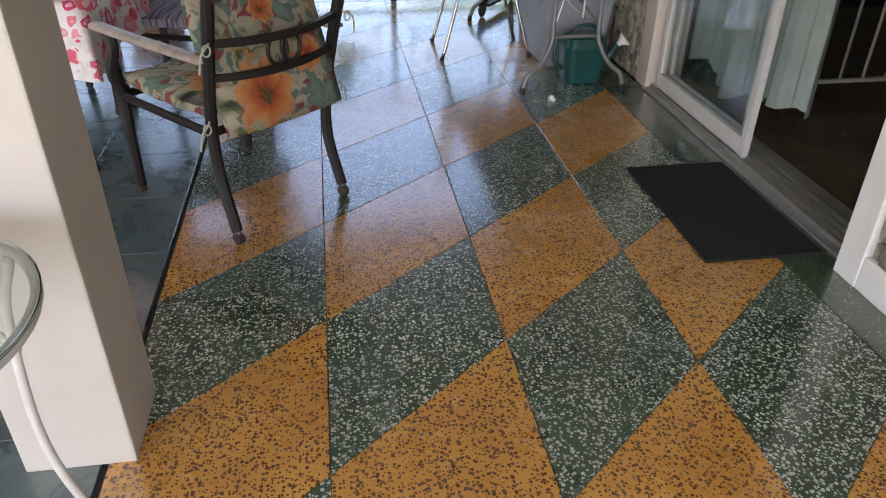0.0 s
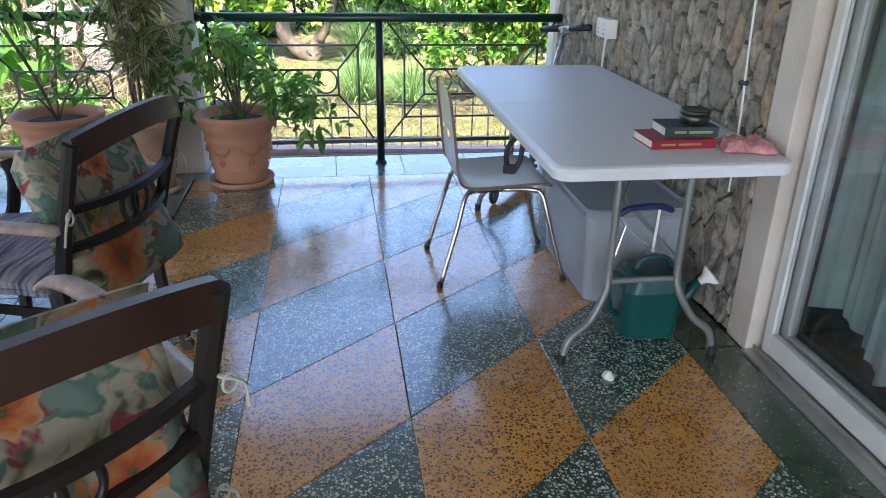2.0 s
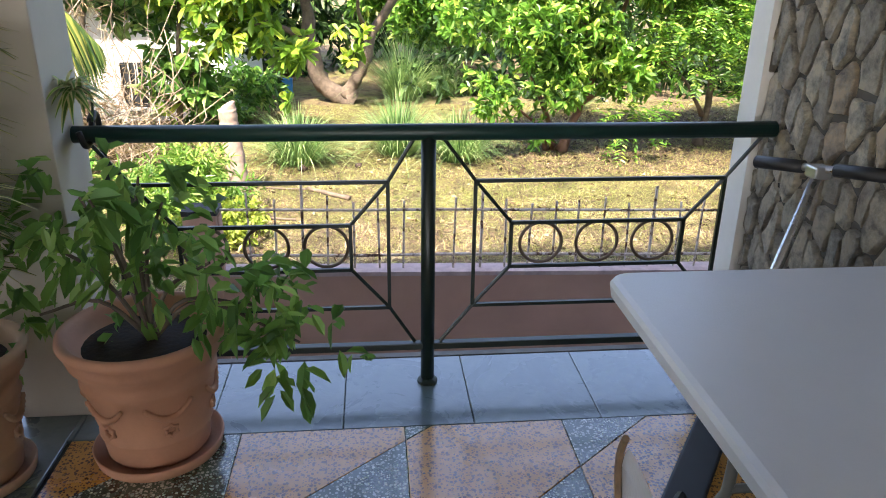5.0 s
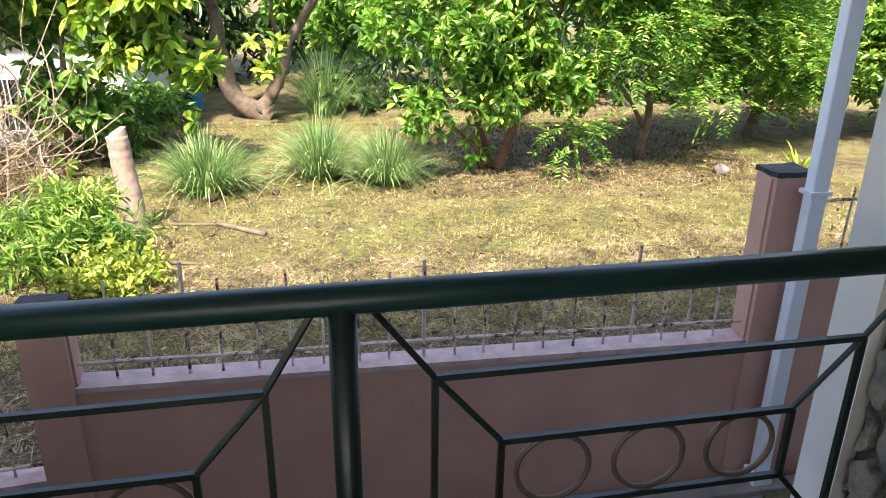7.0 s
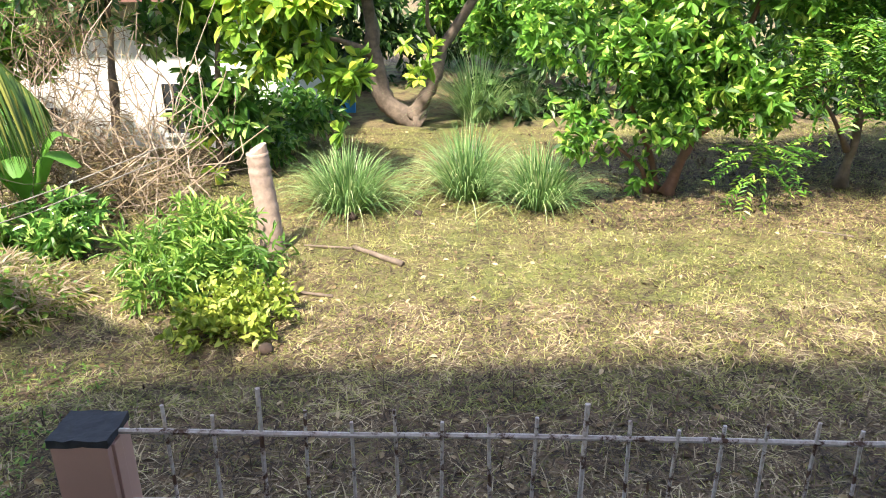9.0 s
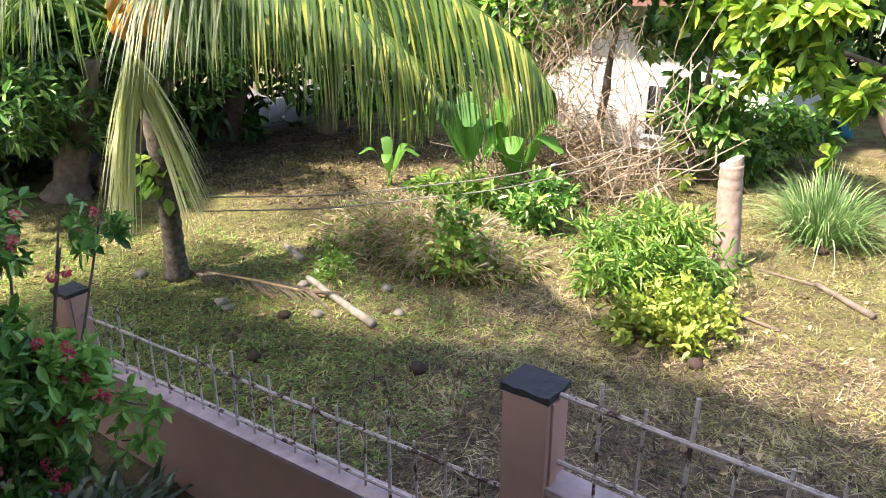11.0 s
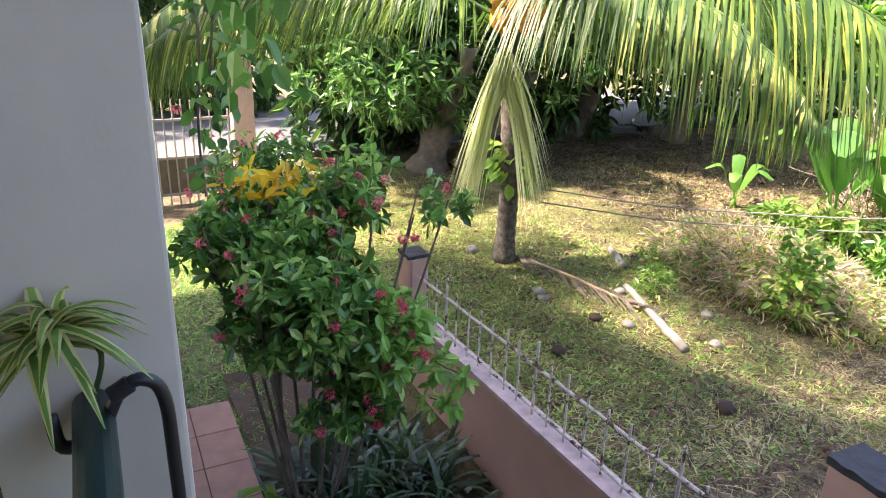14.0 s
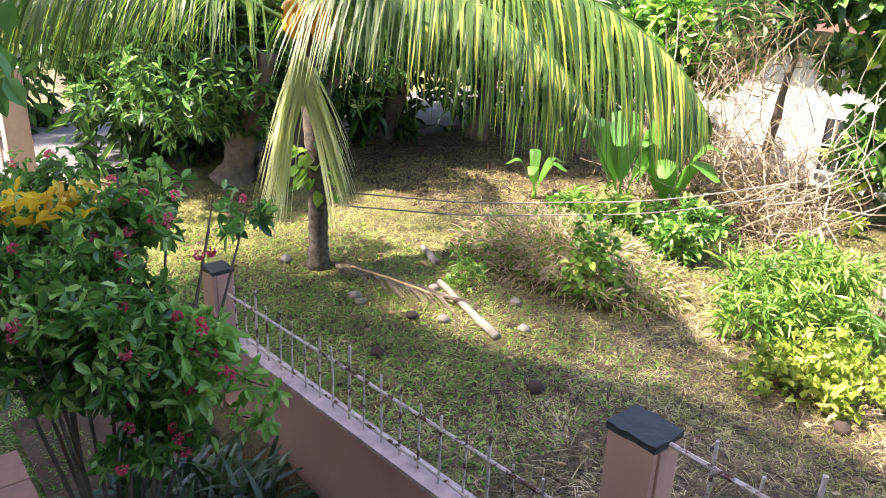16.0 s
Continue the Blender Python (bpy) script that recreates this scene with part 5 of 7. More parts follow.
# small glass table by the column
gt = thing("side_table", "white wrought iron side table with a round glass top", "side table", (-0.735, 1.13, 0))
part("glass_top", lathe([(0.285, 0.70), (0.29, 0.702), (0.29, 0.708), (0.285, 0.71)], 48), "glass_table", gt)
part("rim", tube([(0.28 * math.cos(u), 0.28 * math.sin(u), 0.692) for u in np.linspace(0, 2 * math.pi, 49)[:-1]], 0.009, 8, closed=True), "iron_white", gt, smooth=True)
for k in range(4):
    a = radians(45 + 90 * k)
    d = Vector((math.cos(a), math.sin(a), 0))
    part("leg", tube(curve([d * 0.27 + Vector((0, 0, 0.69)), d * 0.235 + Vector((0, 0, 0.58)), d * 0.22 + Vector((0, 0, 0.3)), d * 0.27 + Vector((0, 0, 0.0))], 6), 0.0095, 8), "iron_white", gt, smooth=True)
    part("scroll", tube(curve([d * 0.235 + Vector((0, 0, 0.52)), d * 0.19 + Vector((0, 0, 0.60)), d * 0.12 + Vector((0, 0, 0.585)), d * 0.11 + Vector((0, 0, 0.535)), d * 0.15 + Vector((0, 0, 0.525))], 5), 0.006, 6), "iron_white", gt, smooth=True)


# ---- pots and potted plants ----
def planter(at, s, mat, label):
    p = thing("planter", label, "plant pot", at, group="terracotta planters")
    part("saucer", lathe([(0.165 * s, 0), (0.185 * s, 0.004), (0.192 * s, 0.035), (0.186 * s, 0.038), (0.178 * s, 0.016)], 48), mat, p, smooth=True)
    part("pot", lathe([(0.14 * s, 0.016), (0.15 * s, 0.03), (0.157 * s, 0.09), (0.163 * s, 0.10), (0.163 * s, 0.108), (0.160 * s, 0.115), (0.186 * s, 0.26), (0.193 * s, 0.27), (0.193 * s, 0.285), (0.188 * s, 0.292), (0.198 * s, 0.33), (0.216 * s, 0.345), (0.222 * s, 0.365), (0.222 * s, 0.385), (0.232 * s, 0.392), (0.238 * s, 0.405), (0.234 * s, 0.42), (0.22 * s, 0.424), (0.205 * s, 0.412), (0.196 * s, 0.37)], 56), mat, p, smooth=True)
    bm = lathe([(0.196 * s, 0.365), (0.15 * s, 0.375), (0.05 * s, 0.38)], 28)
    part("soil", bm, "soil", p)
    for k in range(6):
        a0 = 2 * math.pi * k / 6
        line, rad = [], []
        for i in range(23):
            u = i / 11 - 1
            a, z = a0 + u * 0.36, 0.245 - 0.045 * (1 - u * u)
            r = (0.163 + (z - 0.115) * 0.172) * s + 0.002
            line.append((r * math.cos(a), r * math.sin(a), z))
            rad.append(0.0105 * (1.25 - 0.5 * abs(u)) * (1.0 if i % 2 else 0.72))
        part("garland", tube(line, rad, 7), mat, p, smooth=True)
        r = (0.163 + (0.155 - 0.115) * 0.172) * s + 0.001
        rose = [(r * math.cos(a0 + q * math.cos(v) / r), r * math.sin(a0 + q * math.cos(v) / r), 0.155 + q * math.sin(v)) for v in np.linspace(0, 6.283, 13)[:-1] for q in (0.02 if int(v * 1.91 + 0.5) % 2 else 0.013,)]
        part("rosette", tube(rose, 0.006, 6, closed=True), mat, p, smooth=True)
    return p


planter((-0.30, 6.07, 0), 1.0, "terracotta", "terracotta planter with garland relief on a saucer")
planter((-0.79, 5.955, 0), 0.84, "terracotta_pale", "pale terracotta planter with garland relief on a saucer")
planter((-1.285, 6.105, 0), 1.06, "terracotta", "large terracotta planter with garland relief on a saucer")

pl = thing("potted_shrub", "leafy green shrub trailing over a terracotta planter", "potted plant", (-0.30, 6.07, 0.37))
ends = [(-0.24, 0, 0.32), (-0.05, -0.1, 0.46), (0.10, 0, 0.42), (0.22, -0.05, 0.26), (0.34, -0.08, 0.14), (0.46, -0.12, 0.04), (-0.25, -0.06, 0.12), (0.03, 0.05, 0.48), (-0.14, 0.06, 0.42)]
for e in ends:
    part("stem", tube(curve([(0.02, 0, 0), (e[0] * 0.4, e[1] * 0.4, max(0.14, e[2] * 0.65)), e], 5), [0.008 - 0.0004 * i for i in range(11)], 6), "bark", pl)
crown("leaves", [(e[0], e[1], e[2], 0.13, 0.12, 0.12) for e in ends] + [(0.0, 0, 0.3, 0.22, 0.16, 0.18), (0.3, -0.05, 0.18, 0.17, 0.12, 0.14), (0.42, -0.1, 0.08, 0.10, 0.1, 0.12)], 112, 5, 0.09, 0.066, 0.032, "leaf_pot", pl, shell=0.2, down=0.35, droop=0.3)


def dracaena(at, canes, label, n=25):
    d = thing("dracaena", label, "potted plant", at)
    P, D = [], []
    for i in range(canes):
        a = random.uniform(0, 6.28)
        r0, top = random.uniform(0.02, 0.07), random.uniform(0.55, 1.35)
        lean = random.uniform(0.05, 0.22)
        pts = curve([(r0 * math.cos(a), r0 * math.sin(a), 0), ((r0 + lean * 0.4) * math.cos(a), (r0 + lean * 0.4) * math.sin(a), top * 0.5), ((r0 + lean) * math.cos(a), (r0 + lean) * math.sin(a), top)], 6)
        part("cane", tube(pts, [0.009 - 0.0003 * j for j in range(len(pts))], 6), "bark", d)
        for t in np.linspace(0.5, 1.0, 6):
            p = np.array(pts[int(t * (len(pts) - 1))]) + rng.normal(size=3) * (0.09, 0.09, 0.03)
            for _ in range(n - 4):
                u = rng.normal(size=3)
                u[2] = abs(u[2]) * 0.8 - 0.15
                P.append(p + rng.normal(size=3) * 0.006)
                D.append(u)
    P, D = np.array(P), np.array(D)
    L = 0.15 + 0.05 * rng.random(len(P))
    link("foliage", blade_mesh("foliage", P, D, L, 0.020, 0.4, 3), "leaf_dracaena", d)
    link("leaf_stripes", blade_mesh("leaf_stripes", P + (0, 0, 0.0015), D, L, 0.008, 0.4, 3), "leaf_dracaena_mid", d, "dark green middle stripes")


dracaena((-0.79, 5.955, 0.37), 9, "tall dracaena with narrow cream-edged leaves in a pale planter", 32)
pl = thing("potted_shrub", "sparse green shrub in a large terracotta planter", "potted plant", (-1.285, 6.105, 0.37))
for e in ((-0.2, 0.05, 0.5), (0.1, 0.0, 0.62), (0.22, -0.05, 0.35), (-0.05, -0.1, 0.16), (-0.3, 0.0, 0.7)):
    part("stem", tube(curve([(0, 0, 0), (e[0] * 0.4, e[1] * 0.4, e[2] * 0.5), e], 5), 0.006, 6), "bark", pl)
crown("leaves", [(-0.2, 0.05, 0.5, 0.2, 0.15, 0.16), (0.12, 0.0, 0.62, 0.2, 0.15, 0.2), (0.2, -0.05, 0.35, 0.15, 0.1, 0.12), (-0.02, -0.1, 0.14, 0.14, 0.1, 0.06), (-0.3, 0, 0.75, 0.2, 0.15, 0.2)], 60, 5, 0.1, 0.07, 0.03, "leaf_pot", pl, shell=0.2)

# on the column at the railing
sp = thing("spider_plant", "variegated spider plant hung on the column", "plant", (-0.495, 6.352, 1.05))
k = 46
D = rng.normal(size=(k, 3)) * (0.5, 0.9, 0.5) + (0.25, 0, 0.35)
R0, L0 = rng.normal(size=(k, 3)) * 0.012, 0.08 + 0.045 * rng.random(k)
link("foliage", blade_mesh("foliage", R0, D, L0, 0.020, 0.6, 6), "spider", sp)
link("leaf_stripes", blade_mesh("leaf_stripes", R0 + (0.0016, 0, 0.0016), D, L0, 0.009, 0.6, 6), "leaf_pot", sp, "dark green middle stripes")
part("offshoot", tube(curve([(0, 0.02, 0), (0.03, 0.05, -0.03), (0.03, 0.03, -0.10)], 4), 0.004, 6), "leaf_lily", sp)
hose = thing("hose", "black rubber hose looped over the railing at the column", "hose", (-0.49, 6.385, 0))
part("hose_pipe", tube(curve([(0.0, -0.055, 0.93), (0.01, -0.045, 0.885), (0.015, 0.0, 0.90), (0.012, 0.03, 0.95), (0.012, 0.06, 0.965), (0.010, 0.085, 0.93), (0.010, 0.088, 0.8), (0.010, 0.09, 0.5), (0.01, 0.10, 0.1)], 6), 0.0095, 10), "hose", hose, smooth=True)
part("hose_collar", tube([(0.012, 0.02, 0.948), (0.012, 0.045, 0.962)], 0.0125, 10), "black", hose)
# ---- garden plants and far things ----


def grass_clump(at, r, h, n, label, mat="grass_blade", bend=0.42):
    g = thing("grass_clump", label, "grass", (*at, land(*at)))
    a = rng.random(n) * 2 * math.pi
    q = np.sqrt(rng.random(n))
    P = np.stack([np.cos(a) * q * r * 0.35, np.sin(a) * q * r * 0.35, np.zeros(n) - 0.02], 1)
    D = np.stack([np.cos(a) * q, np.sin(a) * q, 1.2 + 0.9 * rng.random(n)], 1) + rng.normal(size=(n, 3)) * 0.26
    L = h * (0.8 + 0.65 * rng.random(n))
    inner = q < 0.6
    for name, pick in (("upright_tuft", inner), ("arching_tuft", ~inner)):
        link(name, blade_mesh(name, P[pick], D[pick], L[pick] * 1.12, 0.016, 1.3 * bend * (0.5 + 0.7 * q[pick]), 6), mat, g)


for x, y, r, h, n in ((-0.95, 16.65, 0.95, 1.12, 780), (0.82, 17.27, 0.8, 1.3, 700), (1.87, 16.7, 0.8, 1.12, 700), (1.15, 23.0, 0.9, 2.1, 620), (2.2, 23.5, 0.8, 1.5, 300), (5.1, 21.0, 0.6, 1.0, 200)):
    grass_clump((x, y), r, h, n, "tall lemongrass clump on the dry lawn")


def tree(name, at, trunks, blobs, n, k, twig, L, W, mat, label, bark="bark", shell=0.5, **kw):
    """trunks: lists of points with radii at both ends; blobs hold the leaves."""
    t = thing(name, label, "tree", (*at, land(*at)))
    for i, (pts, ra, rb) in enumerate(trunks):
        line = curve(pts, 6)
        jit = [p + Vector((noise.noise(p * 2.0), noise.noise(p * 2.0 + Vector((3, 0, 0))), 0)) * 0.04 for p in line]
        bm = tube(jit, [(ra + (rb - ra) * j / (len(jit) - 1)) * (1 + 0.5 * max(0, 1 - j / 2)) for j in range(len(jit))], 12)
        for v in bm.verts:
            v.co += Vector((noise.noise(v.co * 6), noise.noise(v.co * 6 + Vector((4, 0, 0))), noise.noise(v.co * 6 + Vector((0, 7, 0))))) * ra * 0.35
        part("trunk" if i == 0 else "limb", bm, bark, t, smooth=True)
    crown("crown", blobs, n, k, twig, L, W, mat, t, shell=shell, **kw)
    return t


def lumps(c, r, n, size, flat=0.7):
    """Uneven leaf masses scattered in an ellipsoid."""
    out = []
    for _ in range(n):
        u = rng.normal(size=3)
        u = u / np.linalg.norm(u) * rng.random() ** 0.4
        s = size * (0.6 + 0.8 * rng.random())
        out.append((c[0] + u[0] * r[0], c[1] + u[1] * r[1], c[2] + u[2] * r[2], s, s, s * flat))
    return out


# tree with reddish stems on the lawn
tree("tree", (3.85, 17.15), [([(0, 0, 0), (0.25, 0, 0.7), (0.65, 0.1, 1.7), (1.1, 0, 3.0)], 0.09, 0.035), ([(-0.1, 0.1, 0), (-0.35, 0.1, 0.8), (-0.9, 0.2, 1.9)], 0.06, 0.02), ([(-0.25, 0.1, 0), (-0.5, -0.1, 0.5), (-1.4, -0.2, 1.2)], 0.045, 0.015), ([(0.3, 0, 0.9), (1.2, -0.3, 1.5), (2.0, -0.5, 1.8)], 0.045, 0.015), ([(0.5, 0.1, 1.5), (0.2, 0.2, 2.6), (-0.4, 0.1, 3.6)], 0.05, 0.02)],
     lumps((-0.1, -0.2, 2.25), (1.9, 1.0, 0.75), 34, 0.36, 0.45) + lumps((-1.4, -0.4, 1.15), (0.6, 0.35, 0.22), 7, 0.24, 0.5) + lumps((-0.5, -0.5, 1.15), (0.5, 0.3, 0.2), 5, 0.22, 0.5) + lumps((0.9, -0.3, 1.6), (0.6, 0.5, 0.3), 6, 0.3, 0.5) + lumps((0.3, 0.2, 3.7), (2.2, 1.4, 0.7), 16, 0.6, 0.6) + [(-0.5, 0.0, 0.45, 0.22, 0.18, 0.25)], 2700, 8, 0.2, 0.17, 0.072, "leaf_tree", "bushy green tree with slender reddish stems on the lawn", "bark_red", 0.3, style="rosette")
tree("tree", (6.6, 17.4), [([(0, 0, 0), (0.1, 0, 1.2), (-0.3, 0, 2.8)], 0.08, 0.03), ([(0, 0, 0.6), (-0.7, -0.4, 1.4), (-1.4, -0.8, 1.7)], 0.04, 0.012)],
     lumps((-0.3, -0.6, 2.4), (1.3, 0.7, 0.7), 22, 0.34, 0.5) + lumps((0.5, -1.1, 1.3), (0.6, 0.3, 0.2), 8, 0.24, 0.5) + [(-1.75, -1.1, 0.78, 0.36, 0.26, 0.32), (-0.9, -1.0, 1.6, 0.4, 0.3, 0.2)] + lumps((1.9, -0.4, 2.1), (1.3, 0.8, 0.7), 18, 0.34, 0.5) + lumps((0.5, 0, 3.6), (2.0, 1.2, 0.6), 10, 0.6), 2100, 18, 0.5, 0.105, 0.036, "leaf_tree", "feathery bright green tree with low branches", "bark", 0.25, style="pinnate")
tree("tree", (9.6, 18.6), [([(0, 0, 0), (0.2, 0, 1.5), (0.1, 0, 3.2)], 0.1, 0.04)], lumps((0, 0, 2.3), (2.2, 1.2, 1.4), 34, 0.42, 0.55), 2000, 16, 0.5, 0.12, 0.042, "leaf_tree", "dense bright green tree at the edge of the yard", shell=0.3, style="pinnate")
tree("tree", (13.0, 18.0), [([(0, 0, 0), (0.2, 0, 1.5), (0.1, 0, 3.2)], 0.1, 0.04)], lumps((0, 0, 2.0), (2.2, 1.4, 1.7), 34, 0.45, 0.55), 1200, 8, 0.3, 0.2, 0.08, "leaf_tree", "dense green tree at the edge of the yard", shell=0.35, style="rosette")
# the curved old trunk with large yellow-green leaves
tree("tree", (-0.1, 22.6), [([(0, 0, 0), (-0.75, 0, 0.45), (-1.0, 0.1, 1.4), (-1.1, 0.1, 2.6), (-1.5, 0, 4.2)], 0.24, 0.10), ([(-0.2, 0, 0.15), (0.25, 0, 0.9), (0.5, 0.1, 1.7), (1.3, 0.1, 2.9), (2.0, 0.3, 4.2)], 0.17, 0.08), ([(-1.0, 0.1, 1.5), (-2.0, -0.6, 2.0), (-3.2, -1.6, 2.4)], 0.09, 0.03), ([(0.45, 0.1, 1.6), (0.2, -0.5, 2.2), (0.2, -1.0, 2.9)], 0.07, 0.03)],
     lumps((-0.8, -0.5, 4.0), (3.0, 1.3, 0.8), 22, 0.5, 0.5) + lumps((0.15, -1.05, 1.4), (0.55, 0.3, 0.35), 7, 0.24, 0.6), 520, 8, 0.25, 0.28, 0.125, "leaf_lime", "old almond tree with a curved trunk and large yellow-green leaves", "bark", 0.3, style="rosette")
lime = tree("tree", (-3.3, 18.2), [([(0, 0, 0), (0.1, 0, 1.2), (0.3, 0, 3.0)], 0.07, 0.03), ([(0.1, 0, 1.0), (1.0, -0.2, 1.9), (1.9, -0.4, 2.3)], 0.04, 0.015)],
     lumps((1.5, -0.3, 2.05), (0.85, 0.4, 0.42), 11, 0.27, 0.6) + lumps((1.0, -0.1, 2.9), (1.6, 0.6, 0.35), 12, 0.3, 0.6) + [(-0.08, -0.4, 0.42, 0.22, 0.18, 0.2), (0.05, -0.4, 0.75, 0.14, 0.12, 0.14), (2.22, -0.5, 0.85, 0.13, 0.1, 0.16)], 250, 8, 0.16, 0.28, 0.125, "leaf_lime", "small tree with large hanging yellow-green leaves", "bark", 0.3, style="rosette")
crown("lower_crown", lumps((0.3, 0.0, 1.35), (0.5, 0.3, 0.45), 9, 0.28) + lumps((-0.5, 0.2, 2.4), (0.7, 0.3, 0.5), 8, 0.26), 130, 8, 0.16, 0.28, 0.12, "leaf_bush", lime, "dark green lower leaves", shell=0.3, style="rosette")
tree("tree", (-4.9, 18.0), [([(0, 0, 0), (0.1, 0, 1.2), (0.3, 0, 3.0)], 0.09, 0.04)], lumps((0.7, 0, 3.3), (1.3, 0.6, 0.5), 12, 0.4), 260, 8, 0.2, 0.28, 0.12, "leaf_mango", "dark green tree in front of the white house", "bark", 0.35, style="rosette")
tree("tree", (2.4, 25.5), [([(0, 0, 0), (0.2, 0, 1.5), (0.1, 0, 3.2)], 0.12, 0.05)], lumps((0, 0, 2.4), (2.2, 1.0, 1.2), 30, 0.45, 0.55), 1100, 8, 0.3, 0.24, 0.10, "leaf_tree", "dense bright green tree behind the old almond", shell=0.35, style="rosette")
tree("tree", (-6.9, 18.5), [([(0, 0, 0), (-0.1, 0, 1.2), (0.1, 0, 3.0)], 0.07, 0.04)], lumps((0.0, 0, 2.6), (1.7, 0.5, 0.7), 24, 0.36, 0.6), 560, 8, 0.2, 0.24, 0.10, "leaf_tree", "leafy green tree against the white house", "bark", 0.35, style="rosette")
# mango trees with deep shade beyond the palm
tree("tree", (-10.9, 11.7), [([(0, 0, 0), (0.3, 0.1, 0.8), (1.0, 0.2, 2.2)], 0.28, 0.14), ([(-0.3, 0.2, 0), (-0.9, 0.4, 1.0), (-1.8, 0.4, 2.4)], 0.22, 0.1), ([(0.1, 0.6, 0), (0.4, 1.4, 1.2), (0.6, 2.2, 2.4)], 0.2, 0.1)],
     lumps((-0.7, 0.3, 2.8), (2.0, 3.2, 1.1), 44, 0.62) + lumps((-0.3, 0.3, 1.5), (1.7, 3.0, 0.45), 20, 0.42) + lumps((0.9, -1.3, 1.75), (0.7, 0.9, 0.55), 12, 0.36), 5000, 8, 0.2, 0.21, 0.058, "leaf_mango", "broad dark mango tree with low leafy branches", "bark", 0.45, down=0.1, style="rosette")
tree("tree", (-12.5, 16.0), [([(0, 0, 0), (0.3, 0.1, 1.2), (0.6, 0.2, 3.2)], 0.25, 0.14)], lumps((0.5, 0, 3.2), (3.4, 2.6, 1.6), 44, 0.8), 3000, 7, 0.24, 0.28, 0.07, "leaf_mango", "broad dark tree shading the yard", "bark", 0.45, down=0.5)
tree("tree", (-11.2, 17.6), [([(0, 0, 0), (0.2, 0.1, 1.2), (0.5, 0.2, 3.0)], 0.2, 0.1)], lumps((0, 0, 3.3), (2.8, 2.0, 1.5), 34, 0.7), 2400, 7, 0.24, 0.26, 0.07, "leaf_mango", "dark tree by the white house", "bark", 0.45, down=0.5)


def far_wood():
    """The wood that closes the view: one mass of leaves behind the yard, and its trunks."""
    blobs = [(x + rng.normal() * 0.4, 22.6 + 1.6 * rng.random(), -1.5 + 0.5 * rng.random(), 0.8, 0.6, 0.7) for x in np.arange(-3.0, 17, 0.5) if abs(x + 0.6) > 2.2]
    for x in np.arange(-26, 30, 2.2):
        y = 27 + 3 * noise.noise((x * 0.2, 0, 0)) + rng.random() * 3
        blobs += lumps((x, y, 1.3), (1.7, 1.6, 2.6), 8, 1.0)
    for y in np.arange(4, 27, 2.4):
        blobs += lumps((-19 + 2 * rng.random() + (4.6 if y > 9 else 0), y, 1.3), (1.6, 1.6, 2.6), 9, 1.0)
        blobs += lumps((17 + 2 * rng.random(), y, 1.6), (1.6, 1.6, 2.6), 7, 1.0)
    for y in np.arange(9.6, 24, 0.7):
        blobs.append((-12.3 - 0.5 * rng.random(), y, -1.4 + 0.4 * rng.random(), 0.6, 0.7, 0.6))
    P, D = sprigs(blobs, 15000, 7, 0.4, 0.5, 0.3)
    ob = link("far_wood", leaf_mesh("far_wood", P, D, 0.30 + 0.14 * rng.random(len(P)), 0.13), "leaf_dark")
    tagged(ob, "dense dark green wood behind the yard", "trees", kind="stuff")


far_wood()

# coconut palm
PX, PY = -6.64, 10.78
palm = thing("coconut_palm", "dwarf coconut palm with yellow coconuts and arching fronds", "palm tree", (PX, PY, land(PX, PY)))
trunk_line = curve([(0, 0, 0), (0.02, 0, 0.9), (-0.06, 0.0, 1.8), (-0.22, 0.0, 2.9)], 12)
rad = [0.118 - 0.02 * i / len(trunk_line) + (0.008 if i % 2 else -0.003) + (0.03 * max(0, 1 - i / 4)) for i in range(len(trunk_line))]
part("trunk", tube(trunk_line, rad, 14), "bark_palm", palm, smooth=True)
TOP = Vector((-0.2, 0, 2.78))
for i in range(10):
    a = radians(-170 + i * 33)
    bm = bmesh.new()
    bmesh.ops.create_uvsphere(bm, u_segments=12, v_segments=8, radius=0.115)
    for v in bm.verts:
        v.co.z *= 1.35
        v.co.xy *= 1 - 0.18 * max(0, -v.co.z / 0.13)
    nut = part("coconut", bm, "coconut", palm, "ripe yellow coconut", smooth=True)
    nut.matrix_local = pose(TOP.x + 0.20 * math.cos(a) + 0.12, TOP.y + 0.22 * math.sin(a) + 0.04, TOP.z + 0.16 - 0.13 * (i % 2), 12, 10, 0)


def frond(pts, leaf, mat, start=0.15, n=110, hang=1.0, name="frond", tip=0.25, width=0.024, side=None):
    """A palm frond: an arched spine with two rows of hanging leaflets."""
    line = curve(pts, 14)
    m = len(line)
    spine = part(name, tube(line, [0.026 - 0.021 * i / (m - 1) for i in range(m)], 6), mat, palm, smooth=True)
    P, D, L = [], [], []
    for t in np.linspace(start, 0.995, n):
        i = min(m - 2, int(t * (m - 1)))
        p = line[i].lerp(line[i + 1], t * (m - 1) - i)
        d = (line[i + 1] - line[i]).normalized()
        s = side or d.cross(Vector((0, 0, 1))).normalized()
        for k in (-1, 1):
            v = s * k * 0.55 + d * 0.45 + Vector((0, 0, -0.15 * hang)) + Vector(rng.normal(size=3)) * 0.07
            P.append(p)
            D.append(v)
            L.append(leaf * (1 - (1 - tip) * max(0, (t - 0.45) / 0.55) ** 1.6) * (0.9 + 0.2 * rng.random()))
    me = blade_mesh("leaf_fan", np.array(P), np.array(D), np.array(L), width, 0.85 * hang, 6)
    link("leaf_fan", me, mat, spine)


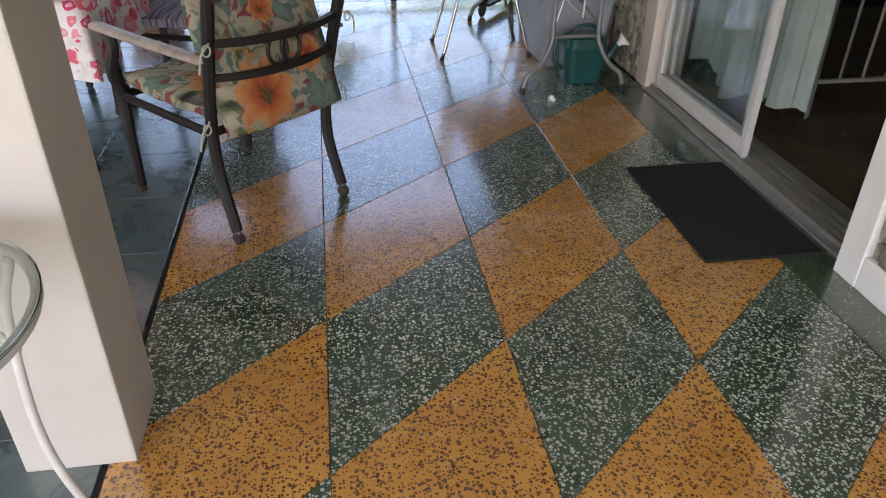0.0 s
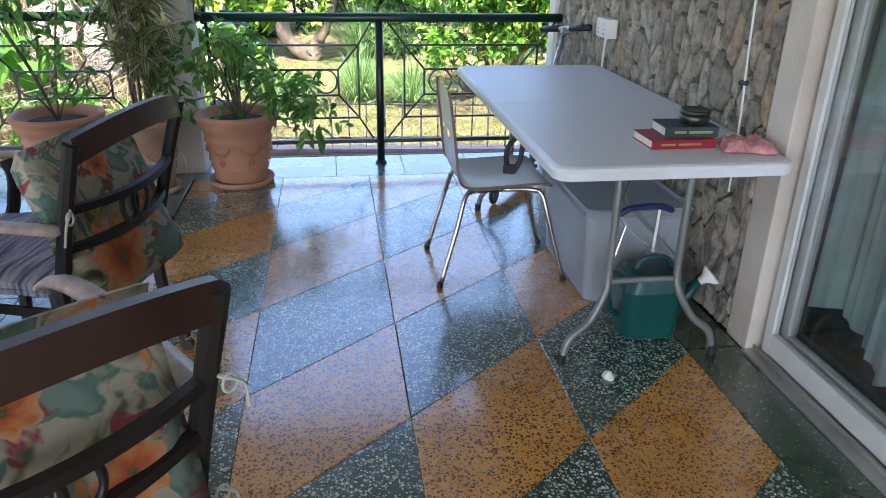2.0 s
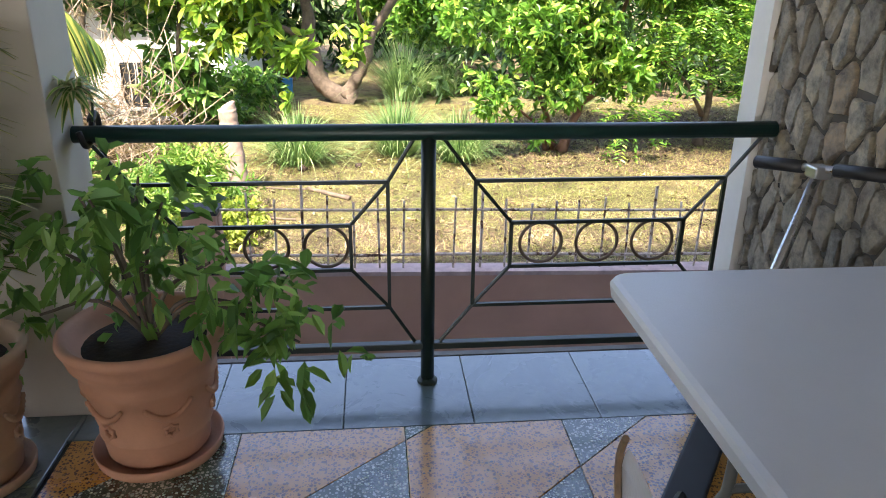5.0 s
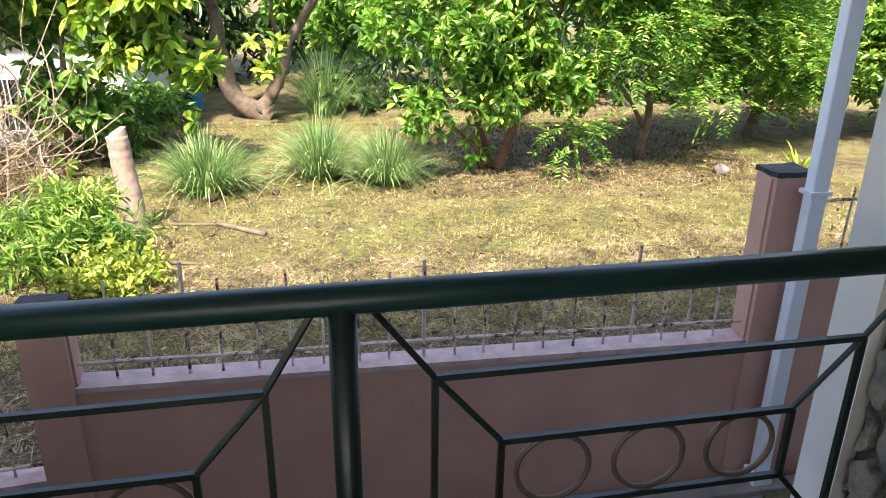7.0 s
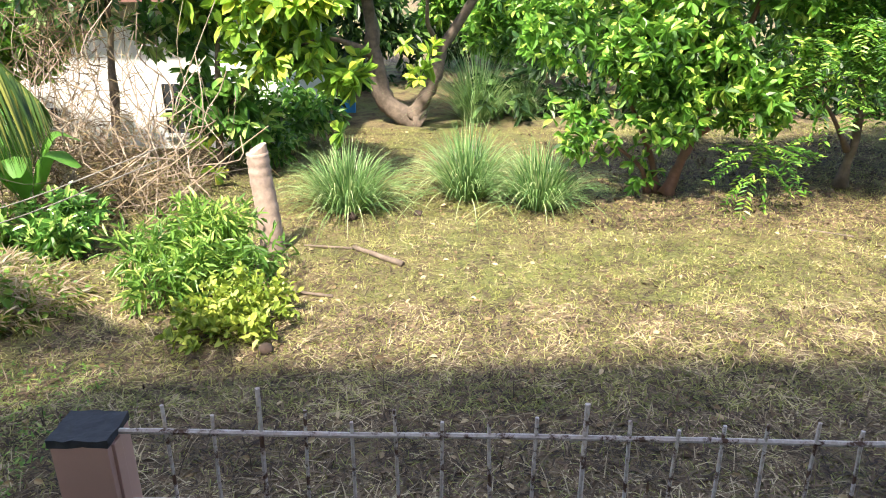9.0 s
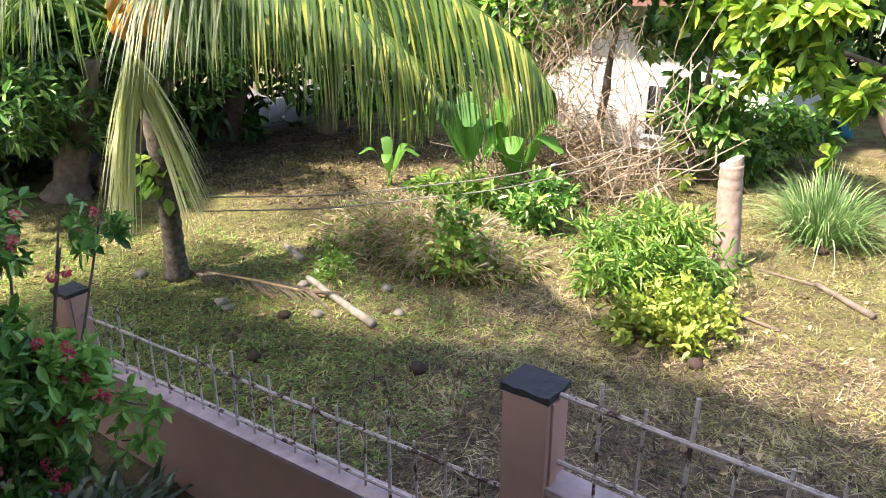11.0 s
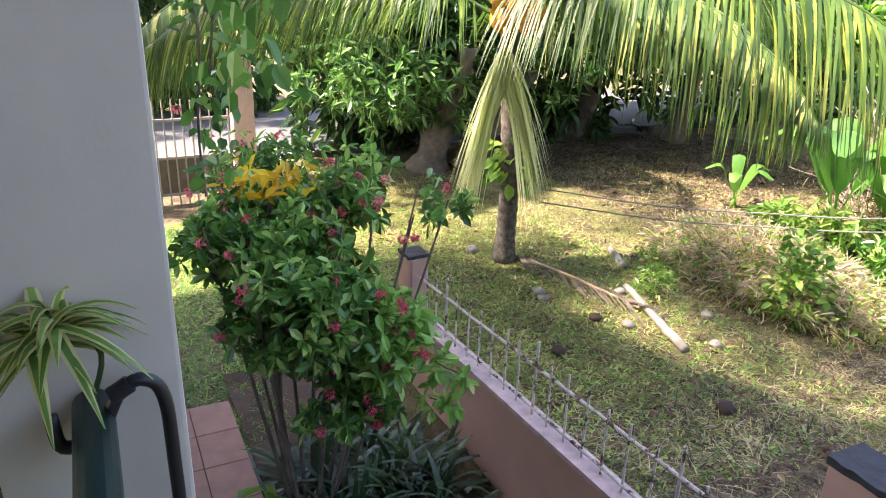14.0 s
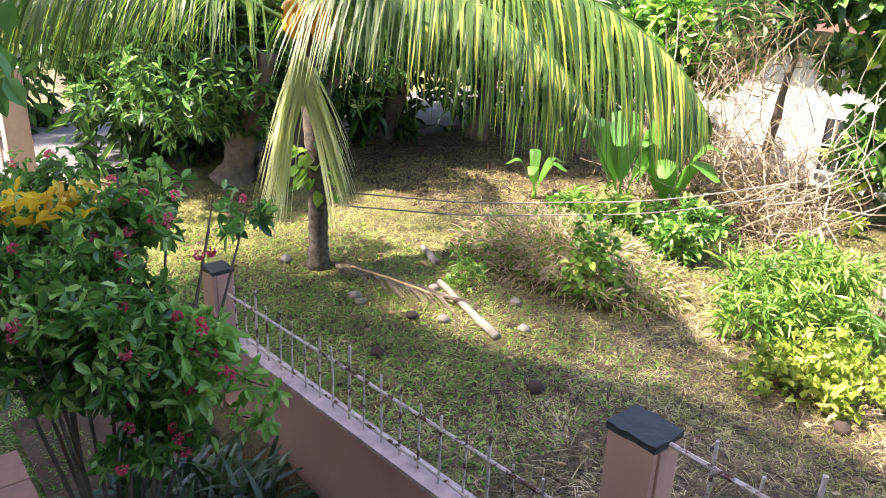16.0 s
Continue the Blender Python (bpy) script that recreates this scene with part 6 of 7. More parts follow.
T = TOP
frond([T, T + Vector((1.0, -0.2, 0.55)), T + Vector((2.4, -0.2, 0.72)), T + Vector((3.7, 0.1, 0.52)), T + Vector((4.4, 0.3, 0.16)), T + Vector((4.75, 0.4, -0.25))], 0.95, "leaf_palm", n=195, tip=0.14)
frond([T, T + Vector((0.8, 0.3, 0.5)), T + Vector((2.0, 0.6, 0.40)), T + Vector((3.0, 0.75, -0.05)), T + Vector((3.5, 0.8, -0.55))], 0.85, "leaf_palm", n=170, tip=0.14)
frond([T, T + Vector((-0.9, -1.0, 0.55)), T + Vector((-1.2, -2.4, 0.55)), T + Vector((-0.9, -3.5, 0.10)), T + Vector((-0.6, -4.1, -0.5))], 0.95, "leaf_palm", n=170)
frond([T, T + Vector((0.2, -1.0, 0.55)), T + Vector((0.1, -2.2, 0.55)), T + Vector((-0.1, -3.2, 0.2)), T + Vector((-0.2, -3.9, -0.3))], 0.9, "leaf_palm", n=155)
frond([T, T + Vector((-0.8, 0.9, 0.7)), T + Vector((-1.8, 2.0, 0.7)), T + Vector((-2.6, 3.0, 0.2))], 0.95, "leaf_palm", n=130)
frond([T, T + Vector((0.3, 1.2, 0.7)), T + Vector((0.8, 2.6, 0.6)), T + Vector((1.2, 3.7, 0.0))], 0.95, "leaf_palm", n=130)
frond([T, T + Vector((0.3, -0.2, 1.0)), T + Vector((1.0, -0.9, 1.9)), T + Vector((2.2, -1.8, 2.2))], 0.9, "leaf_palm", n=130)
frond([T + Vector((0.12, -0.10, 0.10)), T + Vector((0.32, -0.24, -0.10)), T + Vector((0.42, -0.27, -0.42)), T + Vector((0.46, -0.27, -0.72))], 0.85, "leaf_palm_young", start=0.42, n=110, hang=1.0, tip=1.0, width=0.046, side=Vector((0.30, 0.54, 0)))
part("spathe", tube(curve([T + Vector((0.25, 0.15, 0.12)), T + Vector((0.40, 0.28, -0.10)), T + Vector((0.46, 0.34, -0.42))], 5), [0.03 + 0.028 * math.sin(math.pi * i / 10) - 0.0025 * i for i in range(11)], 8), "cut_wood", palm, "grey dry flower sheath", smooth=True)
k = 30
link("dry_spikes", blade_mesh("dry_spikes", np.array(T + Vector((0.36, 0.26, 0.06))) + rng.normal(size=(k, 3)) * 0.03, rng.normal(size=(k, 3)) * 0.35 + (0.3, 0.5, -0.45), 0.32, 0.008, 0.15, 3), "vine_dry", palm, "dry flower spikes")
P = np.array([(0.13 * math.cos(a), 0.13 * math.sin(a), z) for a, z in zip(rng.random(40) * 6.28, 1.0 + 0.55 * rng.random(40))])
D = P * (6, 6, 0) + rng.normal(size=(40, 3)) * 0.4 + (0.3, -0.3, -0.3)
vine = thing("climbing_vine", "green climbing vine on the palm trunk", "vine", (PX, PY, land(PX, PY)))
link("vine_leaves", leaf_mesh("vine_leaves", P + rng.normal(size=(40, 3)) * 0.04, D, 0.17, 0.14), "leaf_fern", vine)

# flowering shrub by the garden wall
IX, IY = -3.45, 7.42
shrub = thing("flowering_shrub", "dense ixora shrub with clusters of pink flowers", "shrub", (IX, IY, land(IX, IY)))
TOPZ = -land(IX, IY)
# leaf masses: the wide crown, the pale lobe over the wall, tall shoots at the far end, the low skirt
blobs = lumps((-0.30, -0.05, TOPZ - 0.14), (0.62, 0.50, 0.18), 26, 0.15, 0.75) + lumps((-0.1, 0.05, TOPZ - 0.36), (0.55, 0.42, 0.20), 20, 0.15, 0.75)
blobs += lumps((0.0, 0.10, TOPZ - 0.70), (0.36, 0.34, 0.16), 16, 0.13, 0.75) + lumps((0.12, 0.25, TOPZ - 1.0), (0.30, 0.32, 0.16), 14, 0.12, 0.75)
blobs += lumps((-0.6, 0.50, TOPZ + 0.06), (0.36, 0.24, 0.16), 12, 0.11, 0.8)
lobe = lumps((0.30, 0.40, TOPZ - 0.56), (0.24, 0.20, 0.24), 18, 0.10, 0.8)
shoots = [(-0.42, 0.95, TOPZ + 0.10), (-0.30, 1.12, TOPZ + 0.02), (-0.75, 0.80, TOPZ + 0.26), (-0.1, 0.78, TOPZ + 0.02), (-0.55, 0.42, TOPZ + 0.34), (-1.0, -0.2, TOPZ + 0.2), (-0.15, -0.5, TOPZ + 0.08), (-0.9, 0.3, TOPZ + 0.3)]
blobs += [(x, y, z, 0.085, 0.085, 0.07) for x, y, z in shoots]
hang = [(0.42, 0.74, TOPZ - 0.78), (0.45, 0.86, TOPZ - 0.86), (0.47, 0.90, TOPZ - 0.98), (0.42, 0.80, TOPZ - 1.06), (0.36, 0.70, TOPZ - 1.04)]
for e in [(-0.6, 0, TOPZ - 0.05), (-0.1, 0.3, TOPZ), (0.3, 0.45, TOPZ - 0.4), (0.1, -0.3, TOPZ - 0.2), (-0.7, -0.3, TOPZ - 0.25)] + shoots:
    part("stem", tube(curve([(e[0] * 0.12, e[1] * 0.1, 0), (e[0] * 0.45, e[1] * 0.6, e[2] * 0.55), e], 5), [0.018 - 0.0012 * i for i in range(11)], 6), "bark", shrub)
part("stem", tube(curve([(0.2, 0.5, TOPZ - 0.6)] + hang, 4), 0.005, 6), "bark", shrub)
crown("leaves", blobs, 1150, 8, 0.075, 0.098, 0.042, "leaf_bush", shrub, shell=0.35, droop=0.1, style="rosette")
# the lobe's sunlit look comes from its lighter leaf colour
crown("pale_leaves", lobe, 190, 8, 0.07, 0.105, 0.046, "leaf_bush_pale", shrub, "leaves coloured lighter for sun on the lobe", shell=0.4, droop=0.1, style="rosette")
crown("hanging_leaves", [(x, y, z, 0.045, 0.045, 0.045) for x, y, z in hang], 18, 7, 0.05, 0.085, 0.04, "leaf_bush_pale", shrub, "hanging light green sprig", shell=0.2, droop=0.1, style="rosette")
for i in range(105):
    pool = blobs if i % 4 else lobe
    b = pool[int(rng.integers(len(pool)))]
    u = rng.normal(size=3) * 0.7 + (0.9, -0.25, 0.4)
    u = u / np.linalg.norm(u)
    p = np.array(b[:3]) + u * (np.array(b[3:]) + 0.10)
    k = 34
    v = unit(rng.normal(size=(k, 3)) + u * 1.0)
    link("flower_head", leaf_mesh("flower_head", p + v * 0.016, v, 0.022, 0.018), "flower", shrub)
crot = thing("croton", "croton with broad yellow leaves behind the shrub", "shrub", (-4.1, 7.40, land(-4.1, 7.40)))
part("stem", tube([(0, 0, 0), (0.02, 0, 1.2), (0, 0, 2.36)], 0.02, 8), "bark", crot)
k = 70
P = np.array((0, 0, 2.38)) + rng.normal(size=(k, 3)) * (0.15, 0.13, 0.06)
link("leaves", leaf_mesh("leaves", P, rng.normal(size=(k, 3)) * (1, 1, 0.5) + (0, 0, 0.7), 0.155, 0.05), "leaf_croton", crot)
sh2 = thing("shrub", "loose flowering shrub by the path", "shrub", (-6.4, 7.5, land(-6.4, 7.5)))
for e in ((-0.3, 0.2, 1.7), (0.3, 0.1, 1.5), (0.0, 0.4, 1.9)):
    part("stem", tube([(0, 0, 0), (e[0] * 0.5, e[1] * 0.5, e[2] * 0.5), e], 0.012, 6), "bark", sh2)
for i in range(9):
    p = np.array((0, 0.1, 1.7)) + rng.normal(size=3) * (0.4, 0.3, 0.35)
    v = unit(rng.normal(size=(20, 3)))
    link("flower_head", leaf_mesh("flower_head", p + v * 0.02, v, 0.035, 0.025), "flower", sh2)
crown("leaves", lumps((0, 0.2, 1.5), (0.6, 0.6, 0.8), 18, 0.26), 340, 6, 0.16, 0.09, 0.045, "leaf_bush", sh2, shell=0.3)
for x, y in ((-3.75, 7.6), (-3.6, 8.05), (-3.2, 7.7), (-3.05, 8.15), (-2.85, 7.85), (-3.9, 7.95), (-3.0, 7.5), (-3.4, 8.3)):
    lily = thing("strap_plant", "dark strap-leaved plant at the foot of the shrub", "plant", (x, y, land(x, y)), group="strap-leaved plants in the flower bed")
    k = 66
    P = np.stack([rng.uniform(-0.14, 0.14, k), rng.uniform(-0.14, 0.14, k), 0.02 + 0.12 * rng.random(k)], 1)
    D = rng.normal(size=(k, 3)) * (0.8, 0.8, 0.2) + (0, -0.1, 0.75)
    part("stalk", tube([(0, 0, 0), (0, 0, 0.14)], 0.03, 8), "leaf_lily", lily)
    link("foliage", blade_mesh("foliage", P, D, 0.7 + 0.4 * rng.random(k), 0.055, 0.45, 5), "leaf_lily", lily)
arch = thing("climbing_plant", "broad-leaved creeper hanging beside the column", "plant", (-2.3, 6.85, 0.0))
P = np.stack([rng.uniform(-0.8, 0.75, 260), rng.uniform(-0.05, 0.16, 260), rng.uniform(0.62, 1.75, 260)], 1)
part("vine_stem", tube(curve([(-0.6, 0, 2.7), (-0.5, 0, 1.6), (-0.3, 0, 1.2), (-0.55, 0, 0.8), (-0.5, 0, 0.5)], 5), 0.006, 6), "bark", arch)
part("vine_stem", tube(curve([(0.0, 0, 2.7), (-0.05, 0, 1.9), (0.1, 0, 1.4), (-0.1, 0, 1.1)], 5), 0.005, 6), "bark", arch)
keep = (np.abs(P[:, 0] + 0.45) < 0.28) | ((P[:, 2] > 1.1) & (np.abs(P[:, 0]) < 0.7))
link("leaves", leaf_mesh("leaves", P[keep], rng.normal(size=(int(keep.sum()), 3)) + (0, 0, -0.5), 0.078, 0.055), "leaf_bush", arch)
low = thing("taro_plant", "broad light green leaves at the paving edge", "plant", (-3.15, 7.05, land(-3.15, 7.05)))
P = np.array((0, 0, 0.5)) + rng.normal(size=(14, 3)) * (0.13, 0.08, 0.10)
link("leaves", leaf_mesh("leaves", P, rng.normal(size=(14, 3)) * (1, 1, 0.4), 0.2, 0.13), "leaf_fern", low)
part("stalk", tube([(0, 0, 0), (0.0, 0, 0.5)], 0.008, 6), "leaf_fern", low)
pav = thing("paving", "pink concrete paving slabs beside the flower bed", "paving", kind="structure")
for i in range(5):
    for j in range(3):
        x, y = -4.75 + i * 0.4, 6.2 + j * 0.31
        part("paving_slab", slab_piece([(x, y), (x + 0.4, y), (x + 0.4, y + 0.31), (x, y + 0.31)], -2.3, -1.80, 0.004), "pink_tile", pav)
tagged(part("bed_kerb", span((-4.4, 7.14, -2.4), (-2.6, 7.22, -2.1), 0.01), "concrete"), "concrete edging of the flower bed", "kerb", kind="structure")
bm = bmesh.new()
bmesh.ops.create_grid(bm, x_segments=40, y_segments=16, size=0.5)
for v in bm.verts:
    v.co = Vector((v.co.x * 3.6, v.co.y * 1.15, 0.03 + 0.04 * fbm(v.co.x * 9, v.co.y * 4, 1.0)))
bed = tagged(part("flower_bed", bm, "bed_soil", smooth=True), "bare brown soil of the flower bed", "soil", kind="structure")
bed.location = (-4.0, 7.82, -2.1)
for v in bed.data.vertices:
    v.co.z += land(v.co.x - 4.0, v.co.y + 7.82) + 2.1

# bananas, weeds, mound, thicket
def banana(at, n, h, label):
    b = thing("banana_plant", label, "banana plant", (*at, land(*at)))
    part("stem", tube([(0, 0, 0), (0.01, 0, h * 0.15), (0, 0, h * 0.3)], [0.05, 0.035, 0.02], 10), "leaf_banana", b, smooth=True)
    for i in range(n):
        a = 2 * math.pi * i / n + random.uniform(-0.3, 0.3)
        d = Vector((math.cos(a), math.sin(a), 0))
        L, lift = h * random.uniform(0.55, 0.85), random.uniform(0.25, 0.9)
        line = curve([Vector((0, 0, h * 0.12)), d * L * 0.22 + Vector((0, 0, h * (0.42 + 0.25 * lift))), d * L * 0.5 + Vector((0, 0, h * (0.75 + 0.35 * lift))), d * L * 0.9 + Vector((0, 0, h * (0.6 + 0.4 * lift)))], 6)
        s = d.cross(Vector((0, 0, 1)))
        bm = bmesh.new()
        rows = []
        for j, p in enumerate(line):
            t = j / (len(line) - 1)
            w = 0.155 * h / 1.4 * max(0.0, math.sin(math.pi * max(0, (t - 0.22)) / 0.8)) ** 0.7 + 0.012 if t > 0.22 else 0.014
            rows.append([bm.verts.new(p - s * w + Vector((0, 0, -0.25 * w + 0.01 * noise.noise(p * 9)))), bm.verts.new(p), bm.verts.new(p + s * w + Vector((0, 0, -0.25 * w)))])
        for q, r in zip(rows, rows[1:]):
            bm.faces.new((q[0], q[1], r[1], r[0]))
            bm.faces.new((q[1], q[2], r[2], r[1]))
        part("leaf", bm, "leaf_banana", b, smooth=True)


banana((-5.6, 15.3), 8, 1.75, "young banana plant with broad pale green leaves")
banana((-7.3, 15.3), 5, 0.75, "small banana plant with broad leaves")
banana((-5.05, 15.6), 6, 1.35, "young banana plant beside the thicket")


def mound(name, at, r, h, mats, n, L, label):
    m = thing(name, label, "weeds", (*at, land(*at)))
    for mat, share, leaf, wid in mats:
        k = int(n * share)
        u = rng.normal(size=(k, 3))
        u[:, 2] = np.abs(u[:, 2])
        u = unit(u)
        P = u * np.array((r[0], r[1], h)) * (0.5 + 0.62 * rng.random((k, 1)))
        link("leaves", leaf_mesh("leaves", P, u + rng.normal(size=(k, 3)) * 0.8, L * leaf, wid), mat, m)
    return m


def weed_bush(at, blobs, n, L, W, mat, label):
    w = thing("weed_bush", label, "bush", (*at, land(*at)))
    for x, y, z, *_ in blobs[:6]:
        part("stalk", tube([(x * 0.4, y * 0.4, 0), (x, y, z)], 0.008, 5), "leaf_fern", w)
    crown("foliage", blobs, n, 6, 0.2, L, W, mat, w, shell=0.3, down=-0.2)


weed_bush((-2.15, 13.8), lumps((-0.05, 0.1, 0.40), (0.85, 0.7, 0.34), 26, 0.19), 520, 0.17, 0.032, "leaf_fern", "bright green weedy bush on the lawn")
weed_bush((-1.6, 12.9), lumps((0, 0, 0.22), (0.65, 0.45, 0.18), 16, 0.13), 230, 0.09, 0.05, "leaf_yellow", "low yellow-green bush on the lawn")
weed_bush((-5.35, 12.05), lumps((0, 0, 0.08), (0.3, 0.3, 0.06), 6, 0.1), 60, 0.09, 0.03, "leaf_fern", "low green weeds by the logs")
vm = mound("vine_mound", (-4.95, 13.25), (1.55, 0.85), 0.52, [("vine_dry", 0.54, 1.2, 0.012), ("leaf_fern", 0.20, 0.5, 0.05), ("lawn_blade", 0.26, 0.9, 0.016)], 9000, 0.16, "low mound of dry vines with green creeper")
bm = bmesh.new()
bmesh.ops.create_icosphere(bm, subdivisions=4, radius=1.0)
for v in bm.verts:
    k = 0.84 + 0.16 * noise.noise(v.co * 2.5)
    v.co = Vector((v.co.x * 1.25 * k, v.co.y * 0.6 * k, v.co.z * 0.33 * k))
part("mound_core", bm, "straw", vm, "packed dry brush", smooth=True)
weed_bush((-2.6, 20.2), lumps((0, 0, 0.7), (0.9, 0.5, 0.45), 14, 0.28), 200, 0.2, 0.08, "leaf_bush", "dark understory bush below the almond tree")
weed_bush((-2.7, 19.0), lumps((0, 0, 0.4), (0.6, 0.3, 0.3), 9, 0.2), 90, 0.18, 0.07, "leaf_bush", "dark understory bush by the white house")
weed_bush((-5.5, 14.7), lumps((0, 0, 0.3), (0.9, 0.4, 0.25), 12, 0.15), 110, 0.16, 0.06, "leaf_fern", "tangled green weeds round the banana plants")
weed_bush((-4.3, 15.0), lumps((0, 0, 0.35), (0.5, 0.4, 0.3), 10, 0.18), 170, 0.16, 0.05, "leaf_bush", "tangled green weeds by the thicket")
mound("vine_mound", (-4.05, 12.75), (0.30, 0.24), 0.95, [("leaf_fern", 1.0, 1.0, 0.08)], 300, 0.12, "green creeper hanging over the dry vines")
thk = thing("dry_thicket", "tangle of dry brown creeper stems by the white house", "thicket", (-4.6, 16.6, land(-4.6, 16.6)))
for i in range(170):
    x, y = rng.uniform(-1.7, 1.3), rng.uniform(-0.6, 0.8)
    h = rng.uniform(0.6, 3.2)
    pts = [Vector((x, y, 0))]
    for j in range(5):
        pts.append(pts[-1] + Vector((rng.normal() * 0.26, rng.normal() * 0.22, h / 5 * rng.uniform(0.4, 1.3))))
    part("dry_stem", tube(curve(pts, 3), 0.004 + 0.007 * rng.random(), 4, cap=False), "stick", thk)
k = 2300
u = rng.normal(size=(k, 3)) * (0.75, 0.5, 0.55) + (0, 0, 0.6)
u[:, 2] = np.abs(u[:, 2])
tagged(link("dry_tangle", leaf_mesh("dry_tangle", u, rng.normal(size=(k, 3)), 0.27, 0.007, droop=0.15), "litter", thk), kind="stuff")
k = 800
u = rng.normal(size=(k, 3)) * (0.5, 0.3, 0.5) + (-0.1, 0, 2.5)
tagged(link("dry_tangle", leaf_mesh("dry_tangle", u, rng.normal(size=(k, 3)) + (0, 0, -0.8), 0.27, 0.007, droop=0.15), "litter", thk), kind="stuff")
for i in range(3):
    x0 = -4.9 + 0.6 * i
    st = thing("dead_pole", "long bare dead branch leaning in the thicket", "branch", (x0, 15.6, land(x0, 15.6)))
    part("pole", tube(curve([(0, 0, 0), (0.7, 0.1, 0.55), (1.5 + 0.2 * i, 0.2, 1.1 + 0.15 * i)], 4), 0.008, 6), "vine_dry", st)

sdl = thing("palm_seedling", "small palm seedling behind the garden wall", "palm", (8.0, 14.88, land(8.0, 14.88)))
part("stem", tube([(0, 0, 0), (0, 0, 0.25)], 0.03, 8), "leaf_fern", sdl)
k = 26
a = rng.random(k) * 6.28
link("foliage", blade_mesh("foliage", np.stack([np.zeros(k), np.zeros(k), np.full(k, 0.2)], 1), np.stack([np.cos(a) * 0.6, np.sin(a) * 0.6, 0.7 + rng.random(k)], 1), 0.75 + 0.4 * rng.random(k), 0.05, 0.45, 5), "leaf_yellow", sdl)

# palm stump, logs, fallen frond, stones
stp = thing("palm_stump", "pale ringed palm stump standing on the lawn", "stump", (-1.66, 14.95, land(-1.66, 14.95)), 0)
line = curve([(0, 0, 0), (-0.02, 0, 0.4), (-0.07, 0.02, 0.9), (-0.09, 0.02, 1.26)], 9)
part("trunk", tube(line, [0.15 - 0.02 * i / 27 + (0.008 if i % 3 == 0 else 0) + 0.004 * noise.noise((i * 0.9, 2.0, 0)) for i in range(len(line))], 16), "cut_wood", stp, smooth=True)
bm = tube([(-0.088, 0.02, 1.24), (-0.09, 0.02, 1.30), (-0.092, 0.02, 1.33)], [0.128, 0.118, 0.085], 16)
for v in bm.verts:
    if v.co.z > 1.27:
        v.co.z += 0.55 * (v.co.x + 0.09) + 0.05 * noise.noise(v.co * 22)
part("broken_top", bm, "cut_wood", stp)


def log(a, b, r, mat, label, name="log"):
    za, zb = land(*a) + r * 0.8, land(*b) + r * 0.8
    o = thing(name, label, name, (*a, za))
    d = Vector((b[0] - a[0], b[1] - a[1], zb - za))
    pts = [d * t + Vector((0.02 * noise.noise((t * 5, a[0], 0)), 0.02 * noise.noise((t * 5, a[1], 3)), 0)) for t in np.linspace(0, 1, 9)]
    part("wood", tube(pts, [r * (1 - 0.25 * i / 8) for i in range(9)], 10), mat, o, smooth=True)


log((-3.99, 11.23), (-5.35, 11.62), 0.048, "log", "grey weathered log lying in the grass")
log((-5.8, 11.95), (-6.37, 12.19), 0.05, "log", "grey weathered log lying in the grass")
log((0.0, 14.4), (-0.65, 14.98), 0.04, "bark", "bare dead branch on the lawn", "branch")
log((-0.65, 14.98), (-1.3, 15.06), 0.02, "bark", "bare dead branch on the lawn", "branch")
log((-0.7, 13.6), (-1.5, 13.75), 0.02, "bark", "thin dead branch on the lawn", "branch")
log((5.0, 15.6), (5.7, 15.2), 0.018, "bark", "thin dead branch on the lawn", "branch")
ff = thing("fallen_frond", "dry fallen palm frond lying in the grass", "palm frond", (-5.75, 11.15, land(-5.75, 11.15)))
part("spine", tube(curve([(-0.9, -0.2, 0.05), (0.0, 0.0, 0.08), (0.9, 0.25, 0.04)], 6), 0.015, 6), "straw", ff)
k = 90
t = rng.uniform(-0.85, 0.8, k)
P = np.stack([t, t * 0.25, np.full(k, 0.07)], 1)
D = np.stack([0.9 + 0.2 * rng.random(k), rng.choice([-0.35, 0.4], k), 0.12 * rng.random(k)], 1)
link("dry_fan", blade_mesh("dry_fan", P, D, 0.55, 0.014, 0.06, 3), "bark", ff)


def stone(at, r, mat, label, name="stone"):
    bm = bmesh.new()
    bmesh.ops.create_icosphere(bm, subdivisions=2, radius=r)
    for v in bm.verts:
        v.co *= 1 + 0.5 * noise.noise(v.co * (2.2 / r) + Vector((at[0], at[1], 0)))
        v.co.z *= 0.75
    tagged(part(name, bm, mat, smooth=True), label, "stone").location = (*at, land(*at) + r * 0.4)


for x, y, r, m in ((-3.97, 11.6, 0.065, "rock"), (-4.48, 11.99, 0.06, "rock"), (-5.27, 11.47, 0.065, "rock"), (-7.04, 10.57, 0.08, "rock"), (-5.62, 10.63, 0.07, "rock"), (-5.45, 10.58, 0.06, "rock"), (-4.6, 11.05, 0.06, "rock"), (7.5, 16.15, 0.14, "rock")):
    stone((x, y), r, m, "pale rounded stone in the grass")
for x, y, r in ((-3.09, 10.82, 0.08), (-4.86, 10.83, 0.06), (0.11, 16.25, 0.07), (-0.83, 16.13, 0.08), (-1.15, 12.4, 0.07), (-4.42, 10.08, 0.07)):
    stone((x, y), r, "husk", "dark rotting coconut husk in the grass", "coconut_husk")
rope = thing("rope_line", "old rope line tied from the palm towards the thicket", "rope", (0, 0, 0))
for dz in (0.0, -0.16):
    part("rope", tube(curve([(-6.2, 10.9, -0.82 + dz), (-5.6, 12.2, -1.0 + dz), (-5.0, 13.2, -1.02 + dz), (-4.2, 14.2, -0.95 + dz), (-3.2, 15.6, -0.70 + dz)], 5), 0.008, 6), "log", rope)

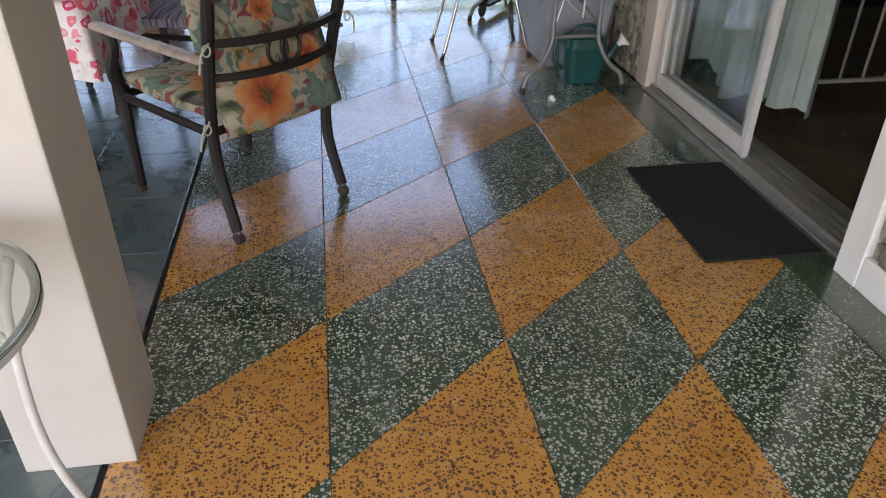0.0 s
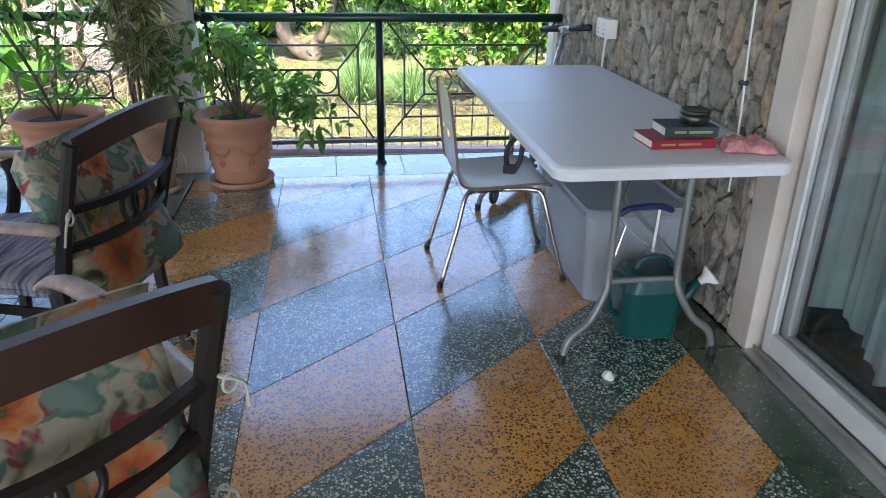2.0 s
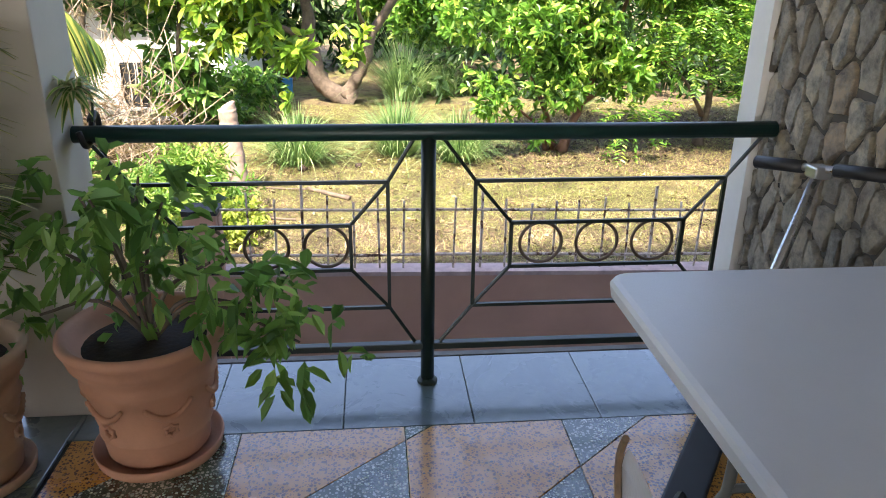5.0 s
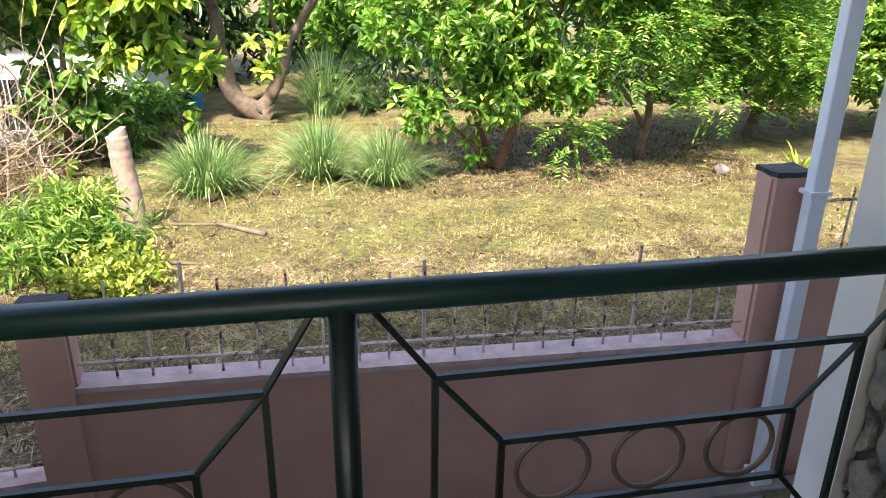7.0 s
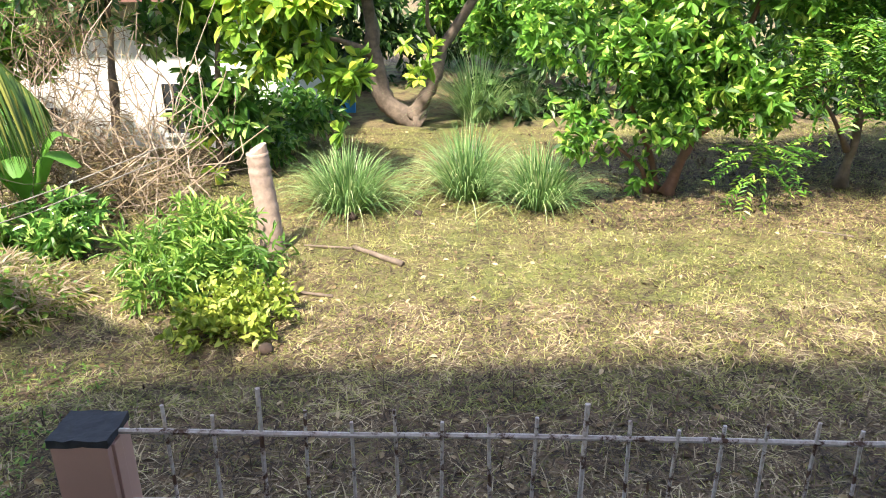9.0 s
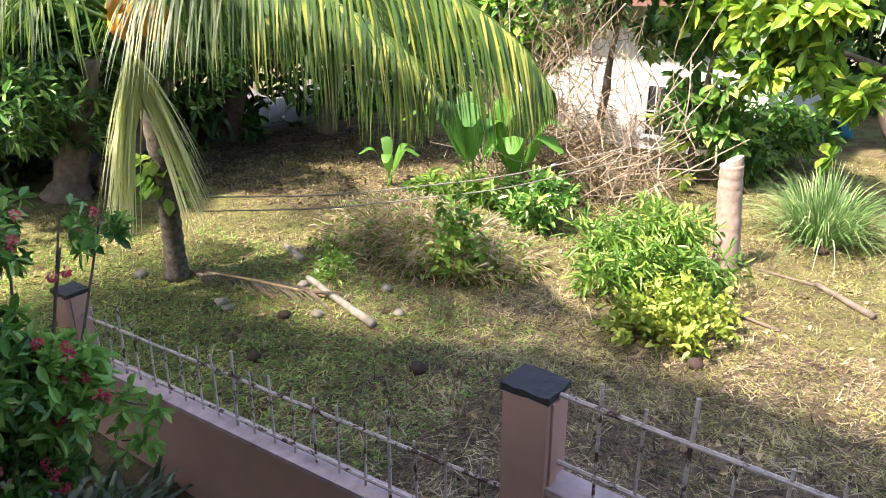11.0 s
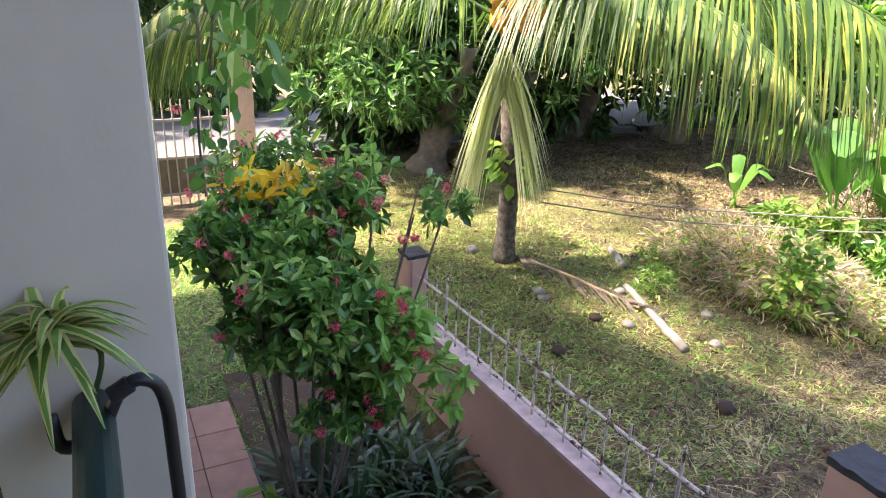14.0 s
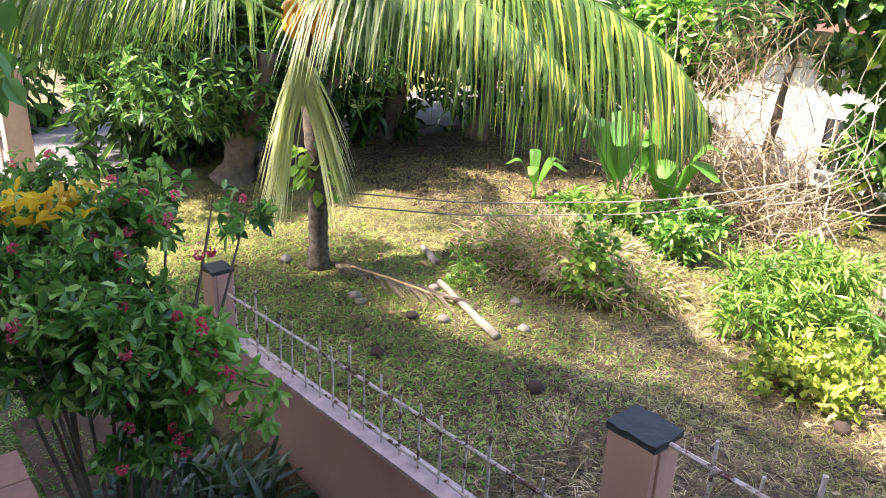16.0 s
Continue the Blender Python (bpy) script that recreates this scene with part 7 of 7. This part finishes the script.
# white house, gate and street beyond
hs = thing("house", "white painted bungalow half hidden by trees", "house", (-7.2, 20.4, land(-7.2, 20.4)))
part("wall", span((-1.0, 0, -0.3), (4.5, 5, 2.75)), "house_white", hs)
part("roof", span((-1.5, -0.6, 2.75), (5.0, 5.6, 3.0)), "roof_red", hs)
for x, z0, z1, w2 in ((-0.12, 0.40, 0.80, 0.32), (2.62, 0.30, 1.25, 0.36)):
    w = part("window", span((x - w2, -0.03, z0), (x + w2, 0.02, z1)), "window_dark", hs)
    part("window_sill", span((x - w2 - 0.05, -0.10, z0 - 0.06), (x + w2 + 0.05, -0.002, z0), 0.004), "house_white", w)
    for i in range(5):
        part("window_bar", span((x - w2 + i * w2 / 2 - 0.012, -0.08, z0), (x - w2 + i * w2 / 2 + 0.012, -0.055, z1)), "iron_white", w)
    part("window_bar", span((x - w2, -0.08, (z0 + z1) / 2 - 0.012), (x + w2, -0.055, (z0 + z1) / 2 + 0.012)), "iron_white", w)
tagged(part("blue_sheet", box((-1.95, 23.9, land(-1.95, 23.9) + 0.2), (0.42, 0.14, 0.40), 0.02), "blue_tarp"), "blue plastic sheet by the house", "sheet")
gate = thing("gate", "old iron driveway gate with pointed bars", "gate", (-11.5, 6.6, land(-11.5, 6.6)))
for i in range(14):
    part("gate_bar", tube([(0, i * 0.14, 0.0), (0, i * 0.14, 1.5 + 0.2 * math.sin(i / 13 * 3.14))], 0.014, 6), "gate_iron", gate)
for z in (0.15, 0.75, 1.35):
    part("gate_rail", span((-0.02, 0, z), (0.02, 1.85, z + 0.04)), "gate_iron", gate)
part("gate_sheet", span((-0.03, 0, 0.15), (-0.022, 1.85, 0.75)), "ring", gate)
for y in (-0.2, 2.05):
    tagged(part("gate_pillar", span((-11.65, 6.6 + y - 0.17, -2.5), (-11.35, 6.6 + y + 0.17, 0.1), 0.01), "salmon"), "salmon painted gate pillar", "pillar", kind="structure")
tagged(part("road", span((-17.0, -20, -2.6), (-12.4, 40, -1.78)), "road"), "grey asphalt street beyond the gate", "road", kind="structure")


# ---- cut grass, straw, leaf litter and dark bits for shade over the lawn ----
def scatter(name, n, xr, yr, L, W, mat, label, up=0.5, seed_pow=1.5):
    x = rng.uniform(*xr, n)
    y = yr[0] + (yr[1] - yr[0]) * rng.random(n) ** seed_pow
    z = np.array([land(a, b) for a, b in zip(x, y)]) + 0.006
    D = rng.normal(size=(n, 3))
    D[:, 2] = np.abs(D[:, 2]) * up
    P = np.stack([x, y, z], 1)
    tagged(link(name, blade_mesh(name, P, D, L * (0.6 + 0.8 * rng.random(n)), W, 0.3, 2), mat), label, "grass", kind="stuff")


scatter("lawn_grass", 66000, (-10.5, -2.5), (8.86, 22.0), 0.085, 0.0075, "lawn_blade", "short yellow-green mown grass blades", 0.6)
scatter("lawn_grass", 95000, (-2.5, 9.5), (11.4, 22.0), 0.085, 0.0075, "lawn_blade", "short yellow-green mown grass blades", 0.55, 1.1)
scatter("lawn_grass", 10000, (-2.5, 9.5), (8.86, 12.0), 0.08, 0.007, "lawn_blade", "sparse green blades among the straw by the wall", 0.6, 1.0)
scatter("straw_litter", 42000, (-3.4, 9.0), (8.86, 13.4), 0.24, 0.008, "thatch", "cut dry grass and straw lying by the wall", 0.14, 1.2)
scatter("straw_litter", 30000, (-8.5, 8.5), (11.0, 20.0), 0.13, 0.0075, "thatch", "cut dry grass strewn over the lawn", 0.12, 1.2)
scatter("leaf_mould", 30000, (-3.4, 9.0), (8.86, 13.4), 0.14, 0.018, "litter_shade", "dark rotting grass and leaf bits by the wall", 0.1, 1.1)
# dark flecks that draw the tiny shadows between the blades
scatter("leaf_mould", 32000, (-8.5, 9.0), (9.5, 20.0), 0.10, 0.014, "litter_shade", "dark bits on the lawn for small shadows in the grass", 0.1, 1.2)
# tree shade put into the colour of the leaves on the ground
scatter("leaf_mould", 16000, (2.4, 8.5), (15.6, 20.5), 0.12, 0.04, "litter_shade", "fallen leaves coloured dark for the shade under the lawn trees", 0.15, 1.0)
scatter("green_weeds", 9000, (-9.0, -2.4), (8.86, 12.2), 0.07, 0.020, "leaf_fern", "low green weeds in the shaded grass", 0.5)
# these leaves also carry the mango shade in their colour, from its near edge
scatter("leaf_mould", 12000, (-12.0, -6.8), (13.4, 19.0), 0.12, 0.045, "litter_shade", "brown fallen leaves coloured dark for the mango shade", 0.15, 1.0)
scatter("side_grass", 22000, (-10.5, -4.6), (5.2, 8.3), 0.09, 0.012, "leaf_fern", "green grass between the bed and the gate", 0.6, 1.0)

n = 2600
x, y = rng.uniform(-9, 9, n), 8.88 + 13 * rng.random(n) ** 1.3
P = np.stack([x, y, np.array([land(a, b) for a, b in zip(x, y)]) + 0.012], 1)
D = rng.normal(size=(n, 3)) * (1, 1, 0.12)
tagged(link("fallen_leaves", leaf_mesh("fallen_leaves", P, D, 0.085, 0.045, droop=0.05), "litter"), "dry fallen leaves strewn over the lawn", "leaves", kind="stuff")

# stones of the cladding last
stone_cladding("stone_wall", 4.02, 6.50, 2.5, WX, 11)
stone_cladding("stone_wall", 0.2, 1.94, 1.4, WX - 0.045, 12)
